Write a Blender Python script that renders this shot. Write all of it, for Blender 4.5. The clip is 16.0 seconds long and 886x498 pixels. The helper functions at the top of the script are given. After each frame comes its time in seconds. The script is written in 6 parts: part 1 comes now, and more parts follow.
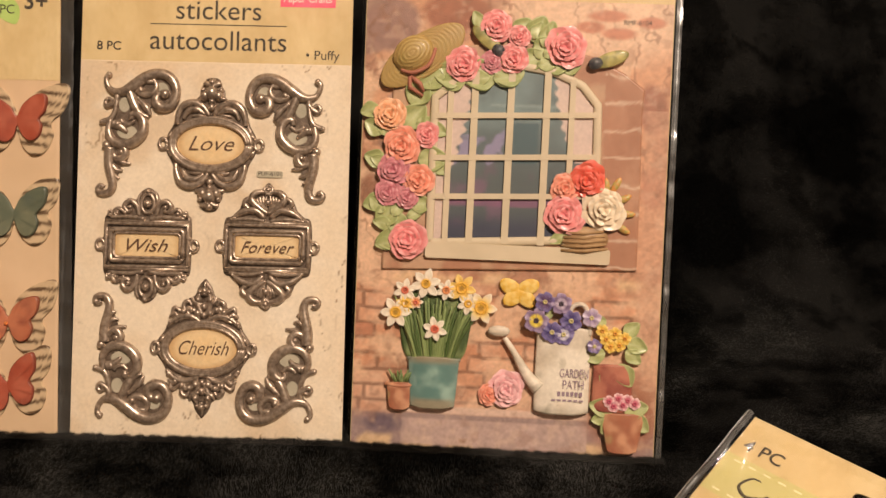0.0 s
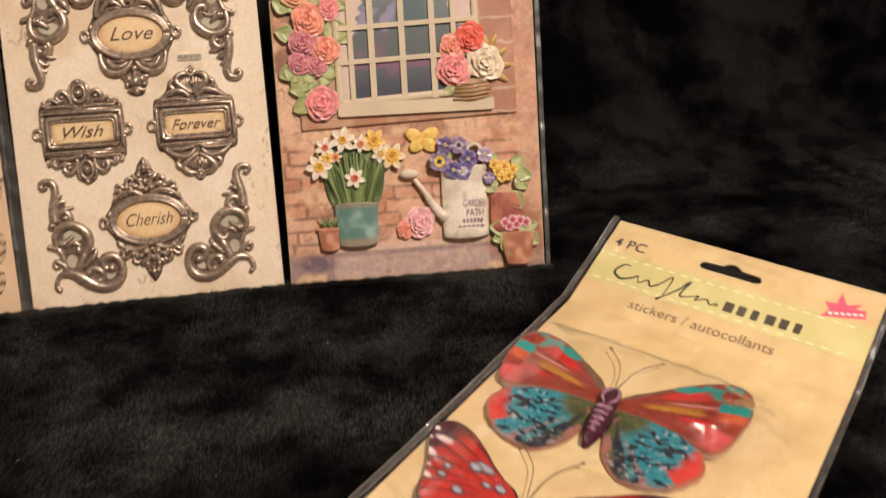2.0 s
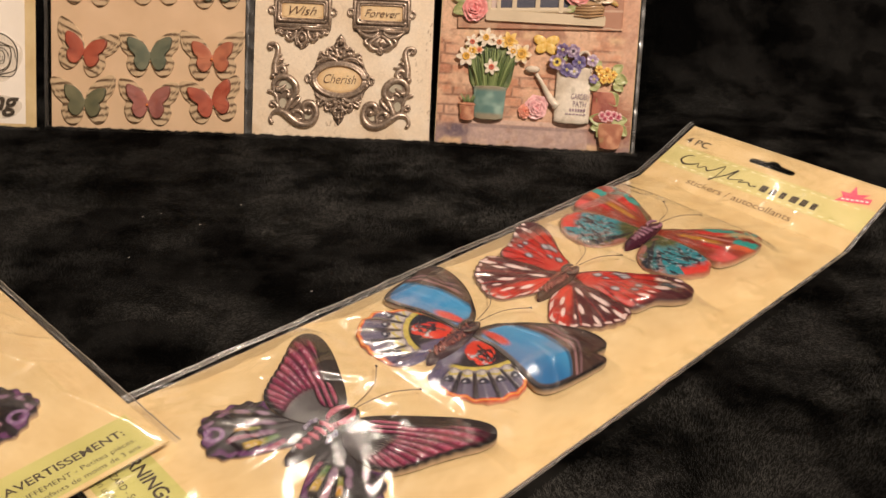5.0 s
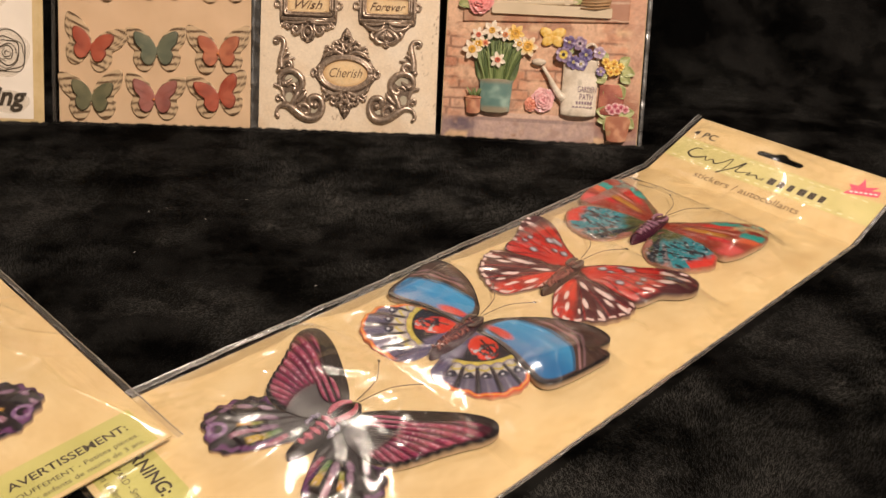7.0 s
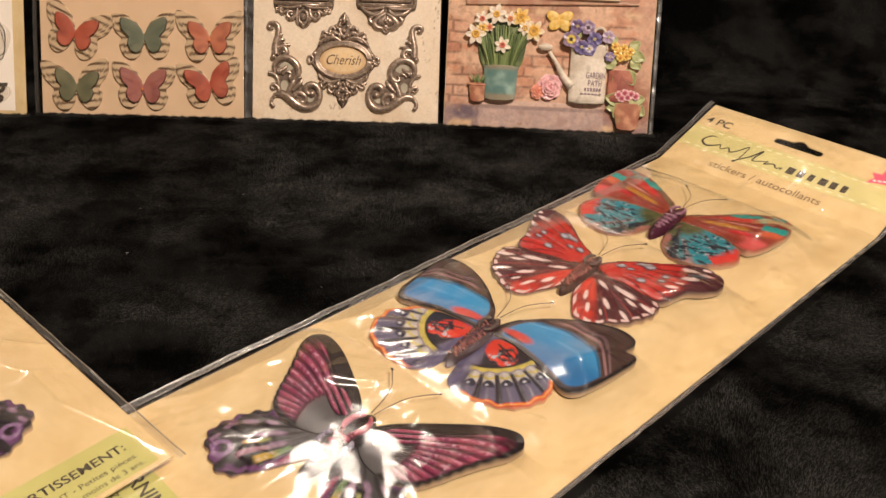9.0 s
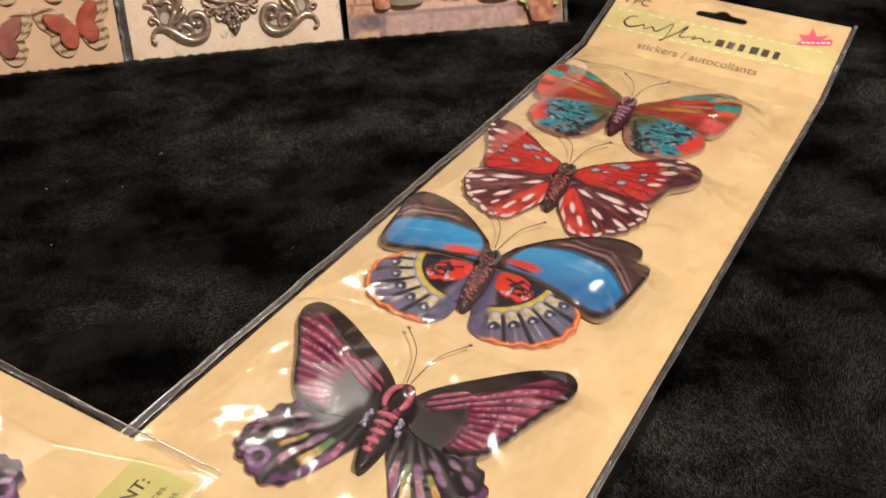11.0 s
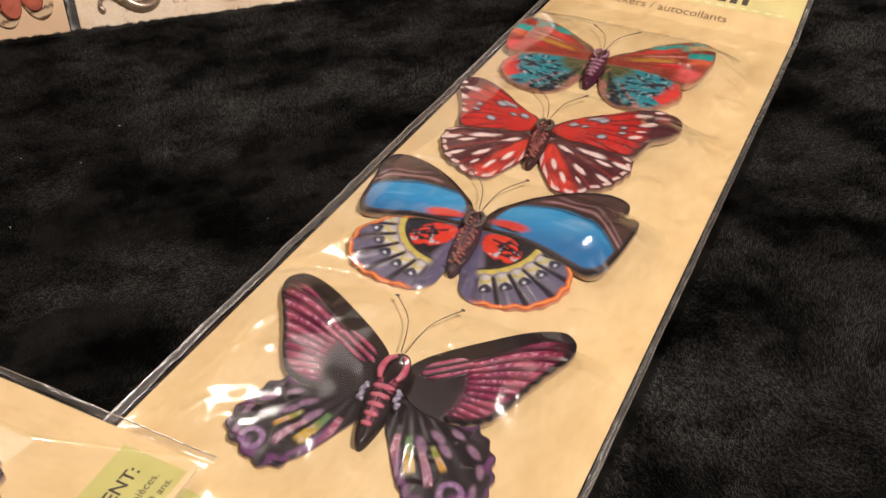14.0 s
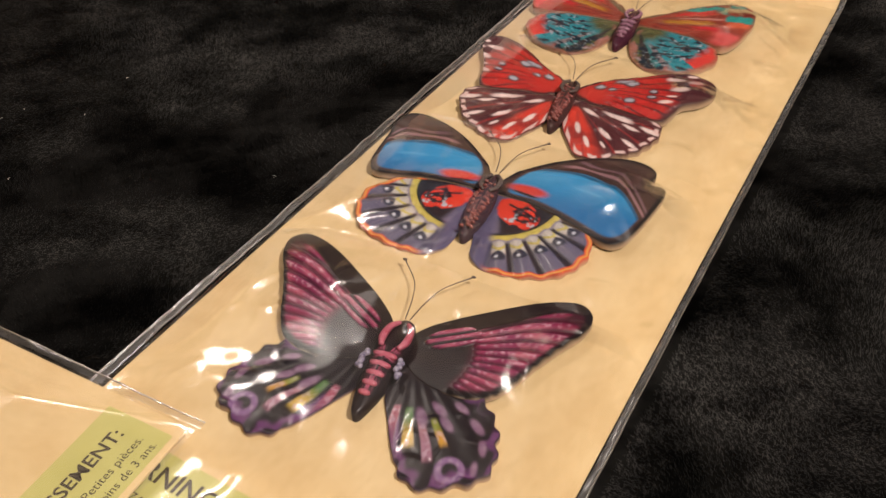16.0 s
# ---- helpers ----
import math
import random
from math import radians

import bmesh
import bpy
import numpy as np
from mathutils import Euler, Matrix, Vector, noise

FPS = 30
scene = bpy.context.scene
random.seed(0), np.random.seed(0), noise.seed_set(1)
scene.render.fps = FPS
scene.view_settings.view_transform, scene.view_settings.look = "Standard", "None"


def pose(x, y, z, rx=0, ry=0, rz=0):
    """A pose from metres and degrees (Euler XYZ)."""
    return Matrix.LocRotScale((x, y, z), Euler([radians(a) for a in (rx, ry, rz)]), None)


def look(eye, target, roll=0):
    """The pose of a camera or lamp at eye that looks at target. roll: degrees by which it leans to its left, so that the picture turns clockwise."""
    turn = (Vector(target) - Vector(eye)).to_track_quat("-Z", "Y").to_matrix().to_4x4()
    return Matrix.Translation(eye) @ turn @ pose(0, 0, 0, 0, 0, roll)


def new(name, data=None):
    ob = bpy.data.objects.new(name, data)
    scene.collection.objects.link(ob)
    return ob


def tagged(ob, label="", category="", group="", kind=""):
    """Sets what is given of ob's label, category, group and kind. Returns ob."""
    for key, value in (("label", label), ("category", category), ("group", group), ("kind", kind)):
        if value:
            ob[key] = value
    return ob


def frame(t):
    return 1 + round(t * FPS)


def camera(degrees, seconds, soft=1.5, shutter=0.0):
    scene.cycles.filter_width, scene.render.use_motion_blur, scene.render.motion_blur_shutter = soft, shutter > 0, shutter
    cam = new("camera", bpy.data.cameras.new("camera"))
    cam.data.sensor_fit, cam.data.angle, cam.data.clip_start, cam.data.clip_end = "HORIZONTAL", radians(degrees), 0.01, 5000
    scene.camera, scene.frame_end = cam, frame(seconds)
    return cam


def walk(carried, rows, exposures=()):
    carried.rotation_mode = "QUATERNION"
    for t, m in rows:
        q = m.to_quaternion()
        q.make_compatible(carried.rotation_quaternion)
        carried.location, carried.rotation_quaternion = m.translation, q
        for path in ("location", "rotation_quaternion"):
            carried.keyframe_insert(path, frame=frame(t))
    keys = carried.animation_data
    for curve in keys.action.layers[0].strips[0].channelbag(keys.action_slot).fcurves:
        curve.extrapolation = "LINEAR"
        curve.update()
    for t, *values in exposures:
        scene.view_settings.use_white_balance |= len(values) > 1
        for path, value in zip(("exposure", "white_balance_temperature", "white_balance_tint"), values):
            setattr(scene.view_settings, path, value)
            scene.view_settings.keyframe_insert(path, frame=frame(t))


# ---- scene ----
cam = camera(53.15, 16.0, shutter=0.4)
MM = 0.001
PATH = [
    (0.0, (0.00005, -0.00443, 0.19385), (0.00169, 0.90406, -0.22404), 1.20),
    (0.5, (-0.01073, 0.00261, 0.19477), (0.03285, 0.91154, -0.21990), 0.98),
    (1.0, (-0.01868, -0.00646, 0.19778), (0.11200, 0.89252, -0.22028), -0.10),
    (1.5, (-0.03111, -0.02698, 0.19143), (0.15526, 0.84846, -0.25452), -0.33),
    (2.0, (-0.03355, -0.06338, 0.19067), (0.14467, 0.78971, -0.29971), -0.04),
    (2.5, (-0.04205, -0.11150, 0.18772), (0.11361, 0.74647, -0.30182), 0.65),
    (3.0, (-0.05038, -0.14705, 0.18990), (0.06993, 0.72217, -0.28966), 0.90),
    (3.5, (-0.04540, -0.17742, 0.18770), (0.03825, 0.70196, -0.28102), 1.37),
    (4.0, (-0.03800, -0.19548, 0.18458), (0.01630, 0.68459, -0.28716), 2.13),
    (6.5, (-0.03305, -0.20335, 0.18232), (-0.02641, 0.66819, -0.30797), 2.41),
    (7.0, (-0.03151, -0.20081, 0.18356), (-0.02350, 0.67074, -0.30667), 2.14),
    (7.5, (-0.03137, -0.20124, 0.18244), (-0.02105, 0.67039, -0.30761), 2.26),
    (8.0, (-0.03283, -0.19995, 0.18086), (-0.02049, 0.67097, -0.31042), 2.42),
    (10.5, (-0.07279, -0.15058, 0.17710), (0.06159, 0.65876, -0.39466), 0.38),
    (11.0, (-0.08730, -0.14633, 0.17615), (0.11097, 0.62651, -0.42668), -0.06),
    (11.5, (-0.09267, -0.13847, 0.17263), (0.14303, 0.61486, -0.44133), -0.01),
    (12.0, (-0.09456, -0.13801, 0.17321), (0.15966, 0.60800, -0.44230), 0.30),
    (12.5, (-0.09599, -0.13962, 0.17520), (0.16030, 0.60534, -0.44071), 0.11),
    (13.0, (-0.09691, -0.13910, 0.17415), (0.15852, 0.60531, -0.44277), -0.05),
    (13.5, (-0.09577, -0.13828, 0.17185), (0.15479, 0.60221, -0.45176), -0.10),
    (14.0, (-0.09491, -0.13672, 0.17004), (0.14810, 0.59747, -0.46393), -0.30),
    (14.5, (-0.09453, -0.13709, 0.16979), (0.14314, 0.59692, -0.46640), -0.39),
    (15.0, (-0.09386, -0.13655, 0.16894), (0.13834, 0.59732, -0.46944), -0.20),
    (15.5, (-0.08954, -0.13126, 0.16149), (0.12944, 0.60027, -0.48421), -0.14),
    (16.0, (-0.08739, -0.13003, 0.15856), (0.11804, 0.59723, -0.49634), -0.33),
]
LIGHTNESS = [(0.0, 0.0, 6400, 10), (1.0, 0.0, 6400, 10), (2.2, 0.03, 5800, 10), (4.0, 0.0, 6080, 10), (8.0, 0.0, 6120, 10), (11.0, 0.07, 5640, 10), (14.5, 0.07, 5600, 10), (16.0, -0.10, 5640, 10)]
walk(cam, [(t, look(eye, target, roll)) for t, eye, target, roll in PATH], LIGHTNESS)

# ---- light ----
world = bpy.data.worlds.new("room_dark")
scene.world = world
world.use_nodes = True
world.node_tree.nodes["Background"].inputs[0].default_value = (1.0, 0.8, 0.6, 1)
world.node_tree.nodes["Background"].inputs[1].default_value = 0.02


def lamp(name, eye, target, size, power, colour):
    data = bpy.data.lights.new(name, "AREA")
    data.shape, data.size, data.energy, data.color = "DISK", size, power, colour
    ob = new(name, data)
    ob.matrix_world = look(eye, target)
    return ob


WARM = (1.0, 0.80, 0.62)
lamp("ceiling_lamp", (0.55, -0.75, 1.62), (0.0, 0.15, 0.0), 0.30, 47, WARM)
lamp("ceiling_lamp", (-0.32, 1.38, 1.62), (-0.05, 0.1, 0.0), 0.24, 11.5, WARM)


# ---- materials ----
def material(name, rough=0.5, metal=0.0, colour=(0.5, 0.5, 0.5), spec=0.5):
    m = bpy.data.materials.new(name)
    m.use_nodes = True
    b = m.node_tree.nodes["Principled BSDF"]
    b.inputs["Base Color"].default_value = (*colour, 1)
    b.inputs["Roughness"].default_value = rough
    b.inputs["Metallic"].default_value = metal
    b.inputs["Specular IOR Level"].default_value = spec
    return m, m.node_tree.nodes, m.node_tree.links, b


def coords(n, l, scale=1.0, stretch=(1, 1, 1)):
    c = n.new("ShaderNodeTexCoord")
    mp = n.new("ShaderNodeMapping")
    mp.inputs["Scale"].default_value = [scale * s for s in stretch]
    l.new(c.outputs["Object"], mp.inputs["Vector"])
    return mp.outputs["Vector"]


def noise_node(n, l, vec, scale, detail=4.0, rough=0.55):
    t = n.new("ShaderNodeTexNoise")
    t.inputs["Scale"].default_value = scale
    t.inputs["Detail"].default_value = detail
    t.inputs["Roughness"].default_value = rough
    l.new(vec, t.inputs["Vector"])
    return t.outputs["Fac"]


def ramp(n, l, fac, stops):
    r = n.new("ShaderNodeValToRGB")
    e = r.color_ramp.elements
    while len(e) < len(stops):
        e.new(0.5)
    for s, (p, c) in zip(e, stops):
        s.position, s.color = p, (*c, 1)
    l.new(fac, r.inputs["Fac"])
    return r.outputs["Color"]


def bump(n, l, b, height, strength, distance):
    k = n.new("ShaderNodeBump")
    k.inputs["Strength"].default_value = strength
    k.inputs["Distance"].default_value = distance
    l.new(height, k.inputs["Height"])
    l.new(k.outputs["Normal"], b.inputs["Normal"])


def mottled(name, low, high, scale, rough=0.6, fine=1200.0, depth=0.00005, spec=0.4, stretch=(1, 1, 1), metal=0.0):
    """Two scales of variation: broad clouds of colour and a fine grain in the relief and the gloss."""
    m, n, l, b = material(name, rough, metal, low, spec)
    v = coords(n, l, 1.0, stretch)
    a = noise_node(n, l, v, scale, 5.0)
    l.new(ramp(n, l, a, [(0.3, low), (0.7, high)]), b.inputs["Base Color"])
    f = noise_node(n, l, v, fine, 3.0)
    bump(n, l, b, f, 0.5, depth)
    mr = n.new("ShaderNodeMapRange")
    mr.inputs["To Min"].default_value, mr.inputs["To Max"].default_value = rough * 0.8, min(1, rough * 1.25)
    l.new(f, mr.inputs["Value"])
    l.new(mr.outputs["Result"], b.inputs["Roughness"])
    return m


def printed(name, rough=0.45, coat=0.0, grain=900.0, spec=0.5):
    """A surface that takes its ink from the mesh's own colours."""
    m, n, l, b = material(name, rough, spec=spec)
    a = n.new("ShaderNodeAttribute")
    a.attribute_name = "ink"
    v = coords(n, l)
    f = noise_node(n, l, v, grain, 4.0)
    mix = n.new("ShaderNodeMix")
    mix.data_type, mix.blend_type = "RGBA", "MULTIPLY"
    mix.inputs["Factor"].default_value = 1.0
    l.new(a.outputs["Color"], mix.inputs[6])
    l.new(ramp(n, l, f, [(0.3, (0.86, 0.86, 0.86)), (0.7, (1, 1, 1))]), mix.inputs[7])
    l.new(mix.outputs[2], b.inputs["Base Color"])
    b.inputs["Coat Weight"].default_value = coat
    b.inputs["Coat Roughness"].default_value = 0.12
    bump(n, l, b, f, 0.35, 0.00006)
    return m


def kraft_material():
    m, n, l, b = material("kraft_card", 0.6, 0.0, (0.6, 0.45, 0.24), 0.4)
    v = coords(n, l, 1.0, (1.0, 0.7, 1))
    a, f = noise_node(n, l, v, 70.0, 6.0, 0.62), noise_node(n, l, coords(n, l, 1.0, (1.0, 0.4, 1)), 900.0, 3.0)
    mix = n.new("ShaderNodeMix")
    mix.data_type, mix.blend_type = "RGBA", "MULTIPLY"
    mix.inputs["Factor"].default_value = 1.0
    l.new(ramp(n, l, a, [(0.30, (0.57, 0.425, 0.215)), (0.50, (0.64, 0.495, 0.265)), (0.70, (0.70, 0.56, 0.32))]), mix.inputs[6])
    l.new(ramp(n, l, f, [(0.35, (0.95, 0.94, 0.92)), (0.6, (1, 1, 1))]), mix.inputs[7])
    l.new(mix.outputs[2], b.inputs["Base Color"])
    bump(n, l, b, f, 0.4, 0.00005)
    return m


M_KRAFT = kraft_material()
M_CREAM = mottled("cream_card", (0.75, 0.625, 0.475), (0.83, 0.705, 0.555), 60.0, 0.6)
M_TAN = mottled("tan_card", (0.60, 0.43, 0.27), (0.68, 0.50, 0.33), 50.0, 0.6)
M_WHITE = mottled("white_card", (0.80, 0.74, 0.66), (0.86, 0.80, 0.72), 60.0, 0.6)
M_INK = mottled("dark_ink", (0.045, 0.035, 0.025), (0.075, 0.06, 0.045), 300.0, 0.6)
M_BROWN_INK = mottled("brown_ink", (0.16, 0.10, 0.05), (0.22, 0.14, 0.075), 300.0, 0.6)
M_GREEN_BAND = mottled("pale_green_print", (0.55, 0.50, 0.22), (0.64, 0.58, 0.29), 70.0, 0.6)
M_GREEN_LABEL = mottled("olive_label_print", (0.44, 0.42, 0.14), (0.52, 0.50, 0.19), 70.0, 0.6)
M_STITCH = mottled("cream_dashes", (0.75, 0.70, 0.45), (0.80, 0.76, 0.52), 200.0, 0.6)
M_PINK = mottled("pink_print", (0.80, 0.10, 0.18), (0.86, 0.16, 0.25), 80.0, 0.55)
M_PALE_PRINT = mottled("pale_print", (0.85, 0.70, 0.66), (0.88, 0.75, 0.70), 100.0, 0.6)
M_LEAF_GREEN = mottled("leaf_green_print", (0.36, 0.52, 0.14), (0.46, 0.62, 0.2), 70.0, 0.6)
M_INKED = printed("printed_card", 0.5, 0.15)
M_STICKER = printed("printed_foam", 0.5, 0.10, 700.0)
M_WING = printed("glossy_wing", 0.36, 0.05, spec=0.28)
M_PEWTER = mottled("aged_pewter", (0.235, 0.178, 0.138), (0.58, 0.475, 0.385), 700.0, 0.33, 2500.0, 0.00003, metal=0.7)
M_PATINA = mottled("dark_patina", (0.12, 0.088, 0.066), (0.26, 0.20, 0.155), 500.0, 0.42, fine=2500.0, depth=0.00003, metal=0.6)
M_RECESS = mottled("grey_recess", (0.36, 0.33, 0.25), (0.48, 0.43, 0.33), 150.0, 0.6)
M_WIRE = mottled("dark_wire", (0.07, 0.055, 0.05), (0.12, 0.09, 0.08), 400.0, 0.4)
M_GEM, _, _, _b = material("amber_gem", 0.05, 0.0, (0.9, 0.35, 0.12))
_b.inputs["Transmission Weight"].default_value = 0.4


def film_material(name, gain=1.0, rough=0.04, crinkle=0.25, tint=(0.97, 0.96, 0.95), broad=0.30, share=0.5, drawn=0.0):
    m = bpy.data.materials.new(name)
    m.use_nodes = True
    n, l = m.node_tree.nodes, m.node_tree.links
    n.clear()
    out = n.new("ShaderNodeOutputMaterial")
    mix = n.new("ShaderNodeMixShader")
    clear = n.new("ShaderNodeBsdfTransparent")
    clear.inputs["Color"].default_value = (*tint, 1)
    gloss = n.new("ShaderNodeBsdfGlossy")
    gloss.inputs["Roughness"].default_value = rough
    gloss.inputs["Anisotropy"].default_value = drawn
    if drawn:
        tan = n.new("ShaderNodeTangent")
        tan.direction_type, tan.axis = "RADIAL", "Z"
        l.new(tan.outputs["Tangent"], gloss.inputs["Tangent"])
    haze = n.new("ShaderNodeBsdfGlossy")
    haze.inputs["Roughness"].default_value = broad
    both = n.new("ShaderNodeMixShader")
    both.inputs["Fac"].default_value = share
    fres = n.new("ShaderNodeFresnel")
    fres.inputs["IOR"].default_value = 1.5
    mul = n.new("ShaderNodeMath")
    mul.operation, mul.use_clamp = "MULTIPLY", True
    mul.inputs[1].default_value = gain
    v = coords(n, l)
    f = noise_node(n, l, v, 30.0, 2.0, 0.35)
    k = n.new("ShaderNodeBump")
    k.inputs["Strength"].default_value = crinkle
    k.inputs["Distance"].default_value = 0.0015
    l.new(f, k.inputs["Height"])
    l.new(k.outputs["Normal"], gloss.inputs["Normal"])
    l.new(k.outputs["Normal"], haze.inputs["Normal"])
    l.new(gloss.outputs["BSDF"], both.inputs[1])
    l.new(haze.outputs["BSDF"], both.inputs[2])
    l.new(fres.outputs["Fac"], mul.inputs[0])
    l.new(mul.outputs["Value"], mix.inputs["Fac"])
    l.new(clear.outputs["BSDF"], mix.inputs[1])
    l.new(both.outputs["Shader"], mix.inputs[2])
    l.new(mix.outputs["Shader"], out.inputs["Surface"])
    return m


M_FILM = film_material("clear_film", 1.7, 0.105, 0.06, broad=0.24, share=0.14, drawn=0.8)
M_FILM_FLAT = film_material("taut_film", 0.7, 0.08, 0.12)
M_SEAL = film_material("sealed_film_edge", 5.0, 0.22, 0.10, (0.93, 0.92, 0.90), broad=0.5, share=0.45, drawn=0.6)
M_RIM = film_material("film_rim", 9.0, 0.22, 0.10, (0.85, 0.85, 0.84), share=0.4)
M_STAMP = film_material("clear_stamp", 1.2, 0.15, 0.3, (0.86, 0.83, 0.78))


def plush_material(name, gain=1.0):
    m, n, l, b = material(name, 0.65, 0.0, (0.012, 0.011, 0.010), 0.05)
    # pale and dark patches painted in for how the brushed nap catches light
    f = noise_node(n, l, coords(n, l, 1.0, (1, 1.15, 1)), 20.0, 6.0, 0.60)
    nap_sheen = ramp(n, l, f, [(q, [gain * v for v in c]) for q, c in ((0.40, (0.0046, 0.0044, 0.0041)), (0.46, (0.022, 0.0211, 0.0197)), (0.60, (0.060, 0.0577, 0.0541)))])
    # smaller blotches of painted nap shade, multiplied over the patches
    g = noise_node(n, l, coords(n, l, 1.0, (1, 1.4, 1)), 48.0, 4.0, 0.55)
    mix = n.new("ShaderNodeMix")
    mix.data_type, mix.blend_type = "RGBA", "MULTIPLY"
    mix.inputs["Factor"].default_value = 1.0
    l.new(nap_sheen, mix.inputs[6])
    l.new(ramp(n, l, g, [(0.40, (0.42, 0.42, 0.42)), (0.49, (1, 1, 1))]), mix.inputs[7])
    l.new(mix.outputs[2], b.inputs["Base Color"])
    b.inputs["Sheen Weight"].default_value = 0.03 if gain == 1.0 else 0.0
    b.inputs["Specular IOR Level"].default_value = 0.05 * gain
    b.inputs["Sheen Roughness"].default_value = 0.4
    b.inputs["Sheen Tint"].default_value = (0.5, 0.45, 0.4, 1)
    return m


M_PLUSH = plush_material("black_plush")
# the plush colour darkened, so the backing carries the shade between the fibres
M_SHADED_BACKING = plush_material("shaded_plush_backing", 0.16)
M_WALL = mottled("plain_wall_paint", (0.55, 0.48, 0.38), (0.60, 0.52, 0.42), 2.0, 0.8, 80.0, 0.0005)
M_CEILING = mottled("ceiling_paint", (0.75, 0.70, 0.62), (0.8, 0.75, 0.67), 2.0, 0.85, 80.0, 0.0005)
M_BOARD = mottled("dark_board", (0.05, 0.04, 0.035), (0.09, 0.07, 0.06), 6.0, 0.6, 60.0, 0.0005)


# ---- shape helpers (millimetres in a thing's own frame) ----
def mesh_of(name, verts, faces, mat, ink=None, smooth=True):
    me = bpy.data.meshes.new(name)
    me.from_pydata([tuple(p) for p in np.asarray(verts, float) * MM], [], [tuple(f) for f in faces])
    me.materials.append(mat)
    if smooth:
        me.polygons.foreach_set("use_smooth", [True] * len(me.polygons))
    if ink is not None:
        a = me.color_attributes.new("ink", "FLOAT_COLOR", "POINT")
        c = np.ones((len(verts), 4))
        c[:, :3] = np.clip(ink, 0.0, 1.0)
        a.data.foreach_set("color", c.ravel())
    me.update()
    return me


def part(name, me, parent, label="", m=None):
    ob = new(name, me)
    ob.parent = parent
    if m is not None:
        ob.matrix_basis = m
    if label:
        tagged(ob, label)
    return ob


def at(x, y, z=0.0, turn=0.0):
    return pose(x * MM, y * MM, z * MM, 0, 0, turn)


def thing(name, m, label, category, group=""):
    ob = new(name)
    ob.empty_display_size = 0.02
    ob.matrix_basis = m
    return tagged(ob, label, category, group)


def axes(origin, u, v):
    u, v = Vector(u).normalized(), Vector(v).normalized()
    w = u.cross(v).normalized()
    v = w.cross(u)
    m = Matrix((u, v, w)).transposed().to_4x4()
    return Matrix.Translation(origin) @ m


def leaning(x, y, z, turn, lean):
    """The frame of a card that stands at (x, y, z): x along its foot, y up its face, z out of its face."""
    return pose(x, y, z, 0, 0, turn) @ pose(0, 0, 0, 90 - lean, 0, 0)


def spline(ctrl, per=8, closed=True):
    p = np.asarray(ctrl, float)
    k = len(p)
    out = []
    for i in range(k if closed else k - 1):
        if closed:
            a, b, c, d = p[i - 1], p[i], p[(i + 1) % k], p[(i + 2) % k]
        else:
            a, b, c, d = p[max(i - 1, 0)], p[i], p[i + 1], p[min(i + 2, k - 1)]
        for s in np.arange(per) / per:
            out.append(0.5 * (2 * b + (c - a) * s + (2 * a - 5 * b + 4 * c - d) * s * s + (3 * b - a - 3 * c + d) * s ** 3))
    if not closed:
        out.append(p[-1])
    return np.array(out)


def vnoise(x, y, size, seed=0):
    """Smooth value noise in 0..1 with cells of that size."""
    r = np.random.RandomState(seed).rand(64, 64)
    x, y = np.asarray(x, float) / size + 1000.0, np.asarray(y, float) / size + 1000.0
    i, j = np.floor(x).astype(int), np.floor(y).astype(int)
    f, g = x - i, y - j
    f, g = f * f * (3 - 2 * f), g * g * (3 - 2 * g)
    i0, i1, j0, j1 = i % 64, (i + 1) % 64, j % 64, (j + 1) % 64
    return (r[i0, j0] * (1 - f) + r[i1, j0] * f) * (1 - g) + (r[i0, j1] * (1 - f) + r[i1, j1] * f) * g


def fnoise(x, y, size, seed=0, octaves=3):
    return sum(vnoise(x, y, size / 2 ** k, seed + 7 * k) / 2 ** k for k in range(octaves)) / sum(1 / 2 ** k for k in range(octaves))


def step(a, b, x):
    t = np.clip((np.asarray(x, float) - a) / (b - a), 0, 1)
    return t * t * (3 - 2 * t)


def blend(base, colour, w):
    w = np.clip(np.asarray(w, float), 0, 1)[..., None]
    return base * (1 - w) + np.asarray(colour, float) * w


def flat(x, colour):
    return np.ones((len(np.atleast_1d(x)), 3)) * np.asarray(colour, float)


def dome(outline, rings=10, edge=0.8, high=1.0, power=2.5, centre=None, rise=None, paint=None, mat=None, name="sticker", z=0.0, cut=None):
    """A puffed sticker with that outline: upright edges, a cushion on top, and its ink from paint(x, y, r)."""
    o = np.asarray(outline, float)
    c = o.mean(0) if centre is None else np.asarray(centre, float)
    k = len(o)
    r = np.linspace(0, 1, rings + 1)[1:] ** 0.85
    xy = [c[None]] + [c + (o - c) * s for s in r] + [o]
    xy = np.concatenate(xy)
    rr = np.concatenate([[0.0], np.repeat(r, k), np.ones(k)])
    h = edge + high * (1 - rr ** power)
    if rise is not None:
        h = h + rise(xy[:, 0], xy[:, 1])
    h[-k:] = 0.0
    faces = [(0, 1 + i, 1 + (i + 1) % k) for i in range(k)]
    for q in range(rings):
        a = 1 + q * k
        faces += [(a + i, a + k + i, a + k + (i + 1) % k, a + (i + 1) % k) for i in range(k)]
    area = np.sum(o[:, 0] * np.roll(o[:, 1], -1) - np.roll(o[:, 0], -1) * o[:, 1])
    if area < 0:
        faces = [f[::-1] for f in faces]
    ink = paint(xy[:, 0], xy[:, 1], rr) if paint else None
    if cut is not None:
        ink[-k:] = cut
    return mesh_of(name, np.column_stack([xy, h + z]), faces, mat or M_STICKER, ink)


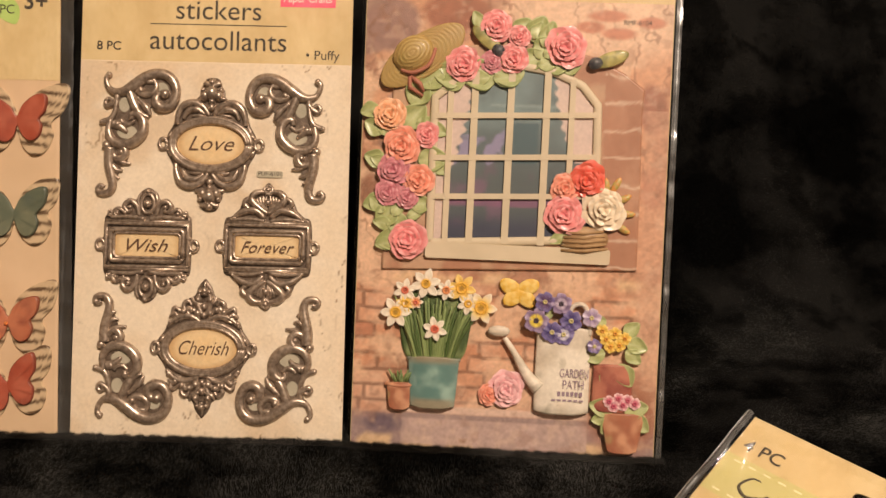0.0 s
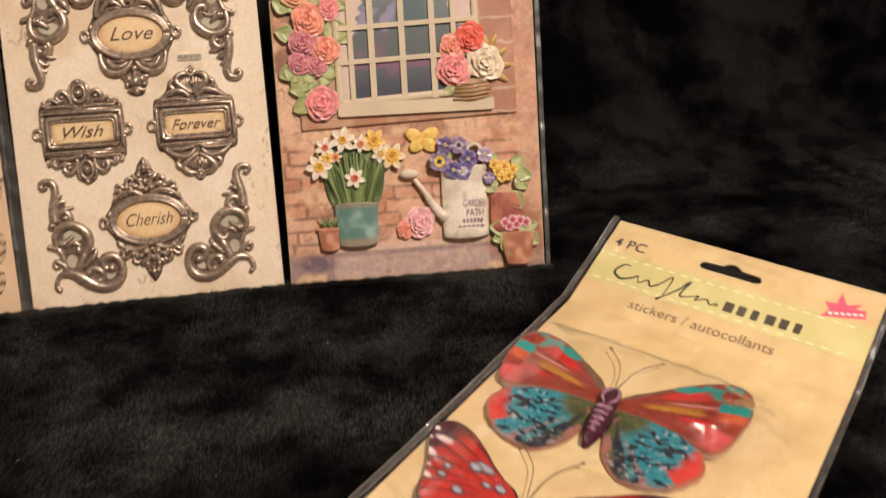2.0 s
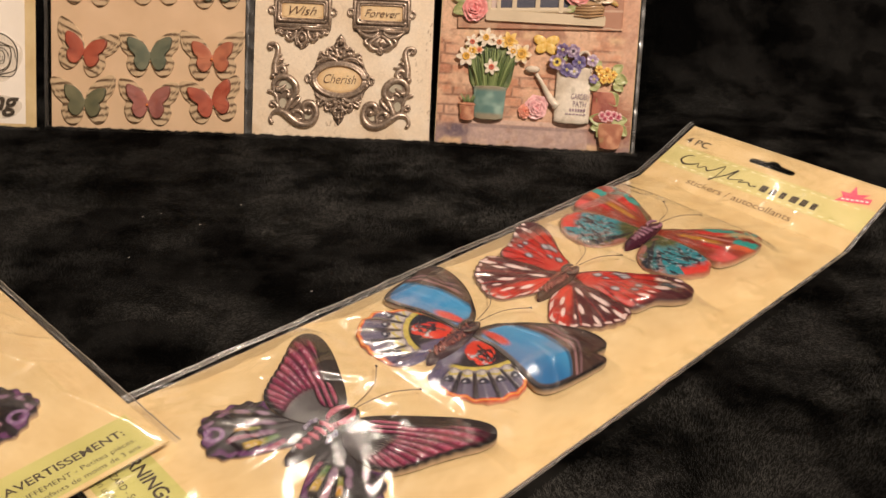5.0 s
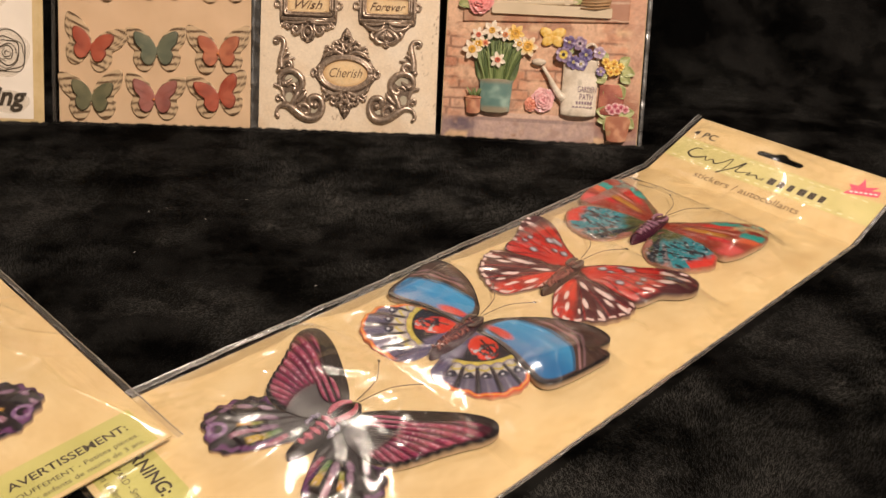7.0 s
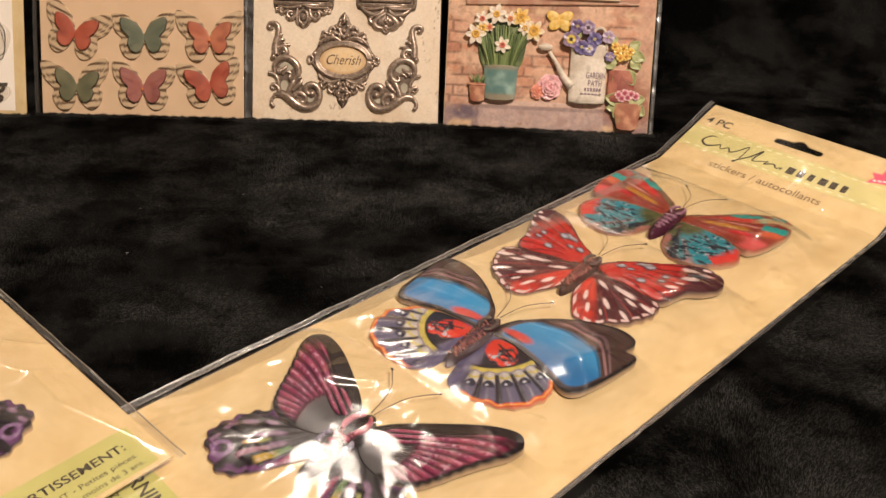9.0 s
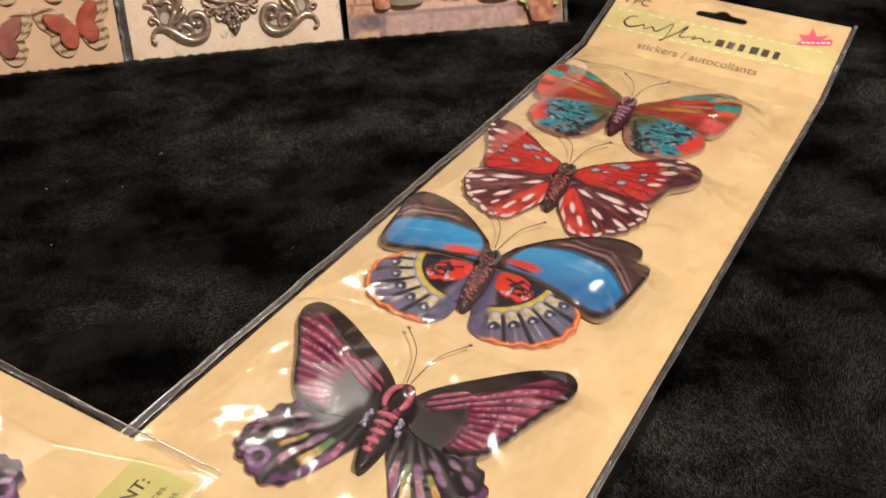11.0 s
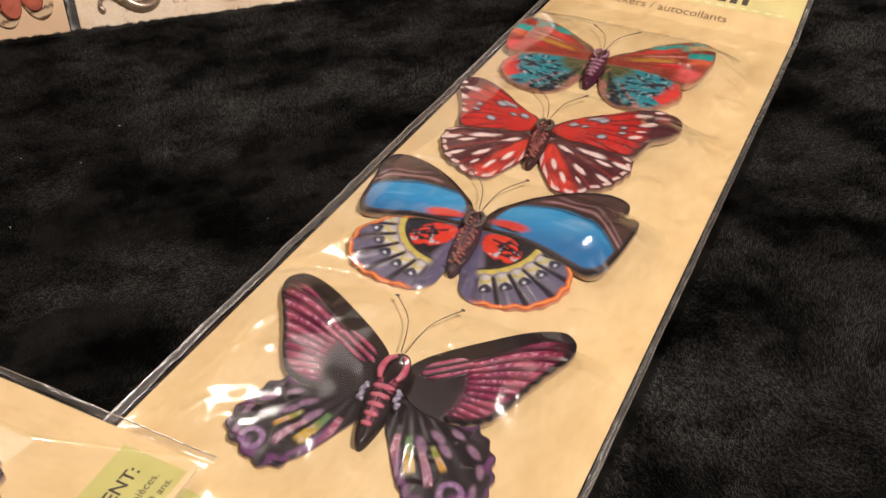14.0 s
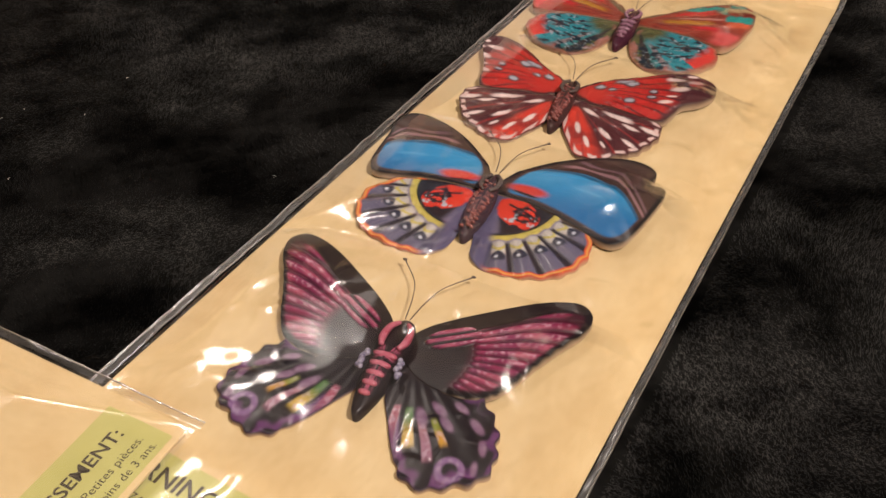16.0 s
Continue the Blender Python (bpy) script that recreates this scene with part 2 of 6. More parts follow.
def dense(o, pitch=1.0):
    """A closed outline with points no further apart than pitch."""
    o = np.asarray(o, float)
    return np.concatenate([np.linspace(a, b, max(1, int(np.hypot(*(b - a)) / pitch)), endpoint=False) for a, b in zip(o, np.roll(o, -1, 0))])


def plate(outline, thick, mat, z=0.0, name="plate"):
    """A flat piece with that outline and thickness."""
    o = np.asarray(outline, float)
    if np.sum(o[:, 0] * np.roll(o[:, 1], -1) - np.roll(o[:, 0], -1) * o[:, 1]) < 0:
        o = o[::-1]
    k = len(o)
    v = np.concatenate([np.column_stack([o, np.full(k, z)]), np.column_stack([o, np.full(k, z + thick)])])
    f = [tuple(range(k))[::-1], tuple(range(k, 2 * k))] + [(i, (i + 1) % k, k + (i + 1) % k, k + i) for i in range(k)]
    return mesh_of(name, v, f, mat, smooth=False)


def box(x0, y0, x1, y1, thick, mat, z=0.0, name="plate", round_off=0.0):
    if round_off <= 0:
        return plate([(x0, y0), (x1, y0), (x1, y1), (x0, y1)], thick, mat, z, name)
    o = []
    for cx, cy, a0 in ((x1 - round_off, y0 + round_off, -90), (x1 - round_off, y1 - round_off, 0), (x0 + round_off, y1 - round_off, 90), (x0 + round_off, y0 + round_off, 180)):
        o += [(cx + round_off * math.cos(radians(a0 + s * 22.5)), cy + round_off * math.sin(radians(a0 + s * 22.5))) for s in range(5)]
    return plate(o, thick, mat, z, name)


def tube_data(pts, radii, seg=8, squash=1.0):
    """Vertices and faces of a round bar along pts, with a radius at each point; squash flattens it in z."""
    p = np.asarray(pts, float)
    if p.shape[1] == 2:
        p = np.column_stack([p, np.zeros(len(p))])
    r = np.interp(np.linspace(0, 1, len(p)), np.linspace(0, 1, len(np.atleast_1d(radii))), np.atleast_1d(radii))
    d = np.gradient(p, axis=0)
    d /= np.linalg.norm(d, axis=1)[:, None] + 1e-9
    side = np.cross(d, (0, 0, 1.0))
    side /= np.linalg.norm(side, axis=1)[:, None] + 1e-9
    up = np.cross(side, d)
    a = np.arange(seg) * 2 * np.pi / seg
    v = p[:, None] + r[:, None, None] * (np.cos(a)[None, :, None] * side[:, None] + squash * np.sin(a)[None, :, None] * up[:, None])
    f = [(i * seg + j, i * seg + (j + 1) % seg, (i + 1) * seg + (j + 1) % seg, (i + 1) * seg + j) for i in range(len(p) - 1) for j in range(seg)]
    f += [tuple(range(seg))[::-1], tuple((len(p) - 1) * seg + j for j in range(seg))]
    return v.reshape(-1, 3), f


def ball_data(x, y, z, rx, ry, rz, n=10, m=6):
    v, f = [(x, y, z + rz)], []
    for i in range(1, m):
        t = np.pi * i / m
        v += [(x + rx * math.sin(t) * math.cos(2 * np.pi * j / n), y + ry * math.sin(t) * math.sin(2 * np.pi * j / n), z + rz * math.cos(t)) for j in range(n)]
    v.append((x, y, z - rz))
    f += [(0, 1 + j, 1 + (j + 1) % n) for j in range(n)]
    for i in range(m - 2):
        a = 1 + i * n
        f += [(a + j, a + n + j, a + n + (j + 1) % n, a + (j + 1) % n) for j in range(n)]
    a = 1 + (m - 2) * n
    f += [(a + j, len(v) - 1, a + (j + 1) % n) for j in range(n)]
    return np.array(v), f


def joined(name, pieces, mat, ink=None):
    verts, faces, k = [], [], 0
    for v, f in pieces:
        verts.append(np.asarray(v, float))
        faces += [tuple(i + k for i in q) for q in f]
        k += len(v)
    return mesh_of(name, np.concatenate(verts), faces, mat, ink)


def lettering(name, text, parent, x, y, width, mat, z=0.1, height=None, shear=0.0, turn=0.0, centre=False, bold=0.0, tilt=None):
    """Built-in letters, x at their left end (or middle), y at the base line, as wide as given."""
    cu = bpy.data.curves.new(name, "FONT")
    cu.body, cu.size, cu.shear, cu.offset, cu.resolution_u = text, 1.0, shear, bold, 4
    cu.extrude = 0.0
    ob = new(name, cu)
    bpy.context.view_layer.update()
    me = bpy.data.meshes.new_from_object(ob.evaluated_get(bpy.context.evaluated_depsgraph_get()))
    bpy.data.objects.remove(ob)
    v = np.array([p.co for p in me.vertices])
    lo, hi = v[:, 0].min(), v[:, 0].max()
    s = width / (hi - lo)
    sy = s if height is None else height / max(v[:, 1].max(), 1e-6)
    v[:, 0] = (v[:, 0] - (0.5 * (lo + hi) if centre else lo)) * s
    v[:, 1] *= sy
    v[:, 2] = 0
    me.vertices.foreach_set("co", (v * MM).ravel())
    me.materials.clear()
    me.materials.append(mat)
    me.update()
    return part(name, me, parent, "", (tilt or Matrix()) @ at(x, y, z, turn))


# ---- frames of the large things ----
A_FRAME = leaning(-0.2425, 0.2545, 0.0, 0.0, 23.0)
B_FRAME = leaning(-0.131, 0.2545, 0.0, -0.6, 25.5)
C_FRAME = leaning(-0.031, 0.253, 0.0, -3.1, 23.0)
D_FRAME = leaning(-0.347, 0.252, 0.0, 0.0, 23.0)
P_FRAME = axes((0.0, 0.0, 0.0), (0.695, -0.719, 0.0), (0.719, 0.695, 0.0))
Q_FRAME = axes((-0.107, -0.006, 0.0035), (0.695, 0.719, 0.04), (-0.719, 0.695, -0.012))

# ---- the room that closes the place, and what carries the blanket ----
def slab(name, x0, x1, y0, y1, z0, z1, mat, label, category):
    v = [(x, y, z) for z in (z0, z1) for x, y in ((x0, y0), (x1, y0), (x1, y1), (x0, y1))]
    f = [(3, 2, 1, 0), (4, 5, 6, 7)] + [(i, (i + 1) % 4, 4 + (i + 1) % 4, 4 + i) for i in range(4)]
    ob = new(name, mesh_of(name, np.array(v) / MM, f, mat, smooth=False))
    return tagged(ob, label, category, kind="structure")


slab("floor", -2.1, 2.1, -2.3, 2.3, -0.80, -0.72, M_BOARD, "plain dark floor of the room", "floor")
slab("ceiling", -2.1, 2.1, -2.3, 2.3, 1.70, 1.78, M_CEILING, "plain pale ceiling of the room", "ceiling")
slab("wall_west", -2.1, -2.0, -2.3, 2.3, -0.72, 1.70, M_WALL, "plain beige painted wall", "wall")
slab("wall_east", 2.0, 2.1, -2.3, 2.3, -0.72, 1.70, M_WALL, "plain beige painted wall", "wall")
slab("wall_south", -2.0, 2.0, -2.3, -2.2, -0.72, 1.70, M_WALL, "plain beige painted wall", "wall")
slab("wall_north", -2.0, 2.0, 2.2, 2.3, -0.72, 1.70, M_WALL, "plain beige painted wall", "wall")
slab("table", -0.75, 0.85, -0.72, 0.62, -0.72, -0.03, M_BOARD, "dark table under the black blanket", "table")

# ---- the black plush blanket: flat on the table, then up behind the cards ----
FOOT, RADIUS, BACK = 0.300, 0.05, 66.0


def drape(x, s):
    """A point of the blanket and its normal: s runs along it from the near edge, through the bend, up the back."""
    x, s = np.asarray(x, float), np.asarray(s, float)
    flat_len = FOOT + 0.70
    arc = RADIUS * radians(BACK)
    a = np.clip((s - flat_len) / RADIUS, 0, radians(BACK))
    up = np.clip(s - flat_len - arc, 0, None)
    y = np.minimum(s, flat_len) - 0.70 + RADIUS * np.sin(a) + up * math.cos(radians(BACK))
    z = RADIUS * (1 - np.cos(a)) + up * math.sin(radians(BACK))
    n = np.stack([np.zeros_like(a), -np.sin(a), np.cos(a)], -1)
    rest = step(0.0, 0.12, s - flat_len)
    dip = -0.0006 - rest * 0.010 * fnoise(x, s, 0.11, 3) - rest * 0.016 * step(0.42, 0.62, fnoise(x + 0.35 * s, s * 0.25, 0.07, 9))
    aside = step(0.20, 0.34, x) * (1 - rest)
    dip = dip - aside * 0.006 * fnoise(x, s, 0.06, 5)
    p = np.stack([x, y, z], -1) + n * dip[..., None]
    return p, n


def blanket():
    xs, ss = np.linspace(-0.70, 0.80, 161), np.linspace(0.02, 1.52, 211)
    gx, gs = np.meshgrid(xs, ss)
    p, _ = drape(gx.ravel(), gs.ravel())
    k = len(xs)
    f = [(i * k + j, i * k + j + 1, (i + 1) * k + j + 1, (i + 1) * k + j) for i in range(len(ss) - 1) for j in range(k - 1)]
    ob = new("blanket", mesh_of("blanket", p / MM, f, M_SHADED_BACKING))
    sol = ob.modifiers.new("thickness", "SOLIDIFY")
    sol.thickness, sol.offset = 0.006, -1.0
    return tagged(ob, "black plush blanket draped over the table and up behind the cards", "blanket")


BLANKET = blanket()


def under_pack(p, frame_m, x0, x1, y0, y1):
    inv = np.array(frame_m.inverted())
    q = (p @ inv[:3, :3].T + inv[:3, 3]) / MM
    return (q[:, 0] > x0) & (q[:, 0] < x1) & (q[:, 1] > y0) & (q[:, 1] < y1)


def pile(count):
    """The blanket's nap: short leaning fibres whose lie turns from patch to patch."""
    r = np.random.RandomState(11)
    x = r.uniform(-0.31, 0.43, count)
    s = 0.70 + np.where(r.rand(count) < 0.70, r.uniform(-0.13, 0.33, count), r.uniform(0.33, 0.60, count))
    p, n = drape(x, s)
    keep = ~under_pack(p, P_FRAME, -106, 8.4, -130, 206) & ~under_pack(p, Q_FRAME, -106, 8.4, -2, 250)
    x, s, p, n = x[keep], s[keep], p[keep], n[keep]
    k = len(x)
    turn = 2 * np.pi * (1.6 * fnoise(x, s, 0.09, 21) + 0.35 * fnoise(x, s, 0.02, 31)) + r.normal(0, 0.7, k)
    along = np.cross(n, np.tile((1.0, 0, 0), (k, 1)))
    lie = np.cos(turn)[:, None] * np.array((1.0, 0, 0)) + np.sin(turn)[:, None] * along
    wall = step(0.31, 0.36, s - 0.70)
    lift = np.clip(0.22 + 0.62 * step(0.36, 0.62, fnoise(x, s, 0.030, 41)) + 0.9 * wall + r.normal(0, 0.1, k), 0.15, 0.985)[:, None]
    way = lie * np.sqrt(1 - lift ** 2) + n * lift
    size = r.uniform(0.0008, 0.0015, k)[:, None]
    # the cards press into the nap, which stands up in front of their feet
    for frame_m, x0, x1 in ((A_FRAME, 0, 112), (B_FRAME, -2, 100), (C_FRAME, -2, 110), (D_FRAME, -2, 102)):
        q = 14000
        foot = np.column_stack([r.uniform(x0, x1, q), np.zeros(q), np.zeros(q)]) * MM
        m = np.array(frame_m)
        spot_w = foot @ m[:3, :3].T + m[:3, 3]
        spot_w[:, 1] -= r.uniform(0.0006, 0.0036, q)
        spot_w[:, 2] = -0.0006
        clump = fnoise(spot_w[:, 0], spot_w[:, 1] * 0, 0.0022, 57, 2)
        up = np.column_stack([r.normal(0, 0.35, q), r.normal(0, 0.30, q), np.ones(q)])
        up /= np.linalg.norm(up, axis=1)[:, None]
        p, n = np.vstack([p, spot_w]), np.vstack([n, np.tile((0.0, -1.0, 0.0), (q, 1))])
        way, size = np.vstack([way, up]), np.vstack([size, (r.uniform(0.0005, 0.0011, q) + 0.0007 * step(0.35, 0.75, clump))[:, None]])
    k = len(p)
    wide = np.cross(way, n)
    wide /= np.linalg.norm(wide, axis=1)[:, None] + 1e-9
    wide *= r.uniform(0.00004, 0.00008, k)[:, None]
    tip = p + way * size
    v = np.empty((k * 3, 3))
    v[0::3], v[1::3], v[2::3] = p - wide, p + wide, tip
    me = bpy.data.meshes.new("nap")
    me.vertices.add(3 * k)
    me.vertices.foreach_set("co", v.ravel())
    me.loops.add(3 * k)
    me.loops.foreach_set("vertex_index", np.arange(3 * k))
    me.polygons.add(k)
    me.polygons.foreach_set("loop_start", np.arange(0, 3 * k, 3))
    me.polygons.foreach_set("loop_total", np.full(k, 3))
    me.materials.append(M_PLUSH)
    me.update()
    me.validate()
    ob = part("nap", me, BLANKET, "short black nap brushed in changing directions")
    return tagged(ob, kind="stuff")


M_RUST_BODY = mottled("rust_enamel", (0.16, 0.05, 0.045), (0.34, 0.13, 0.11), 500.0, 0.4)
M_LAVENDER = mottled("lavender_glitter", (0.10, 0.08, 0.16), (0.44, 0.42, 0.52), 900.0, 0.35)
M_MAUVE_BODY = mottled("mauve_enamel", (0.16, 0.05, 0.10), (0.44, 0.26, 0.34), 400.0, 0.35)
M_PINK_BODY = mottled("rose_enamel", (0.34, 0.05, 0.09), (0.52, 0.18, 0.24), 350.0, 0.3)


# ---- butterfly stickers ----
def polar(x, y, root):
    dx, dy = x - root[0], y - root[1]
    return np.hypot(dx, dy), np.degrees(np.arctan2(dy, dx))


def spot(c, x, y, cx, cy, rx, ry, turn, colour, soft=0.35):
    """Lays a soft-edged oval of a colour on the ink."""
    t = radians(turn)
    a = ((x - cx) * math.cos(t) + (y - cy) * math.sin(t)) / rx
    b = (-(x - cx) * math.sin(t) + (y - cy) * math.cos(t)) / ry
    return blend(c, colour, 1 - step(1 - soft, 1 + soft, np.hypot(a, b)))


def fingers(x, y):
    """How far a place on the purple fore wing stands on one of its raised fingers (0 to 1), and its distance and angle."""
    d, a = polar(x, y, (2, 5))
    k = (a + 0.10 * (d - 20) + 1.5 * np.sin(d * 0.16)) / 6.0
    crest = 0.5 + 0.5 * np.cos(2 * np.pi * k)
    reach = step(16.5, 18.5, d) * (1 - step(41, 47, d + 4 * vnoise(k * 5, 0 * k, 1.0, 5))) * (1 - step(33, 37, a))
    u, v = (x - 12.5) * 0.86 + (y - 11.5) * 0.51, -(x - 12.5) * 0.51 + (y - 11.5) * 0.86
    cell = 1 - step(0.82, 1.0, np.hypot(u / 7.4, v / 3.6))
    loop = cell * (0.5 + 0.5 * np.cos(2 * np.pi * v / 2.3))
    return np.maximum(crest * reach * (1 - cell), loop), d, a


def purple_fore(x, y, r):
    up, d, a = fingers(x, y)
    c = flat(x, (0.014, 0.009, 0.012))
    rose = blend(flat(x, (0.30, 0.026, 0.075)), (0.15, 0.032, 0.10), fnoise(x, y, 9, 4))
    rose = blend(rose, (0.42, 0.09, 0.15), 0.6 * step(0.4, 0.7, fnoise(x, y, 5, 14)))
    lit = (1 - step(0.85, 0.95, r)) * (1 - 0.55 * step(33, 44, d))
    c = blend(c, rose * 0.45, 0.8 * lit * step(15, 18, d) * (1 - step(31, 36, a)))
    c = blend(c, rose, lit * step(0.22, 0.50, up))
    glit = lit * step(0.55, 0.85, up) * step(0.55, 0.72, vnoise(x, y, 0.55, 17))
    c = blend(c, (0.60, 0.36, 0.46), 0.65 * glit)
    return blend(c, (0.012, 0.009, 0.011), step(0.88, 0.97, r))


def purple_hind(x, y, r):
    d, a = polar(x, y, (5, 4))
    c = flat(x, (0.013, 0.010, 0.014))
    rim = step(0.74, 0.86, r + 0.16 * (fnoise(x, y, 5, 3) - 0.5)) * step(16, 20, d)
    c = blend(c, (0.13, 0.045, 0.15), 0.85 * rim * step(0.30, 0.55, vnoise(x, y, 2.6, 3)))
    k = a + 0.4 * np.sin(d * 0.4)
    for lo, hi, near, far, col, tip in ((-84, -77, 15, 30, (0.30, 0.09, 0.14), (0.15, 0.05, 0.14)), (-74, -67, 15.5, 28.0, (0.08, 0.17, 0.05), (0.46, 0.32, 0.05)),
                                        (-65, -59.5, 17, 32, (0.34, 0.18, 0.21), (0.30, 0.15, 0.22)), (-57, -52, 20, 29, (0.22, 0.24, 0.04), (0.50, 0.28, 0.05))):
        w = step(lo, lo + 1.2, k) * (1 - step(hi - 1.2, hi, k)) * step(near, near + 1.2, d) * (1 - step(far - 2, far, d))
        c = blend(c, blend(flat(x, col), tip, step(near + 3, far - 4, d)), w)
    for px, py, s, t in ((14.0, -13.0, 2.6, -58), (17.0, -9.6, 2.3, -35), (20.0, -13.0, 2.2, -40), (21.5, -7.6, 2.0, -30), (26.5, -11.5, 2.2, -40), (29.5, -16.5, 1.9, -70), (12.5, -26.5, 2.0, -60), (29.5, -22.0, 1.6, -80)):
        c = spot(c, x, y, px, py, s * 1.1, s * 0.46, t, (0.19, 0.11, 0.19))
    ring = np.abs(np.hypot(x - 24.8, y + 24.0) - 2.5)
    c = blend(c, (0.20, 0.11, 0.25), 1 - step(0.4, 1.1, ring))
    lit = step(0.55, 0.72, vnoise(x, y, 0.6, 8)) * np.clip(step(0.10, 0.3, c.max(1)), 0, 1)
    c = blend(c, (0.56, 0.46, 0.56), 0.40 * lit)
    return blend(c, (0.03, 0.016, 0.034), step(0.965, 0.995, r))


def blue_fore(x, y, r):
    d, a = polar(x, y, (3, 10))
    c = blend(flat(x, (0.040, 0.026, 0.026)), (0.085, 0.045, 0.035), fnoise(x, y, 7, 5))
    top = 21.5 - 0.0105 * (x - 14) ** 2 - 0.25 * np.clip(x - 34, 0, None) ** 1.5
    lane = y - top
    c = blend(c, (0.36, 0.20, 0.22), 0.8 * (1 - step(0.3, 1.1, np.abs(lane - 3.4 + 0.5 * np.sin(x * 0.5)))) * step(15, 20, x))
    c = blend(c, (0.24, 0.14, 0.17), 0.7 * (1 - step(0.3, 1.0, np.abs(lane - 6.6 - 0.4 * np.sin(x * 0.4)))) * step(19, 24, x))
    c = blend(c, (0.012, 0.010, 0.012), step(0.90, 0.97, r))
    inside = (1 - step(-0.5, 0.5, lane)) * step(4.0, 6.5, x) * (1 - step(0.86, 0.91, r))
    blue = blend(flat(x, (0.022, 0.14, 0.36)), (0.06, 0.29, 0.56), step(2, 17, y + 2 * fnoise(x, y, 9, 8)))
    c = blend(c, blue, inside)
    c = blend(c, (0.22, 0.48, 0.70), 0.45 * (1 - step(0.2, 0.8, np.abs(y - 13.5 - 0.10 * x + 0.006 * x * x))) * inside * step(0.35, 0.6, fnoise(x, y, 6, 12)))
    c = blend(c, (0.012, 0.03, 0.07), 0.8 * inside * (1 - step(0.0, 1.2, np.abs(lane + 0.8))))
    c = spot(c, x, y, 10.5, 8.4, 6.0, 2.0, -10, (0.55, 0.05, 0.035))
    return spot(c, x, y, 10.0, 6.6, 4.6, 0.5, -12, (0.04, 0.02, 0.02))


def blue_hind(x, y, r):
    d, a = polar(x, y, (4, 3))
    ang = (a + 100) / 13.5
    cell = np.abs(ang - np.round(ang))
    c = blend(flat(x, (0.10, 0.085, 0.16)), (0.22, 0.19, 0.28), step(4, 16, d))
    c = blend(c, (0.02, 0.017, 0.022), (1 - step(15.5, 16.5, d)) * step(4, 7, d) * step(-82, -68, a))
    red = np.hypot((x - 10.8) / 7.0, (y + 2.0 + 0.35 * (x - 10.8)) / 6.0) + 0.25 * (fnoise(x, y, 4, 5) - 0.5)
    c = blend(c, (0.62, 0.045, 0.022), 1 - step(0.92, 1.02, red))
    ridge = np.abs(np.hypot((x - 13.0) / 3.6, (y + 2.8) / 3.0) - 1 + 1.3 * (fnoise(x, y, 3, 9) - 0.5))
    c = blend(c, (0.03, 0.015, 0.02), (1 - step(0.12, 0.26, ridge)) * (red < 1))
    c = blend(c, (0.025, 0.015, 0.02), step(0.58, 0.64, fnoise(x, y, 2.8, 27, 2)) * (red < 1) * step(7, 9, d))
    c = blend(c, (0.42, 0.44, 0.50), step(0.66, 0.74, fnoise(x, y, 1.5, 33, 2)) * (red < 0.9) * step(8, 10, d))
    c = blend(c, (0.03, 0.015, 0.02), (1 - step(0.3, 0.8, np.abs(y - 1.0 + 0.5 * (x - 8)))) * (red < 0.95) * (x > 7))
    c = blend(c, (0.02, 0.02, 0.02), step(15.4, 16.2, d) * (1 - step(17, 17.6, d)))
    c = blend(c, (0.52, 0.44, 0.10), step(16.6, 17.2, d) * (1 - step(18.6, 19.2, d)))
    zone = step(19, 20, d)
    grey = blend(flat(x, (0.48, 0.45, 0.42)), (0.13, 0.12, 0.19), step(22, 27, d))
    c = blend(c, grey, zone)
    sway = d - 21.6 - 1.1 * np.cos(2 * np.pi * ang)
    c = blend(c, (0.50, 0.43, 0.11), zone * (1 - step(0.35, 0.75, np.abs(sway))))
    c = blend(c, (0.56, 0.53, 0.50), 0.7 * zone * (1 - step(0.4, 1.2, np.abs(sway - 1.6))))
    c = blend(c, (0.025, 0.02, 0.03), zone * step(0.30, 0.42, cell))
    eye = np.hypot((ang - np.round(ang)) * 5.4, (d - 25.2)) / 1.9
    c = blend(c, (0.035, 0.035, 0.06), zone * (1 - step(0.8, 1.1, eye)))
    c = blend(c, (0.52, 0.54, 0.62), zone * (1 - step(0.15, 0.5, np.hypot((ang - np.round(ang)) * 5.4 + 0.5, d - 25.6) / 1.5)))
    c = blend(c, (0.62, 0.10, 0.03), step(0.91, 0.935, r) * (a < 10))
    c = blend(c, (0.70, 0.36, 0.08), step(0.945, 0.96, r) * (a < 10))
    c = blend(c, (0.52, 0.07, 0.03), step(0.975, 0.99, r) * (a < 10))
    c = blend(c, (0.10, 0.09, 0.17), (1 - step(-84, -74, a)) * (d > 5))
    return c


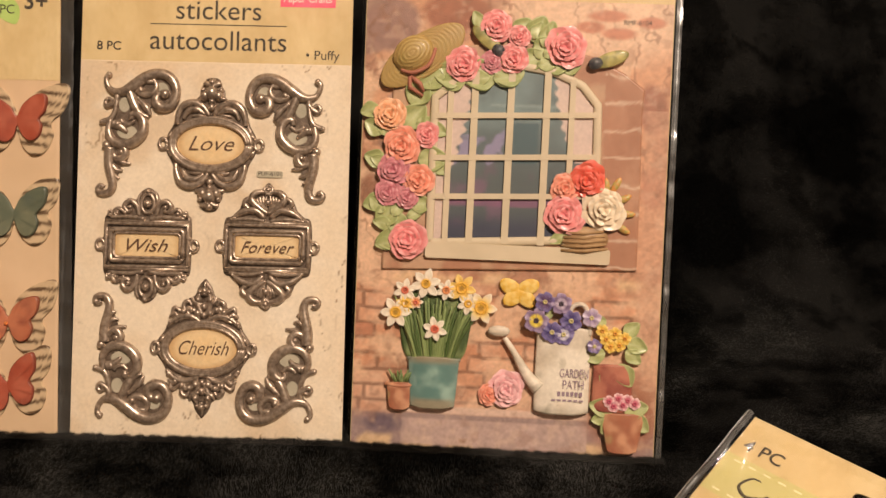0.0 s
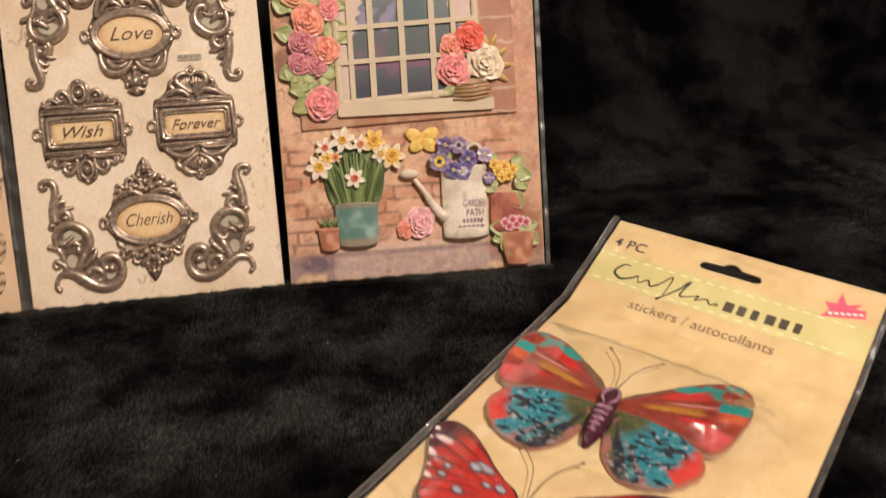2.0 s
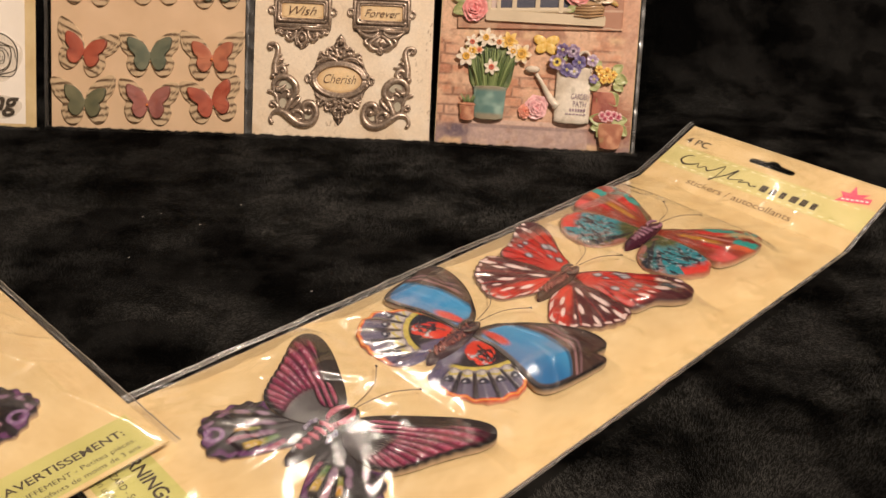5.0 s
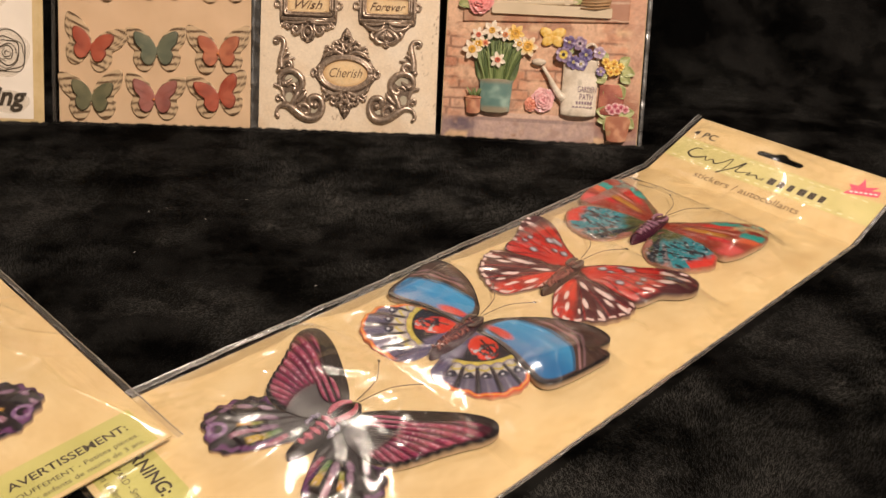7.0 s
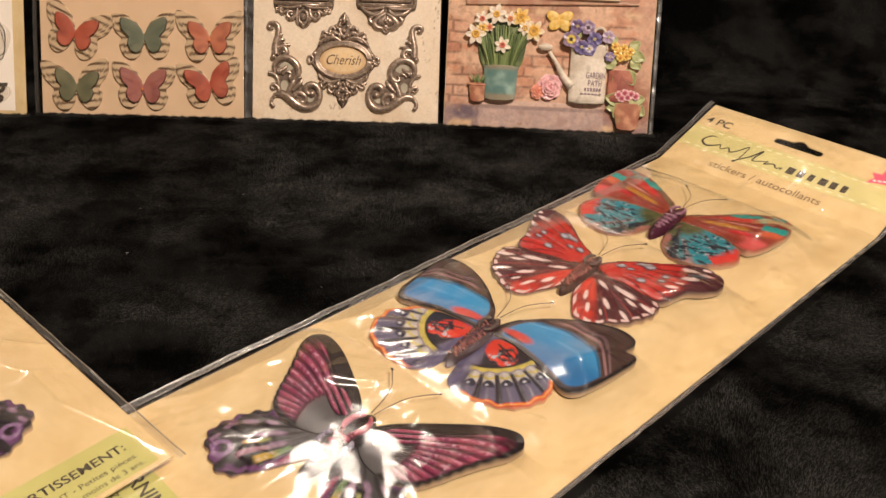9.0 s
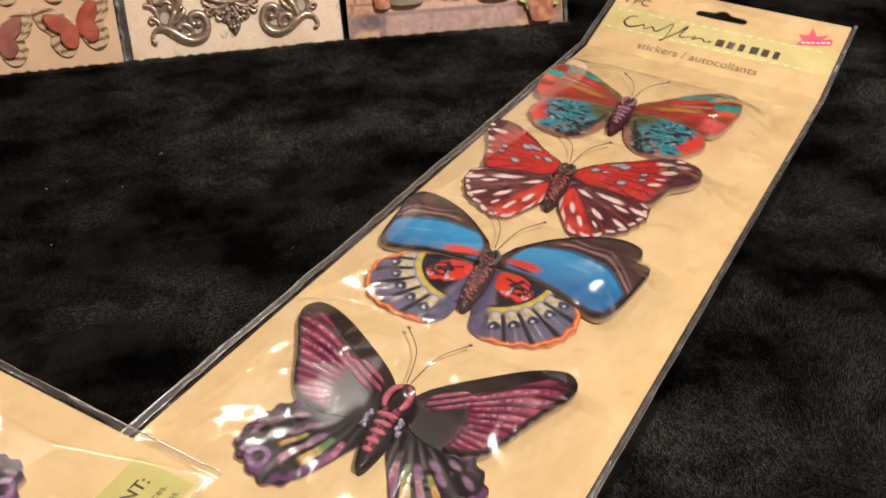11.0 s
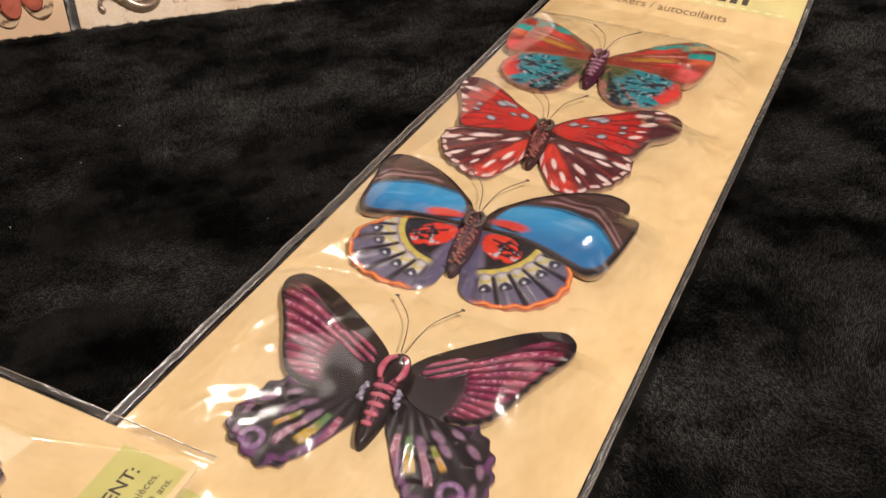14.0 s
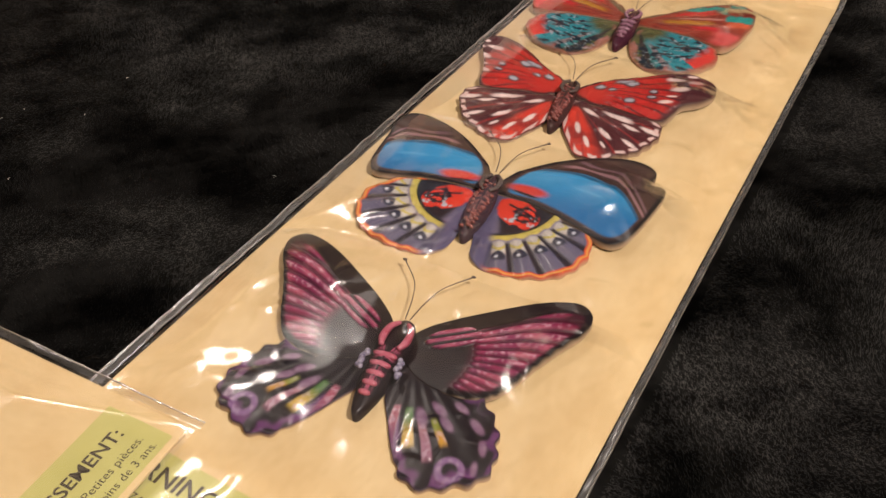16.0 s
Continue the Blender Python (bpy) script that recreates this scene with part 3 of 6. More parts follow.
def red_fore(x, y, r):
    d, a = polar(x, y, (3, 10))
    c = blend(flat(x, (0.54, 0.030, 0.022)), (0.32, 0.018, 0.018), fnoise(x, y, 8, 5))
    vein = np.abs(np.sin((a + 0.25 * d) * 0.33))
    c = blend(c, (0.06, 0.014, 0.016), 0.9 * (1 - step(0.10, 0.42, vein)) * step(8, 14, d))
    c = blend(c, (0.070, 0.020, 0.026), step(29, 34, d + 5 * (fnoise(x, y, 5, 2) - 0.4) + 3 * (vein < 0.3)))
    c = blend(c, (0.055, 0.020, 0.022), step(0.91, 0.97, r))
    for px, py, s, t in ((32.5, 24.0, 2.2, 12), (39.0, 23.6, 1.9, 10), (34.8, 17.6, 2.1, 22), (31.6, 8.4, 1.6, 20), (33.0, 12.5, 1.2, 15), (37.5, 28.0, 1.2, 10)):
        c = spot(c, x, y, px, py, s * 1.45, s * 0.55, t, (0.72, 0.58, 0.56))
    for px, py, s in ((16.4, 18.4, 2.6), (19.0, 17.4, 1.7), (9.1, 12.8, 1.5), (13.4, 12.2, 1.1), (20.2, 6.6, 1.4), (26.7, 14.0, 1.0), (26.8, 10.1, 1.2)):
        c = spot(c, x, y, px, py - 0.3, s * 1.15 + 0.5, s * 0.7 + 0.6, 15, (0.05, 0.03, 0.04))
        c = spot(c, x, y, px, py, s * 1.1, s * 0.62, 15, (0.36, 0.37, 0.43))
    return c


def red_hind(x, y, r):
    d, a = polar(x, y, (3, 3))
    c = blend(flat(x, (0.10, 0.03, 0.035)), (0.05, 0.015, 0.02), fnoise(x, y, 5, 6))
    c = blend(c, (0.58, 0.05, 0.03), (1 - step(-66, -56, a)) * step(3, 6, d) * (0.4 + 0.6 * step(0.3, 0.6, fnoise(x, y, 6, 7))))
    vein = np.abs(np.sin((a + 5) * 0.19))
    c = blend(c, (0.30, 0.03, 0.03), (1 - step(0.03, 0.16, vein)) * step(6, 10, d))
    for k, (dist, ang, s) in enumerate(((9.5, -44, 2.6), (17.4, -24, 3.6), (24.6, -31, 2.2), (30.2, -24, 2.6), (23, -52, 2.4), (17.3, -73, 2.2), (25.7, -68, 2.1), (30.9, -43, 2.3), (23, -11, 1.8), (28, -58, 1.3))):
        c = spot(c, x, y, 3 + dist * math.cos(radians(ang)), 3 + dist * math.sin(radians(ang)), s * 1.45, s * 0.36, ang + 4, (0.74, 0.62, 0.60))
    edge = step(0.86, 0.90, r) * (a < -4)
    tick = np.abs(np.sin((a + 3) * 0.42))
    c = blend(c, (0.66, 0.50, 0.48), edge * step(0.40, 0.7, tick) * (1 - step(0.96, 0.985, r)))
    return blend(c, (0.08, 0.03, 0.03), step(0.975, 0.99, r))


def bright_fore(x, y, r):
    d, a = polar(x, y, (1, 6))
    k = a + 5 * (fnoise(x, y, 14, 2) - 0.5)
    grain = fnoise(d * 0.35, k * 1.1, 3.0, 9, 2)
    c = blend(flat(x, (0.15, 0.022, 0.018)), (0.34, 0.055, 0.03), grain)
    for lo, hi, near, far, col in ((40, 90, 0, 60, (0.10, 0.10, 0.06)), (33, 42, 4, 26, (0.26, 0.05, 0.04)), (24, 40, 15, 34, (0.60, 0.020, 0.028)), (27, 34, 4, 18, (0.15, 0.025, 0.045)),
                                   (8, 20, 8, 31, (0.52, 0.27, 0.03)), (-4, 8, 20, 34, (0.52, 0.02, 0.03)), (-20, 3, 28, 46, (0.60, 0.10, 0.10)), (6, 22, 31, 46, (0.58, 0.12, 0.05))):
        c = blend(c, col, step(lo, lo + 5, k) * (1 - step(hi - 5, hi, k)) * step(near, near + 5, d) * (1 - step(far - 5, far, d)) * (0.65 + 0.35 * grain))
    c = blend(c, (0.62, 0.36, 0.32), 0.6 * (1 - step(0.4, 1.6, np.abs(k - 23 + 0.08 * d))) * step(14, 20, d) * (1 - step(30, 36, d)))
    c = blend(c, (0.05, 0.02, 0.025), 0.75 * (1 - step(0.03, 0.14, np.abs(np.sin(k * 0.21)))) * step(4, 9, d) * (1 - step(26, 34, d)))
    teal = step(0.40, 0.52, fnoise(x, y, 6, 19)) * step(31, 35, d) * (a > 16)
    teal = np.maximum(teal, step(0.5, 0.6, fnoise(x, y, 6, 44)) * (a > 36) * step(18, 24, d))
    c = blend(c, (0.03, 0.27, 0.25), teal)
    return blend(c, (0.24, 0.09, 0.05), 0.7 * step(0.92, 0.99, r))


def bright_hind(x, y, r):
    d, a = polar(x, y, (4, 1))
    c = blend(flat(x, (0.085, 0.095, 0.035)), (0.035, 0.23, 0.29), step(9, 15, d + 3 * fnoise(x, y, 6, 3)) * step(-74, -56, a))
    stripe = np.sin(a * 0.26 + 1.5 * fnoise(x, y, 9, 4))
    low = 1 - step(-58, -46, a)
    c = blend(c, (0.035, 0.028, 0.028), step(0.3, 0.7, stripe) * low)
    c = blend(c, (0.34, 0.14, 0.12), 0.6 * step(0.5, 0.8, -stripe) * low * step(12, 16, d))
    fleck = vnoise(x * 0.7 + 0.5 * y, y * 1.2 - 0.4 * x, 1.35, 23)
    c = blend(c, (0.015, 0.025, 0.04), step(0.54, 0.64, fleck) * step(9, 13, d))
    c = blend(c, (0.30, 0.38, 0.44), step(0.80, 0.88, vnoise(x, y, 1.1, 51)) * step(11, 14, d))
    c = blend(c, (0.40, 0.16, 0.14), 0.7 * step(0.62, 0.72, vnoise(x, y, 2.6, 63)) * step(0.74, 0.82, r) * (a < -20))
    c = blend(c, (0.04, 0.05, 0.03), 0.6 * (1 - step(5, 11, d)) * step(0.4, 0.6, fnoise(x, y, 3, 61)))
    c = blend(c, (0.58, 0.05, 0.04), step(27, 31, d + 6 * (fnoise(x, y, 4, 71) - 0.4)) * (a > -42))
    return blend(c, (0.30, 0.13, 0.08), 0.8 * step(0.90, 0.98, r))


# half outlines, from the root round the wing
PURPLE_FORE = [(1, 5), (4, 12), (10, 18), (18, 23.8), (27, 29.5), (34, 32.4), (39, 32.6), (42, 29), (41, 23.5), (37.5, 17.5), (33.5, 10), (30.5, 3.5), (26.5, -2.5), (20, -5), (12, -4), (6, -1)]
PURPLE_HIND = [(1, 4), (12, 3), (24, -3), (30, -9), (32, -14), (33, -20), (31, -24.5), (27, -27), (21, -30), (16, -29), (11, -23), (7, -16), (3, -8)]
BLUE_FORE = [(1, 6), (4, 16), (9.5, 22.5), (17.5, 29), (25.5, 33.2), (32.5, 34.4), (38, 32.4), (39.4, 27), (38.9, 20), (38.6, 12), (38, 5), (35.5, 1), (29, 1.5), (20, 4), (11, 5)]
BLUE_SPREAD = [(1, 6), (4, 16), (9.5, 22.5), (18, 28), (27, 31.6), (36, 33), (42, 31.6), (44, 27.5), (43, 23.2), (46.4, 23), (48, 20.5), (47, 14), (45.4, 7), (43.4, 0), (41, -5.5), (37, -7.4), (30, -4), (22, 0), (11, 4)]
BLUE_HIND = [(0.5, 0), (3, 7), (13, 10), (20, 5), (26, 2), (32, -4), (34, -12), (32, -18), (28, -23), (21, -26), (14, -27), (8, -26.5), (4, -23), (2.5, -17), (1, -8)]
RED_FORE = [(1, 7), (4.5, 14), (9, 16.8), (14.5, 21.3), (21, 27.6), (27, 32.2), (33, 33.4), (36.9, 30.4), (37.6, 24.6), (34.6, 16.8), (32, 9), (31, 2), (29, -1.5), (25, -2), (17, 0.5), (7, 2.5)]
RED_SPREAD = [(1, 7), (4.5, 13.5), (12, 19.2), (20, 23.6), (29, 27.8), (37, 29.4), (42.8, 27.6), (46, 23), (45.5, 17.8), (42, 12.6), (37, 8.6), (35, 2.5), (32.5, -2.5), (26, -2.5), (17, 0.5), (7, 2.5)]
RED_HIND = [(0.5, -2), (3, 5), (13, 5), (24, 1), (31.5, -2.5), (33.5, -8.5), (32, -14.5), (28, -21.5), (22.5, -25.5), (16.5, -29), (11, -28), (7, -22), (3, -14)]
BRIGHT_FORE = [(1, 6), (7, 16), (17, 23.5), (27, 29.5), (35, 30.5), (39, 27), (41, 18), (40, 6), (38, -1), (33, -3), (24, 1), (14, 3), (4, 3)]
BRIGHT_SPREAD = [(1, 6), (6, 13), (11, 17.5), (20, 25), (30, 31.6), (37, 32.4), (41.6, 27.5), (43, 19.5), (41.5, 8.6), (39.5, 0.4), (36, -5), (31, -4), (24, 0), (14, 3), (4, 3)]
BRIGHT_HIND = [(1, -2), (5, 5), (16, 5.5), (25, 1), (33, -5), (36, -13), (33, -20), (28, -25), (20, -28), (13, -27), (7, -21), (4, -13)]
KINDS = {
    "purple": dict(fore=PURPLE_FORE,
                   hind=PURPLE_HIND,
                   scallop=0.5, fore_ink=purple_fore, hind_ink=purple_hind, body=((0.014, 0.010, 0.013), (0.40, 0.09, 0.16)), rounds=(4.0, 3.8, 2.2)),
    "blue": dict(fore=BLUE_FORE, spread=BLUE_SPREAD,
                 hind=BLUE_HIND,
                 scallop=0.25, fore_ink=blue_fore, hind_ink=blue_hind, body=((0.05, 0.03, 0.04), (0.26, 0.10, 0.09)), rounds=(2.4, 3.2, 2.2)),
    "red": dict(fore=RED_FORE, spread=RED_SPREAD,
                hind=RED_HIND,
                scallop=0.3, fore_ink=red_fore, hind_ink=red_hind, body=((0.05, 0.025, 0.025), (0.30, 0.09, 0.08)), rounds=(2.4, 2.8, 2.0)),
    "bright": dict(fore=BRIGHT_FORE, spread=BRIGHT_SPREAD,
                   hind=BRIGHT_HIND,
                   scallop=0.15, fore_ink=bright_fore, hind_ink=bright_hind, body=((0.06, 0.012, 0.03), (0.36, 0.20, 0.26)), rounds=(2.8, 3.0, 2.2)),
}


def emboss(kind, name):
    """The pressed relief of a wing: ridges between its veins and swellings in its cells."""
    def purple(x, y):
        d, a = polar(x, y, (5, 4))
        if name == "fore_wing":
            up = fingers(x, y)[0]
            return 0.75 * up ** 0.7 + 0.12 * (vnoise(x, y, 0.8, 17) - 0.5) * (up > 0.4)
        return 0.06 * np.sin(a * 0.55) * step(6, 14, d) + 0.45 * step(0.52, 0.75, vnoise(x, y, 3.2, 3)) * step(18, 22, d)

    def blue(x, y):
        d, a = polar(x, y, (4, 3))
        if name == "fore_wing":
            return 0.30 * np.sin(y * 0.62 - x * 0.2) * (y > 18) + 0.9 * np.exp(-(((x - 22) / 15) ** 2 + ((y - 11) / 8) ** 2))
        ang = (a + 100) / 13.5
        return 0.45 * np.cos(2 * np.pi * ang) * step(17, 20, d) + 0.35 * np.exp(-((d - 18) / 1.5) ** 2) + 0.5 * np.exp(-(((x - 11.5) / 5) ** 2 + ((y + 2) / 4) ** 2))

    def red(x, y):
        d, a = polar(x, y, (3, 6))
        return 0.45 * np.abs(np.sin(a * 0.20)) * step(8, 12, d) + 0.25 * step(0.6, 0.75, vnoise(x, y, 3.0, 29))

    def bright(x, y):
        d, a = polar(x, y, (3, 5))
        return 0.25 * np.sin(a * 0.28) * step(6, 12, d) + 0.35 * vnoise(x, y, 2.2, 23)

    return dict(purple=purple, blue=blue, red=red, bright=bright)[kind]


def scalloped(o, depth, y_below):
    """A wavy outer margin along the lower, outer part of an outline."""
    o = np.array(o)
    d = np.gradient(np.concatenate([o[-1:], o, o[:1]]), axis=0)[1:-1]
    nrm = np.column_stack([d[:, 1], -d[:, 0]])
    nrm /= np.linalg.norm(nrm, axis=1)[:, None] + 1e-9
    s = np.cumsum(np.hypot(*np.diff(np.concatenate([o[:1], o]), axis=0).T))
    w = (1 - step(y_below - 4, y_below, o[:, 1])) * step(11, 15, o[:, 0])
    return o - nrm * (depth * w * np.cos(s * 2 * np.pi / 5.2))[:, None]


def butterfly(kind, parent, x, y, z, turn, label):
    k = KINDS[kind]
    base, mark = k["body"]

    def body_ink(px, py, r):
        c = flat(px, base)
        ring = np.sin(py * 2.6)
        return blend(c, mark, step(0.1, 0.6, ring) * (1 - step(0.45, 0.8, r)) * (py < 2))

    w0, w1, w2 = k["rounds"]
    outline = spline([(0, 12.5), (w0 * 0.6, 11), (w0, 6), (w1, 1), (w2 + 1.2, -5), (w2 + 0.6, -11), (w2 * 0.4 + 0.4, -17), (0, -18.5),
                      (-w2 * 0.4 - 0.4, -17), (-w2 - 0.6, -11), (-w2 - 1.2, -5), (-w1, 1), (-w0, 6), (-w0 * 0.6, 11)], 6)
    ob = part("butterfly", dome(outline, 8, 2.6, 2.2, 2.0, paint=body_ink, mat=M_WING, name="butterfly"), parent, label, at(x, y, z, turn))
    hook = [(1.0, 10.2, 3.9), (2.7, 7.8, 4.2), (3.0, 4.0, 4.4), (2.1, 1.2, 4.6)] if kind == "purple" else [(0.8, 9.4, 4.2), (2.4, 7.4, 4.3), (2.4, 3.6, 4.4), (0.9, 1.2, 4.7)]
    loops = [tube_data(spline([(a * s, b, c) for a, b, c in hook], 5, False), (0.5, 0.85, 1.05, 0.6) if kind == "purple" else (0.5, 0.85, 0.45), 7) for s in (1, -1)]
    if kind in ("purple", "bright"):
        loops += [ball_data(0, -1.2 - 2.9 * q, 4.35 - 0.1 * q, (w2 + 1.1) * (1 - 0.13 * q), 1.05 - 0.06 * q, 0.75, 10, 5) for q in range(5)]
    if kind == "purple":
        rt = np.random.RandomState(9)
        tufts = [ball_data(s * (w1 + 0.6 + rt.uniform(-0.6, 0.8)), -1.2 - 0.62 * q, 3.9 + rt.uniform(-0.3, 0.3), 0.75, 0.8, 0.6, 7, 4) for s in (1, -1) for q in range(9)]
        part("tufts", joined("tufts", tufts, M_LAVENDER), ob, "pale lavender glittered tufts beside the body")
    part("marking", joined("marking", loops, dict(purple=M_PINK_BODY, bright=M_MAUVE_BODY).get(kind, M_WIRE)), ob)
    if kind in ("blue", "red"):
        rb = np.random.RandomState(5)
        scales = [ball_data(rb.uniform(-1, 1) * (w2 + 0.6) * (1 - 0.02 * q), 6 - q * 0.85 + rb.uniform(-0.3, 0.3), 4.0, 0.75, 0.55, 0.6, 7, 4) for q in range(26) for _ in range(2)]
        part("scales", joined("scales", scales, M_RUST_BODY), ob)
    for s in (1, -1):
        def rise(px, py, s=s):
            return 1.6 * step(8, 42, np.abs(px))
        for name, pts, ink, low, sc in (("hind_wing", k["hind"], k["hind_ink"], 0.0, k["scallop"]), ("fore_wing", k.get("spread", k["fore"]) if s > 0 else k["fore"], k["fore_ink"], 0.7, 0.0)):
            o = spline(pts, 16)
            if sc:
                o = scalloped(o, sc, 0.0)
            o = o * (s, 1)
            me = dome(o, 46, 0.8, 0.7, 3.0, paint=lambda px, py, r, ink=ink: ink(np.abs(px), py, r), rise=lambda px, py, e=emboss(kind, name): rise(px, py) + e(np.abs(px), py), mat=M_WING, name=name, z=low, cut=(0.50, 0.38, 0.26))
            part(name, me, ob)
        a = spline([(0.6 * s, 12, 3.6), (2.0 * s, 20, 3.4), (4.2 * s, 26, 3.2), (9.5 * s, 32.5, 3.0)], 6, False)
        v, f = tube_data(a, (0.17, 0.14, 0.14, 0.18), 6)
        bv, bf = ball_data(9.6 * s, 32.7, 3.0, 0.72, 0.42, 0.36, 8, 5)
        part("antenna", joined("antenna", [(v, f), (bv, bf)], M_WIRE), ob)
    return ob


# ---- butterfly packs ----
def film_sheet(name, x0, x1, y0, y1, height, mat, pitch=1.3):
    nx, ny = int((x1 - x0) / pitch), int((y1 - y0) / pitch)
    gx, gy = np.meshgrid(np.linspace(x0, x1, nx), np.linspace(y0, y1, ny))
    gx, gy = gx.ravel(), gy.ravel()
    f = [(i * nx + j, i * nx + j + 1, (i + 1) * nx + j + 1, (i + 1) * nx + j) for i in range(ny - 1) for j in range(nx - 1)]
    return mesh_of(name, np.column_stack([gx, gy, height(gx, gy)]), f, mat)


BEND, SLOPE = 205.0, 0.34


def lifted(y):
    return SLOPE * np.clip(y - BEND, 0, None)


HEAD_TILT = pose(0, BEND * MM, 0.0, math.degrees(math.atan(SLOPE)), 0, 0) @ at(0, -BEND)


def butterfly_pack(frame_m, label, places, foot, seed=0):
    pack = thing("sticker_pack", frame_m, label, "sticker pack", "butterfly sticker packs")
    part("backing_card", box(-103.0, foot, 3.7, BEND, 0.5, M_KRAFT, 0.0, "backing_card"), pack)
    for kind, x, y, turn, text in places:
        butterfly(kind, pack, x, y, 0.5, turn, text)

    def height(gx, gy):
        h = 0.9 + 0 * gx
        for kind, x, y, turn, text in places:
            e = ((gx - x) / 46.0) ** 4 + ((gy - y + 1) / 33.0) ** 4
            h = np.maximum(h, 0.9 + 5.6 * (1 - step(0.2, 2.6, e)))
        fold = fnoise(gx + 0.5 * gy, gy * 0.45 - 0.3 * gx, 24.0, 61 + seed, 2)
        h = h + 0.8 * np.abs(fold - 0.5) * step(0, 9, np.minimum(gx + 104.5, 6 - gx))
        h = h + 0.5 * step(0.55, 0.75, fnoise(gx * 0.5 - gy, gx + 0.4 * gy, 13.0, 71 + seed, 2))
        # pulled wrinkles in the film, and slack over the header
        inner = step(0, 12, np.minimum(gx + 104.5, 6 - gx))
        pulled = inner * (0.25 + 0.75 * step(-78, -48, gy)) if foot < -50 else 0.5 * inner * (0.15 + 0.85 * np.maximum(step(22, 36, gy), step(62, 76, -gx)))
        for turn, wave, up, sd in ((68, 14.0, 0.14, 11), (12, 12.0, 0.12, 12), (122, 16.0, 0.15, 13), (36, 9.0, 0.06, 14)):
            ph = (gx * math.cos(radians(turn)) + gy * math.sin(radians(turn))) / wave + 1.1 * fnoise(gx, gy, 34.0, sd + seed, 2)
            h = h + up * pulled * step(0.56, 0.72, fnoise(gx + 90, gy, 24.0, sd + 40 + seed, 2)) * np.sin(2 * math.pi * ph)
        head = step(207, 216, gy) * step(0, 10, 252 - gy) * inner
        h = h + head * (1.5 + 0.8 * np.sin(gx * 0.10 + gy * 0.13) + 0.35 * np.sin(gx * 0.045 - gy * 0.21 + 3.0 * fnoise(gx, gy, 40.0, 19 + seed, 2)))
        # tents where the film stands off beside the wings
        for kind, x, y, turn, text in places:
            h = h + 4.8 * np.exp(-((gx - x - 40) / 11.5) ** 2 - ((gy - y - 11) / 11.5) ** 2)
            if kind in ("red", "bright"):
                h = h + 3.4 * np.exp(-((gx - x + 27) / 15.0) ** 2 - ((gy - y - 8) / 14.0) ** 2)
        # the seam where the sheet overlaps itself beside the wings
        h = h + 0.30 * step(-11.6, -10.6, gx) * step(95, 110, gy) * (1 - step(190, 200, gy))
        if foot > -50:
            h = np.maximum(h, 1.0 + 0.16 * np.clip(gy - foot - 1, 0, 34) * step(0, 7, np.minimum(gx + 104.5, 6 - gx)))
        # pulled down to the seals
        h = np.minimum(h, 0.9 + 0.42 * np.clip(np.minimum(gx + 103.8, 4.2 - gx), 0, None))
        return h + lifted(gy)

    rc = np.random.RandomState(300 + seed)
    creases = [(rc.uniform(-98, 0), rc.uniform(foot + 40, 248 if foot < -50 else 120), rc.uniform(0, 180), rc.uniform(7, 22), rc.uniform(0.5, 1.1), rc.uniform(0.12, 0.42)) for _ in range(18)]

    def creased(gx, gy):
        h = height(gx, gy)
        for cx, cy, t, ln, wd, up in creases:
            ct, st = math.cos(radians(t)), math.sin(radians(t))
            a, b = (gx - cx) * ct + (gy - cy) * st, -(gx - cx) * st + (gy - cy) * ct
            b = b - 0.012 * a * a * math.sin(cx)
            h = h + up * np.exp(-(b / wd) ** 2) * (1 - step(0.5, 1.0, np.abs(a) / ln))
        return h

    film = part("film", film_sheet("film", -103.8, 4.2, foot - 2, 250, creased, M_FILM, 0.85), pack, "clear crinkled plastic film")
    film.visible_shadow = False

    def edge_height(gx, gy):
        return 0.5 + 0.20 * np.sin(gx * 2.2 + 3.0 * fnoise(gx, gy, 24.0, 81 + seed, 2)) + 0.9 * fnoise(gx, gy, 18.0, 91 + seed, 2) + 0.8 * fnoise(gx * 1.3, gy, 5.0, 95 + seed, 2) + lifted(gy)

    for x0, x1, rim in ((-106.2, -103.8, -106.2), (4.2, 5.9, 5.9)):
        me = film_sheet("film_edge", x0, x1, foot - 3, 252, edge_height, M_SEAL, 0.4)
        e = part("film_edge", me, pack, "sealed clear film edge")
        e.visible_shadow = False
        ry = np.arange(foot - 3, 252, 1.5)
        rx = rim + 0.25 * (fnoise(ry, ry * 0, 9.0, 97 + seed, 2) - 0.5)
        line = np.column_stack([rx, ry, edge_height(rx, ry)])
        r = part("film_rim", joined("film_rim", [tube_data(line, (0.16, 0.24, 0.14, 0.22, 0.12, 0.26, 0.15, 0.2), 6)], M_RIM), e, "bright cut rim of the film")
        r.visible_shadow = False
    return pack


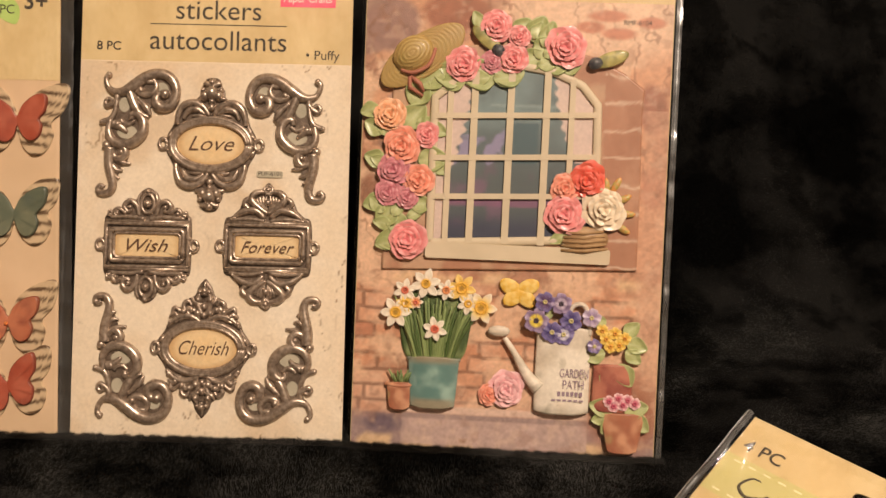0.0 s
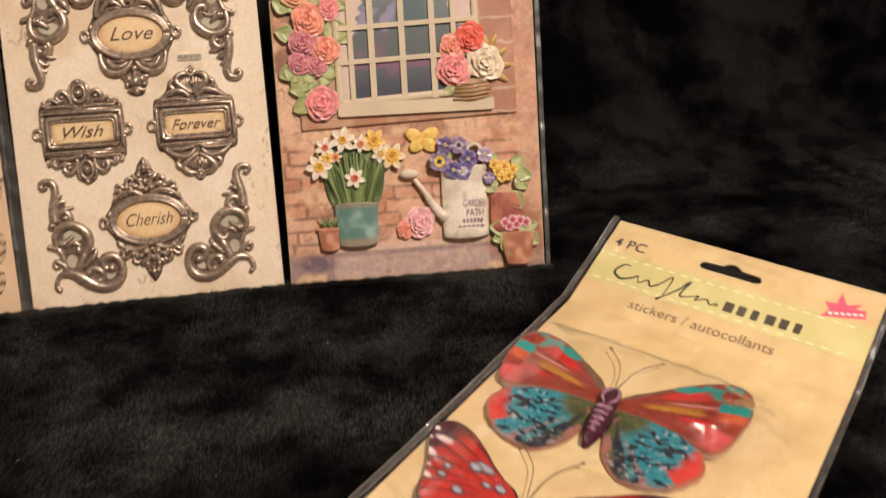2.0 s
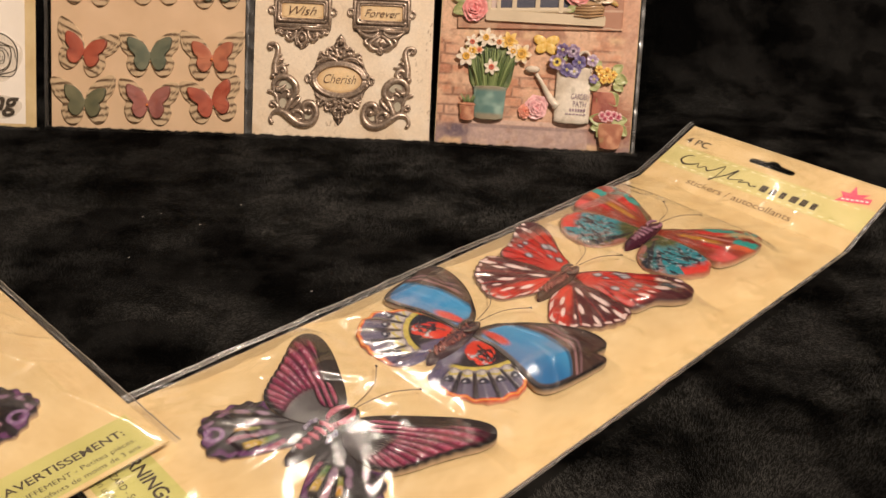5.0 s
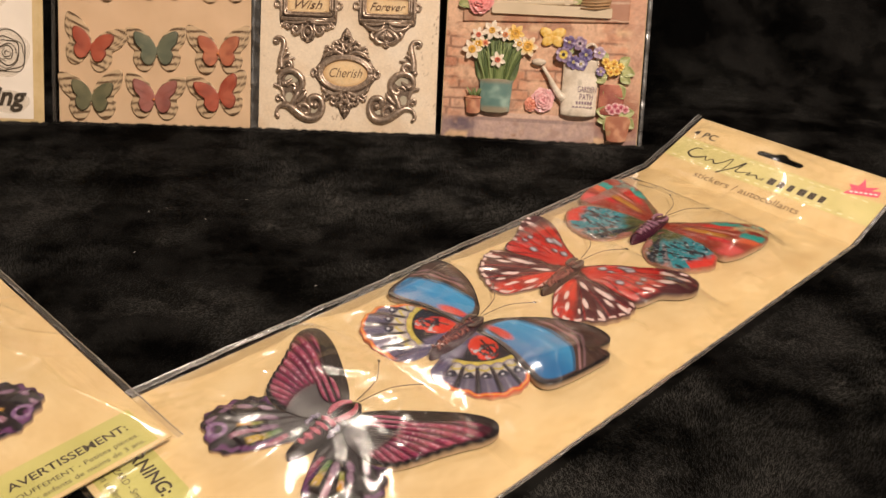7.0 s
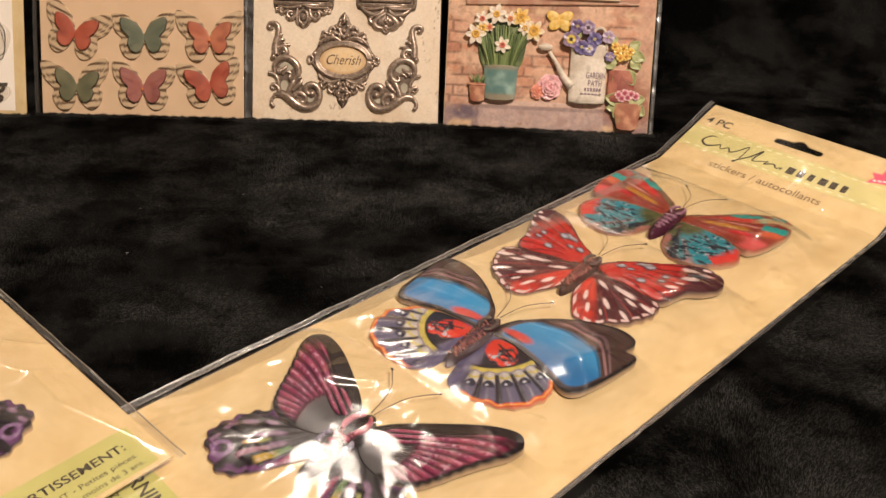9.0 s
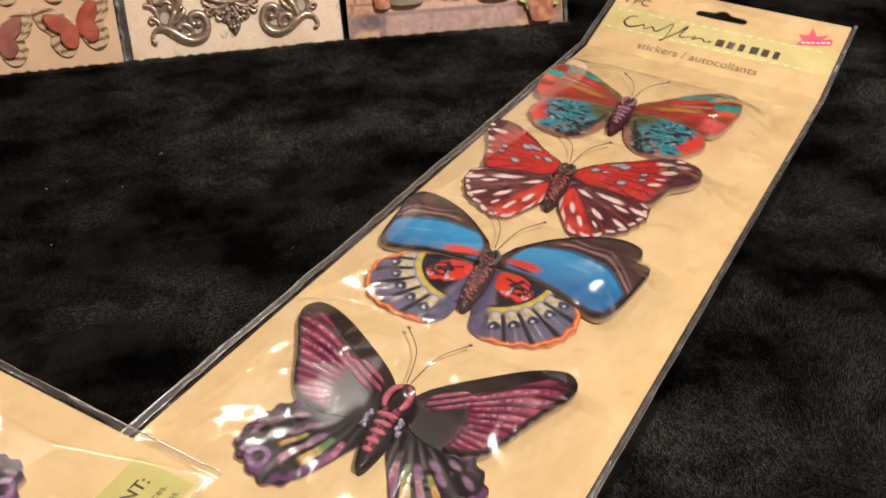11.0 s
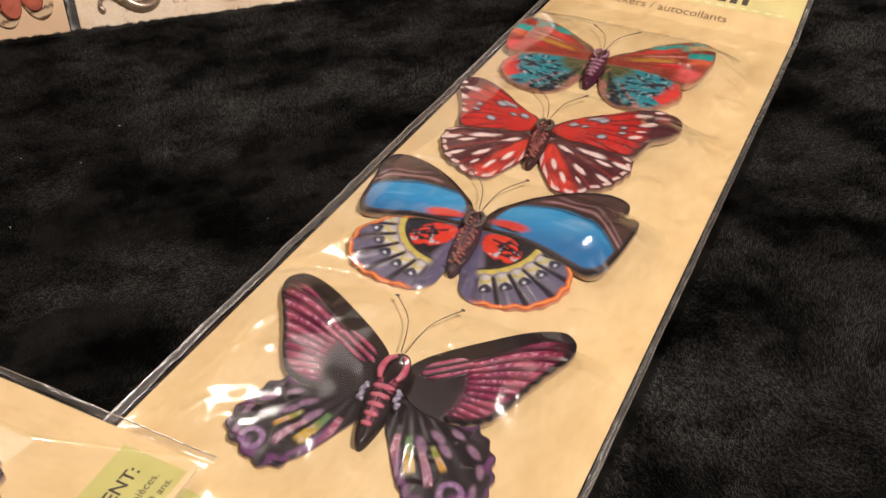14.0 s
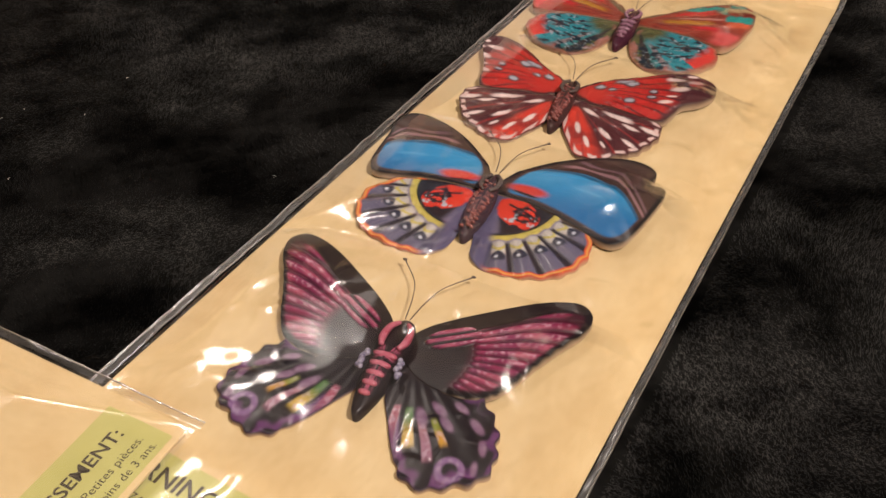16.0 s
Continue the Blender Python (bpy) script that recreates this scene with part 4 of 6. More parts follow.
def pack_header(pack):
    """The lifted top of a pack: kraft card with a hang slot, a green band and its print."""
    bm = bmesh.new()
    o = [(-103.0, BEND), (3.7, BEND), (3.7, 254), (-103.0, 254)]
    slot = []
    for cx, a0 in ((-41.5, -90), (-62.0, 90)):
        slot += [(cx + 1.9 * math.cos(radians(a0 + k * 30)), 243.0 + 1.9 * math.sin(radians(a0 + k * 30))) for k in range(7)]
        if a0 == -90:
            slot += [(-51.7 + 4.2 * math.cos(radians(30 + k * 20)), 243.2 + 4.2 * math.sin(radians(30 + k * 20))) for k in range(7)]
    for ring in (o, slot):
        vs = [bm.verts.new((p[0] * MM, p[1] * MM, 0.0005)) for p in ring]
        for i in range(len(vs)):
            bm.edges.new((vs[i - 1], vs[i]))
    bmesh.ops.triangle_fill(bm, use_beauty=True, use_dissolve=False, edges=bm.edges[:])
    bmesh.ops.recalc_face_normals(bm, faces=bm.faces[:])
    if bm.faces[0].normal.z < 0:
        bmesh.ops.reverse_faces(bm, faces=bm.faces[:])
    me = bpy.data.meshes.new("header_card")
    bm.to_mesh(me)
    bm.free()
    me.materials.append(M_KRAFT)
    head = part("header_card", me, pack, "kraft header card with a hang slot", HEAD_TILT)
    sol = head.modifiers.new("thickness", "SOLIDIFY")
    sol.thickness, sol.offset = 0.0005, -1.0
    part("green_band", box(-102.8, 219.5, 3.5, 236.5, 0.06, M_GREEN_BAND, 0.505, "green_band"), head)
    dashes = [box_data(x, y, x + 2.6, y + 0.7) for y in (221.0, 234.2) for x in np.arange(-99.5, -5, 5.2)]
    part("dashes", joined("dashes", dashes, M_STITCH), head, "", at(0, 0, 0.575))
    lettering("lettering", "4 PC", head, -100, 239.8, 13.5, M_INK, 0.62, bold=0.01)
    lettering("lettering", "stickers / autocollants", head, -80.5, 211.0, 55.5, M_BROWN_INK, 0.62)
    # the maker's mark as a plain flourish and blocks
    q = [(-88, 231.5), (-91, 231), (-93, 226.5), (-89.5, 223.8), (-85, 226), (-83.5, 227.5), (-82, 224.5), (-79, 227), (-77, 224.5), (-74, 227), (-70.5, 232), (-71, 221), (-72.5, 219.5),
         (-67, 226), (-63.5, 232.5), (-65, 224.5), (-61, 225.5), (-58, 227), (-59, 224.5), (-55, 226.5), (-53, 224.5), (-50.5, 226), (-51, 224.2)]
    part("flourish", joined("flourish", [tube_data(spline(q, 6, False), (0.25, 0.62, 0.25, 0.45, 0.22, 0.5, 0.25, 0.42, 0.2), 6, 0.2)], M_INK), head, "", at(0, 0, 0.60))
    blocks = [box_data(-48 + 5.2 * k, 223.6, -44.4 + 5.2 * k - 0.5 * (k % 3), 228.4) for k in range(6)]
    part("mark", joined("mark", blocks, M_INK), head, "", at(0, 0, 0.60))
    star = [(-15.5, 235), (-1, 239.5), (-1.5, 243.5), (-5.5, 242.5), (-3.5, 246), (-8.5, 243.5), (-11.5, 249.0), (-11.8, 243.0), (-16, 242.5), (-13.5, 239.5)]
    part("pink_mark", plate(star, 0.06, M_PINK, 0.56, "pink_mark"), head)
    part("pale_bars", joined("pale_bars", [box_data(-13.5 + 2 * k, 237.2 + 0.62 * k, -12 + 2 * k, 238.3 + 0.62 * k) for k in range(6)], M_PALE_PRINT), head, "", at(0, 0, 0.64))
    return head


def box_data(x0, y0, x1, y1):
    return np.array([(x0, y0, 0), (x1, y0, 0), (x1, y1, 0), (x0, y1, 0)], float), [(0, 1, 2, 3)]


P_FOOT = -104.0
P = butterfly_pack(P_FRAME, "kraft sticker pack of four large butterflies in clear film",
                   [("purple", -49.5, -38, 8.5, "black and magenta glittered foam butterfly"), ("blue", -58.3, 27, 8.5, "blue, grey and red foam butterfly with eye spots"),
                    ("red", -60.3, 88, 8.5, "red and dark brown foam butterfly with white spots"), ("bright", -61.3, 149, 5.0, "teal, red and orange foam butterfly")], P_FOOT)
pack_header(P)
Q = butterfly_pack(Q_FRAME, "kraft sticker pack of a purple butterfly overlapping another pack",
                   [("purple", -50.5, 66, 6.0, "black and magenta glittered foam butterfly")], 5.0, seed=5)


def warning_label(pack, x0, y0, x1, y1, lines, z=0.52):
    lab = part("warning_label", box(x0, y0, x1, y1, 0.06, M_GREEN_LABEL, z, "warning_label"), pack, "olive green printed warning label")
    for text, x, y, w, b in lines:
        lettering("lettering", text, lab, x, y, w, M_INK, z + 0.09, bold=b)
    return lab


warning_label(P, -98, -102, -49, -83, [("WARNING:", -89.5, -90.2, 31.5, 0.018), ("CHOKING HAZARD - Small parts.", -96, -96.0, 44, 0.0), ("Not for children under 3 years.", -96, -100.2, 42, 0.0)])
warning_label(Q, -59, 6.6, 0.4, 24.8, [("AVERTISSEMENT:", -39.5, 16.4, 35.6, 0.016), ("RISQUE D'ÉTOUFFEMENT - Petites pièces.", -56, 11.6, 53.0, 0.0), ("Ne convient pas aux enfants de moins de 3 ans.", -58, 8.0, 55.2, 0.0)])


# ---- standing cards ----
def inked_sheet(name, x0, x1, y0, y1, z, paint, mat, pitch=0.45, relief=None):
    nx, ny = int((x1 - x0) / pitch) + 1, int((y1 - y0) / pitch) + 1
    gx, gy = np.meshgrid(np.linspace(x0, x1, nx), np.linspace(y0, y1, ny))
    gx, gy = gx.ravel(), gy.ravel()
    f = [(i * nx + j, i * nx + j + 1, (i + 1) * nx + j + 1, (i + 1) * nx + j) for i in range(ny - 1) for j in range(nx - 1)]
    h = np.full(len(gx), z) + (relief(gx, gy) if relief else 0)
    return mesh_of(name, np.column_stack([gx, gy, h]), f, mat, paint(gx, gy))


def slotted(name, x0, x1, y0, y1, slot, mat, z=0.0, thick=0.6):
    """A card with a hang slot cut through it."""
    bm = bmesh.new()
    for ring in ([(x0, y0), (x1, y0), (x1, y1), (x0, y1)], slot):
        vs = [bm.verts.new((p[0] * MM, p[1] * MM, z * MM)) for p in ring]
        for i in range(len(vs)):
            bm.edges.new((vs[i - 1], vs[i]))
    bmesh.ops.triangle_fill(bm, use_beauty=True, use_dissolve=False, edges=bm.edges[:])
    top = bm.faces[:]
    for q in top:
        q.normal_update()
        if q.normal.z < 0:
            q.normal_flip()
    ex = bmesh.ops.extrude_face_region(bm, geom=top)
    for q in ex["geom"]:
        if isinstance(q, bmesh.types.BMVert):
            q.co.z += thick * MM
    bmesh.ops.recalc_face_normals(bm, faces=bm.faces[:])
    me = bpy.data.meshes.new(name)
    bm.to_mesh(me)
    bm.free()
    me.materials.append(mat)
    return me


def bag(card, x0, x1, tall, edge_l, edge_r, seed, gap=3.2):
    """The clear bag round a standing card: a taut front and sealed edges."""
    f = part("film", film_sheet("film", x0, x1, -2, tall, lambda x, y: gap + 0.8 * (fnoise(x, y, 45, seed) - 0.5) + 0 * x, M_FILM_FLAT, 3.0), card, "clear taut plastic film")
    f.visible_shadow = False
    for a, b in ((x0 - edge_l, x0), (x1, x1 + edge_r)):
        e = part("film_edge", film_sheet("film_edge", a, b, -2, tall, lambda x, y: 0.6 + 1.0 * fnoise(x, y, 6, seed + 3, 2), M_SEAL, 0.8), card, "sealed clear film edge")
        e.visible_shadow = False


# -- card of pewter frames --
def aged_paper(x, y):
    c = blend(flat(x, (0.80, 0.69, 0.54)), (0.70, 0.56, 0.40), step(0.45, 0.75, fnoise(x, y, 22, 2)))
    c = blend(c, (0.83, 0.74, 0.61), 0.6 * step(0.5, 0.8, fnoise(x, y, 9, 5)))
    crack = np.abs(fnoise(x * 1.3, y * 0.5, 7, 13, 4) - 0.5)
    patch = step(0.60, 0.75, fnoise(x, y, 14, 29))
    rim = 1 - step(4, 16, np.minimum(np.minimum(x, 97 - x), np.minimum(y, 134 - y)))
    c = blend(c, (0.22, 0.13, 0.07), 0.8 * (1 - step(0.006, 0.018, crack)) * patch * (0.25 + rim))
    return blend(c, (0.70, 0.52, 0.33), 0.35 * rim * fnoise(x, y, 6, 3))


B = thing("sticker_card", B_FRAME, "cream card of embossed pewter frame and corner stickers", "sticker card", "standing sticker cards")
part("backing_card", box(0, -2, 97, 133.2, 0.6, M_CREAM, 0, "backing_card"), B)
part("paper_print", inked_sheet("paper_print", 0.2, 96.8, -1.8, 133.0, 0.64, aged_paper, M_INKED, 0.6), B, "aged cream paper print with fine cracks")
B_SLOT = [(37.8, 163.1), (38.8, 161.9), (60.4, 161.9), (61.4, 163.1), (61.4, 167), (54, 169), (46, 169), (37.8, 167)]
BH = part("header_card", slotted("header_card", 0, 97, 133.2, 182, B_SLOT, M_KRAFT), B, "kraft header card with a hang slot")
lettering("lettering", "stickers", BH, 33.7, 148.6, 30.5, M_INK, 0.64)
part("rule", box(24.5, 146.5, 73.4, 146.85, 0.04, M_INK, 0.6, "rule"), BH)
lettering("lettering", "autocollants", BH, 24.6, 137.6, 48.9, M_INK, 0.70)
lettering("lettering", "8 PC", BH, 5.6, 137.0, 8.6, M_INK, 0.70, bold=0.012)
lettering("lettering", "• Puffy", BH, 80.6, 135.0, 12.0, M_INK, 0.70)
part("pink_tag", box(71.0, 153.7, 90.8, 159.3, 0.06, M_PINK, 0.6, "pink_tag"), BH)
part("pink_mark", plate([(72, 160), (90, 160), (83, 163), (91, 165), (84, 169), (76, 167), (80, 164), (73, 162.5)], 0.06, M_PINK, 0.6, "pink_mark"), BH)
lettering("lettering", "Paper Crafts", BH, 72.2, 155.5, 17.2, M_PALE_PRINT, 0.70, bold=0.012)
part("green_band", box(0.1, 158.9, 34, 177, 0.06, M_GREEN_BAND, 0.6, "green_band"), BH)
part("dashes", joined("dashes", [box_data(x, 159.7, x + 2.4, 160.3) for x in np.arange(1, 32, 4.6)], M_STITCH), BH, "", at(0, 0, 0.68))
part("mark", joined("mark", [box_data(20 + 2.2 * k, 161.5, 21.5 + 2.2 * k, 164.5) for k in range(6)], M_INK), BH, "", at(0, 0, 0.68))


def corner_ornament(card, x, y, sx, sy, label="embossed pewter scroll corner sticker"):
    bars = [
        ([(1.7, 41), (0.7, 39.7), (1.2, 37.3), (3, 35.3), (6.7, 35), (10.7, 37.3), (14.7, 40.3), (18.7, 41.7), (22.7, 41), (25.3, 38), (25.9, 34), (24, 30.3), (20.7, 29.7), (18.7, 31.7), (19.3, 34), (21.7, 34.7)], (0.8, 0.7, 1.7, 1.4, 1.2, 1.5, 0.9)),
        ([(17.3, 40), (18.7, 37.3), (17.7, 35), (15, 34), (12.3, 35.3), (11.7, 38)], (0.5, 0.9, 1.0, 0.6)),
        ([(9, 35.5), (10.6, 31.3), (12.7, 27.6), (16.4, 26)], (1.2, 1.3, 0.4)),
        ([(11.5, 33.2), (15.4, 29.4), (16.9, 26.6)], (0.6, 1.0, 0.3)),
        ([(3.4, 31.4), (1.7, 32.4), (0.6, 31.2), (1.4, 29.9), (3, 30.7), (4.7, 32.3), (4.6, 34.4)], (0.5, 0.6, 0.8, 0.8)),
        ([(4.7, 32), (4.1, 28), (2.7, 25.3), (-0.3, 24.1)], (0.7, 0.8, 0.8)),
    ]
    bars += [
        ([(2.6, 25), (2, 20.7), (3.7, 17.3), (7.3, 16), (11.3, 17.3), (14.3, 20.7), (14.3, 24.7), (12.3, 27), (10.3, 26.7), (10.1, 25)], (0.8, 1.3, 1.5, 1.2, 0.7)),
        ([(6.3, 25), (7.3, 23.7), (9.3, 23.3), (11, 24.7)], (0.6, 0.7, 0.5)),
        ([(3.6, 23.5), (6.7, 22.3), (8.7, 20.3)], (1.3, 1.0, 0.4)),
        ([(7.0, 15.9), (8.3, 13.3), (7, 11), (4.6, 11.3), (3.3, 14)], (1.2, 1.1, 0.8)),
        ([(3.7, 12.7), (6.7, 10), (10.3, 9.4)], (0.9, 0.8, 0.25)),
        ([(3.3, 9.2), (5.3, 7.0), (7.5, 7)], (0.9, 0.7, 0.25)),
        ([(3.8, 6.4), (5.2, 4.4), (6.4, 4.4)], (0.8, 0.6, 0.25)),
        ([(2.7, 15), (2.6, 9.7), (3.7, 4.7), (4.0, 1.3), (2.7, -1), (0, -1.3), (-1.2, 0), (-0.3, 1.3), (1, 0.7)], (1.6, 1.3, 1.0, 0.8, 0.7)),
        ([(12.5, 39.5), (16, 38.8), (18.6, 38.9)], (0.4, 0.8, 0.4)),
    ]
    pieces = []
    for pts, rad in bars:
        p = spline(np.array(pts) * (sx, sy), 5, False)
        pieces.append(tube_data(np.column_stack([p, np.full(len(p), 0.9)]), np.array(rad) * 1.32, 8, 0.95))
    for bx, by, r in ((1.7, 41, 1.1), (-0.4, 24.1, 1.0), (1.6, 15.8, 1.7), (21.9, 34.4, 1.9), (5.2, 23.3, 1.5), (13.2, 35.6, 1.5), (6.9, 13.4, 1.3)):
        pieces.append(ball_data(bx * sx, by * sy, 0.9, r, r, r * 1.1, 10, 6))
    ob = part("corner_ornament", joined("corner_ornament", pieces, M_PEWTER), card, label, at(x, y, 0.65))
    sil = [(2.5, 35.5), (9, 36), (15, 40.5), (20, 41.5), (25, 38), (25.5, 33), (22, 30), (18, 31), (15, 27.5), (15, 22), (12, 17.5), (8, 15.5), (8, 11.5), (5.5, 5), (3.5, 1), (2.5, 5), (2.5, 14), (2, 20), (3, 26), (4.5, 31)]
    part("metal_sheet", plate(dense(np.array(sil) * (sx, sy), 1.0), 0.7, M_PATINA, 0.0, "metal_sheet"), ob)
    for cx, cy, rx, ry in ((20.6, 36.0, 2.4, 2.6), (8.6, 20.6, 3.6, 2.4), (7.4, 30.4, 2.0, 2.6)):
        o = [((cx + rx * math.cos(a)) * sx, (cy + ry * math.sin(a)) * sy) for a in np.linspace(0, 2 * np.pi, 24, endpoint=False)]
        part("recess", plate(o, 0.76, M_RECESS, 0.0, "recess"), ob)
    return ob


corner_ornament(B, 9.0, 86.8, 1, 1)
corner_ornament(B, 87.0, 86.0, -1, 1)
corner_ornament(B, 9.2, 47.6, 1, -1)
corner_ornament(B, 86.4, 48.0, -1, -1)


def crest(style, s):
    """Scrolls above (s = 1) or below (s = -1) a frame, as bars and knobs; y runs from the frame's edge outwards."""
    bars, knobs = [], []
    if style == "rose":
        bars = [([(0.8, 10.4), (3.0, 13.4), (7.0, 15.0), (11.0, 13.6), (12.8, 10.0), (13.0, 7.0)], (0.8, 1.3, 1.5, 1.2, 0.8)), ([(2.4, 10.6), (5.4, 12.6), (8.8, 12.0), (10.6, 9.0)], (0.6, 1.3, 1.2, 0.6)),
                ([(1.6, 9.6), (4.6, 10.4), (7.4, 10.2)], (0.5, 0.8, 0.4)), ([(2.2, 16.4), (4.6, 16.6), (5.6, 16.0)], (1.0, 0.8, 0.4)), ([(0.2, 21.0), (2.4, 22.0), (3.4, 21.4)], (1.2, 0.9, 0.5)), ([(0, 21.6), (0.6, 23.6)], (1.3, 0.6))]
        knobs = [(0, 18.6, 2.7), (2.6, 17.6, 1.9), (3.4, 19.6, 1.1), (0, 22.4, 1.4), (0, 13.4, 1.5), (0, 15.6, 1.3)]
    elif style == "lace":
        bars = [([(0.5, 9.0), (5, 11.6), (10, 11), (13.8, 7.6)], (0.8, 1.1, 1.0, 0.6)), ([(4, 10.5), (7.8, 15), (6.2, 17), (4.6, 15.5)], (0.7, 0.9, 0.6)),
                ([(7, 12), (11, 14.6), (11.8, 12.4), (10, 11.4)], (0.8, 0.8, 0.5)), ([(0.6, 12), (2.8, 17), (1.6, 19.5)], (0.9, 0.9, 0.5)), ([(2.2, 9.6), (6.5, 11.2), (11, 9.2)], (0.5, 0.8, 0.5)), ([(0, 19), (0, 24.4)], (1.4, 0.3)), ([(1.6, 9.8), (3.2, 13.2), (6.0, 14.4), (6.8, 12.6), (5.2, 11.8)], (0.6, 1.0, 0.9, 0.5)), ([(1.0, 15.6), (3.8, 16.8), (4.6, 18.4)], (0.8, 0.9, 0.4)), ([(8.4, 9.8), (10.8, 12.4), (13.0, 11.2)], (0.6, 1.0, 0.5))]
        knobs = [(0, 15.2, 1.5), (2.4, 12.8, 1.5), (4.8, 14.0, 1.3), (7.6, 13.2, 1.4), (2.3, 17.6, 1.3), (0, 20.8, 1.4), (1.7, 20.4, 0.9), (10.2, 11.8, 1.1), (12.8, 9.2, 0.9), (0, 12.0, 1.3)]
    elif style == "cameo":
        bars = [([(1.0, 9.8), (6.5, 10.6), (14, 10.2)], (1.0, 0.9, 0.6)), ([(3.2, 11), (4.2, 15), (6.8, 16.6), (8.8, 14.6), (7.6, 12.6), (6, 13.2)], (0.8, 1.1, 1.0, 0.6)),
                ([(8, 11.8), (11, 13.6), (12.8, 12), (11.6, 10.8)], (0.8, 0.9, 0.5)), ([(2.9, 12.6), (3.6, 17), (2.6, 19.6)], (0.5, 0.7, 0.4)), ([(12, 11.2), (14.4, 12.6), (14.8, 10.6)], (0.6, 0.7, 0.4))]
        ring = spline([(2.4 * math.cos(a), 15.6 + 3.6 * math.sin(a)) for a in np.linspace(-np.pi / 2, np.pi / 2, 7)], 3, False)
        bars.append((list(map(tuple, ring)), (0.7, 0.7)))
        knobs = [(0, 15.6, 1.7), (0, 20.2, 1.1), (6.6, 14.3, 1.0), (11.4, 12.0, 0.9), (13.8, 11.2, 0.9)]
    else:
        bars = [([(1, 9.6), (7, 10.4), (14, 9.8)], (0.9, 0.9, 0.6)), ([(1.2, 10.8), (4.5, 13.6), (9, 13), (13, 10.4)], (0.9, 1.4, 1.3, 0.5)),
                ([(5, 12.6), (8.8, 16), (7.2, 18), (5.2, 16.6)], (0.8, 1.1, 0.7)), ([(0, 12.6), (3.0, 14.4), (6.2, 17.6), (4.6, 20.2), (1.4, 20.6)], (0.9, 1.5, 1.4, 0.8)),
                ([(0, 19.6), (1.6, 21.4), (0, 23.2)], (1.1, 0.8, 0.4))]
        for k in range(4):
            bars.append(([(0.4 + 0.3 * k, 13.6), (0.9 + 1.0 * k, 17.0), (0.6 + 1.1 * k, 19.6 - 0.5 * k)], (0.35, 0.7, 0.4)))
        knobs = [(0, 21.4, 1.2), (0, 16.6, 1.5), (9.8, 12.6, 1.1), (12.6, 10.6, 0.8)]
    pieces = []
    for m in (1, -1):
        for pts, rad in bars:
            p = spline(np.array(pts, float) * (m, s), 5, False)
            pieces.append(tube_data(np.column_stack([p, np.full(len(p), 0.9)]), rad, 8, 1.1))
        for kx, ky, r in knobs:
            if m == 1 or kx > 0:
                pieces.append(ball_data(kx * m, ky * s, 0.9, r, r, r * 1.15, 10, 6))
    return pieces


def backing_shape(style, s):
    """The outline of the pressed sheet behind a crest, from the frame's right end round to its left (s = 1 above, -1 below)."""
    side = {"rose": [(17.0, 2.6), (14.6, 7.0), (13.6, 10.6), (12.0, 14.0), (8.4, 16.2), (5.2, 16.6), (4.6, 19.6), (3.4, 21.4), (2.6, 23.6)],
            "lace": [(18.0, 1.8), (14.8, 6.4), (13.6, 9.4), (11.6, 11.0), (10.8, 13.8), (8.2, 15.0), (6.4, 17.6), (3.8, 19.0), (2.6, 22.0), (1.2, 23.8)],
            "cameo": [(16.4, 8.6), (14.8, 11.6), (11.6, 13.6), (9.0, 14.6), (8.2, 16.8), (4.8, 17.0), (3.2, 19.6), (1.6, 21.0)],
            "shell": [(16.4, 8.6), (13.4, 11.4), (10.8, 14.0), (9.6, 16.6), (6.6, 18.2), (4.4, 20.8), (2.0, 21.8), (1.2, 23.2)]}[style]
    top = {"rose": 24.2, "lace": 25.0, "cameo": 21.6, "shell": 24.0}[style]
    ring = side + [(0, top)] + [(-p, q) for p, q in side[::-1]]
    return [(p * s, q * s) for p, q in ring]


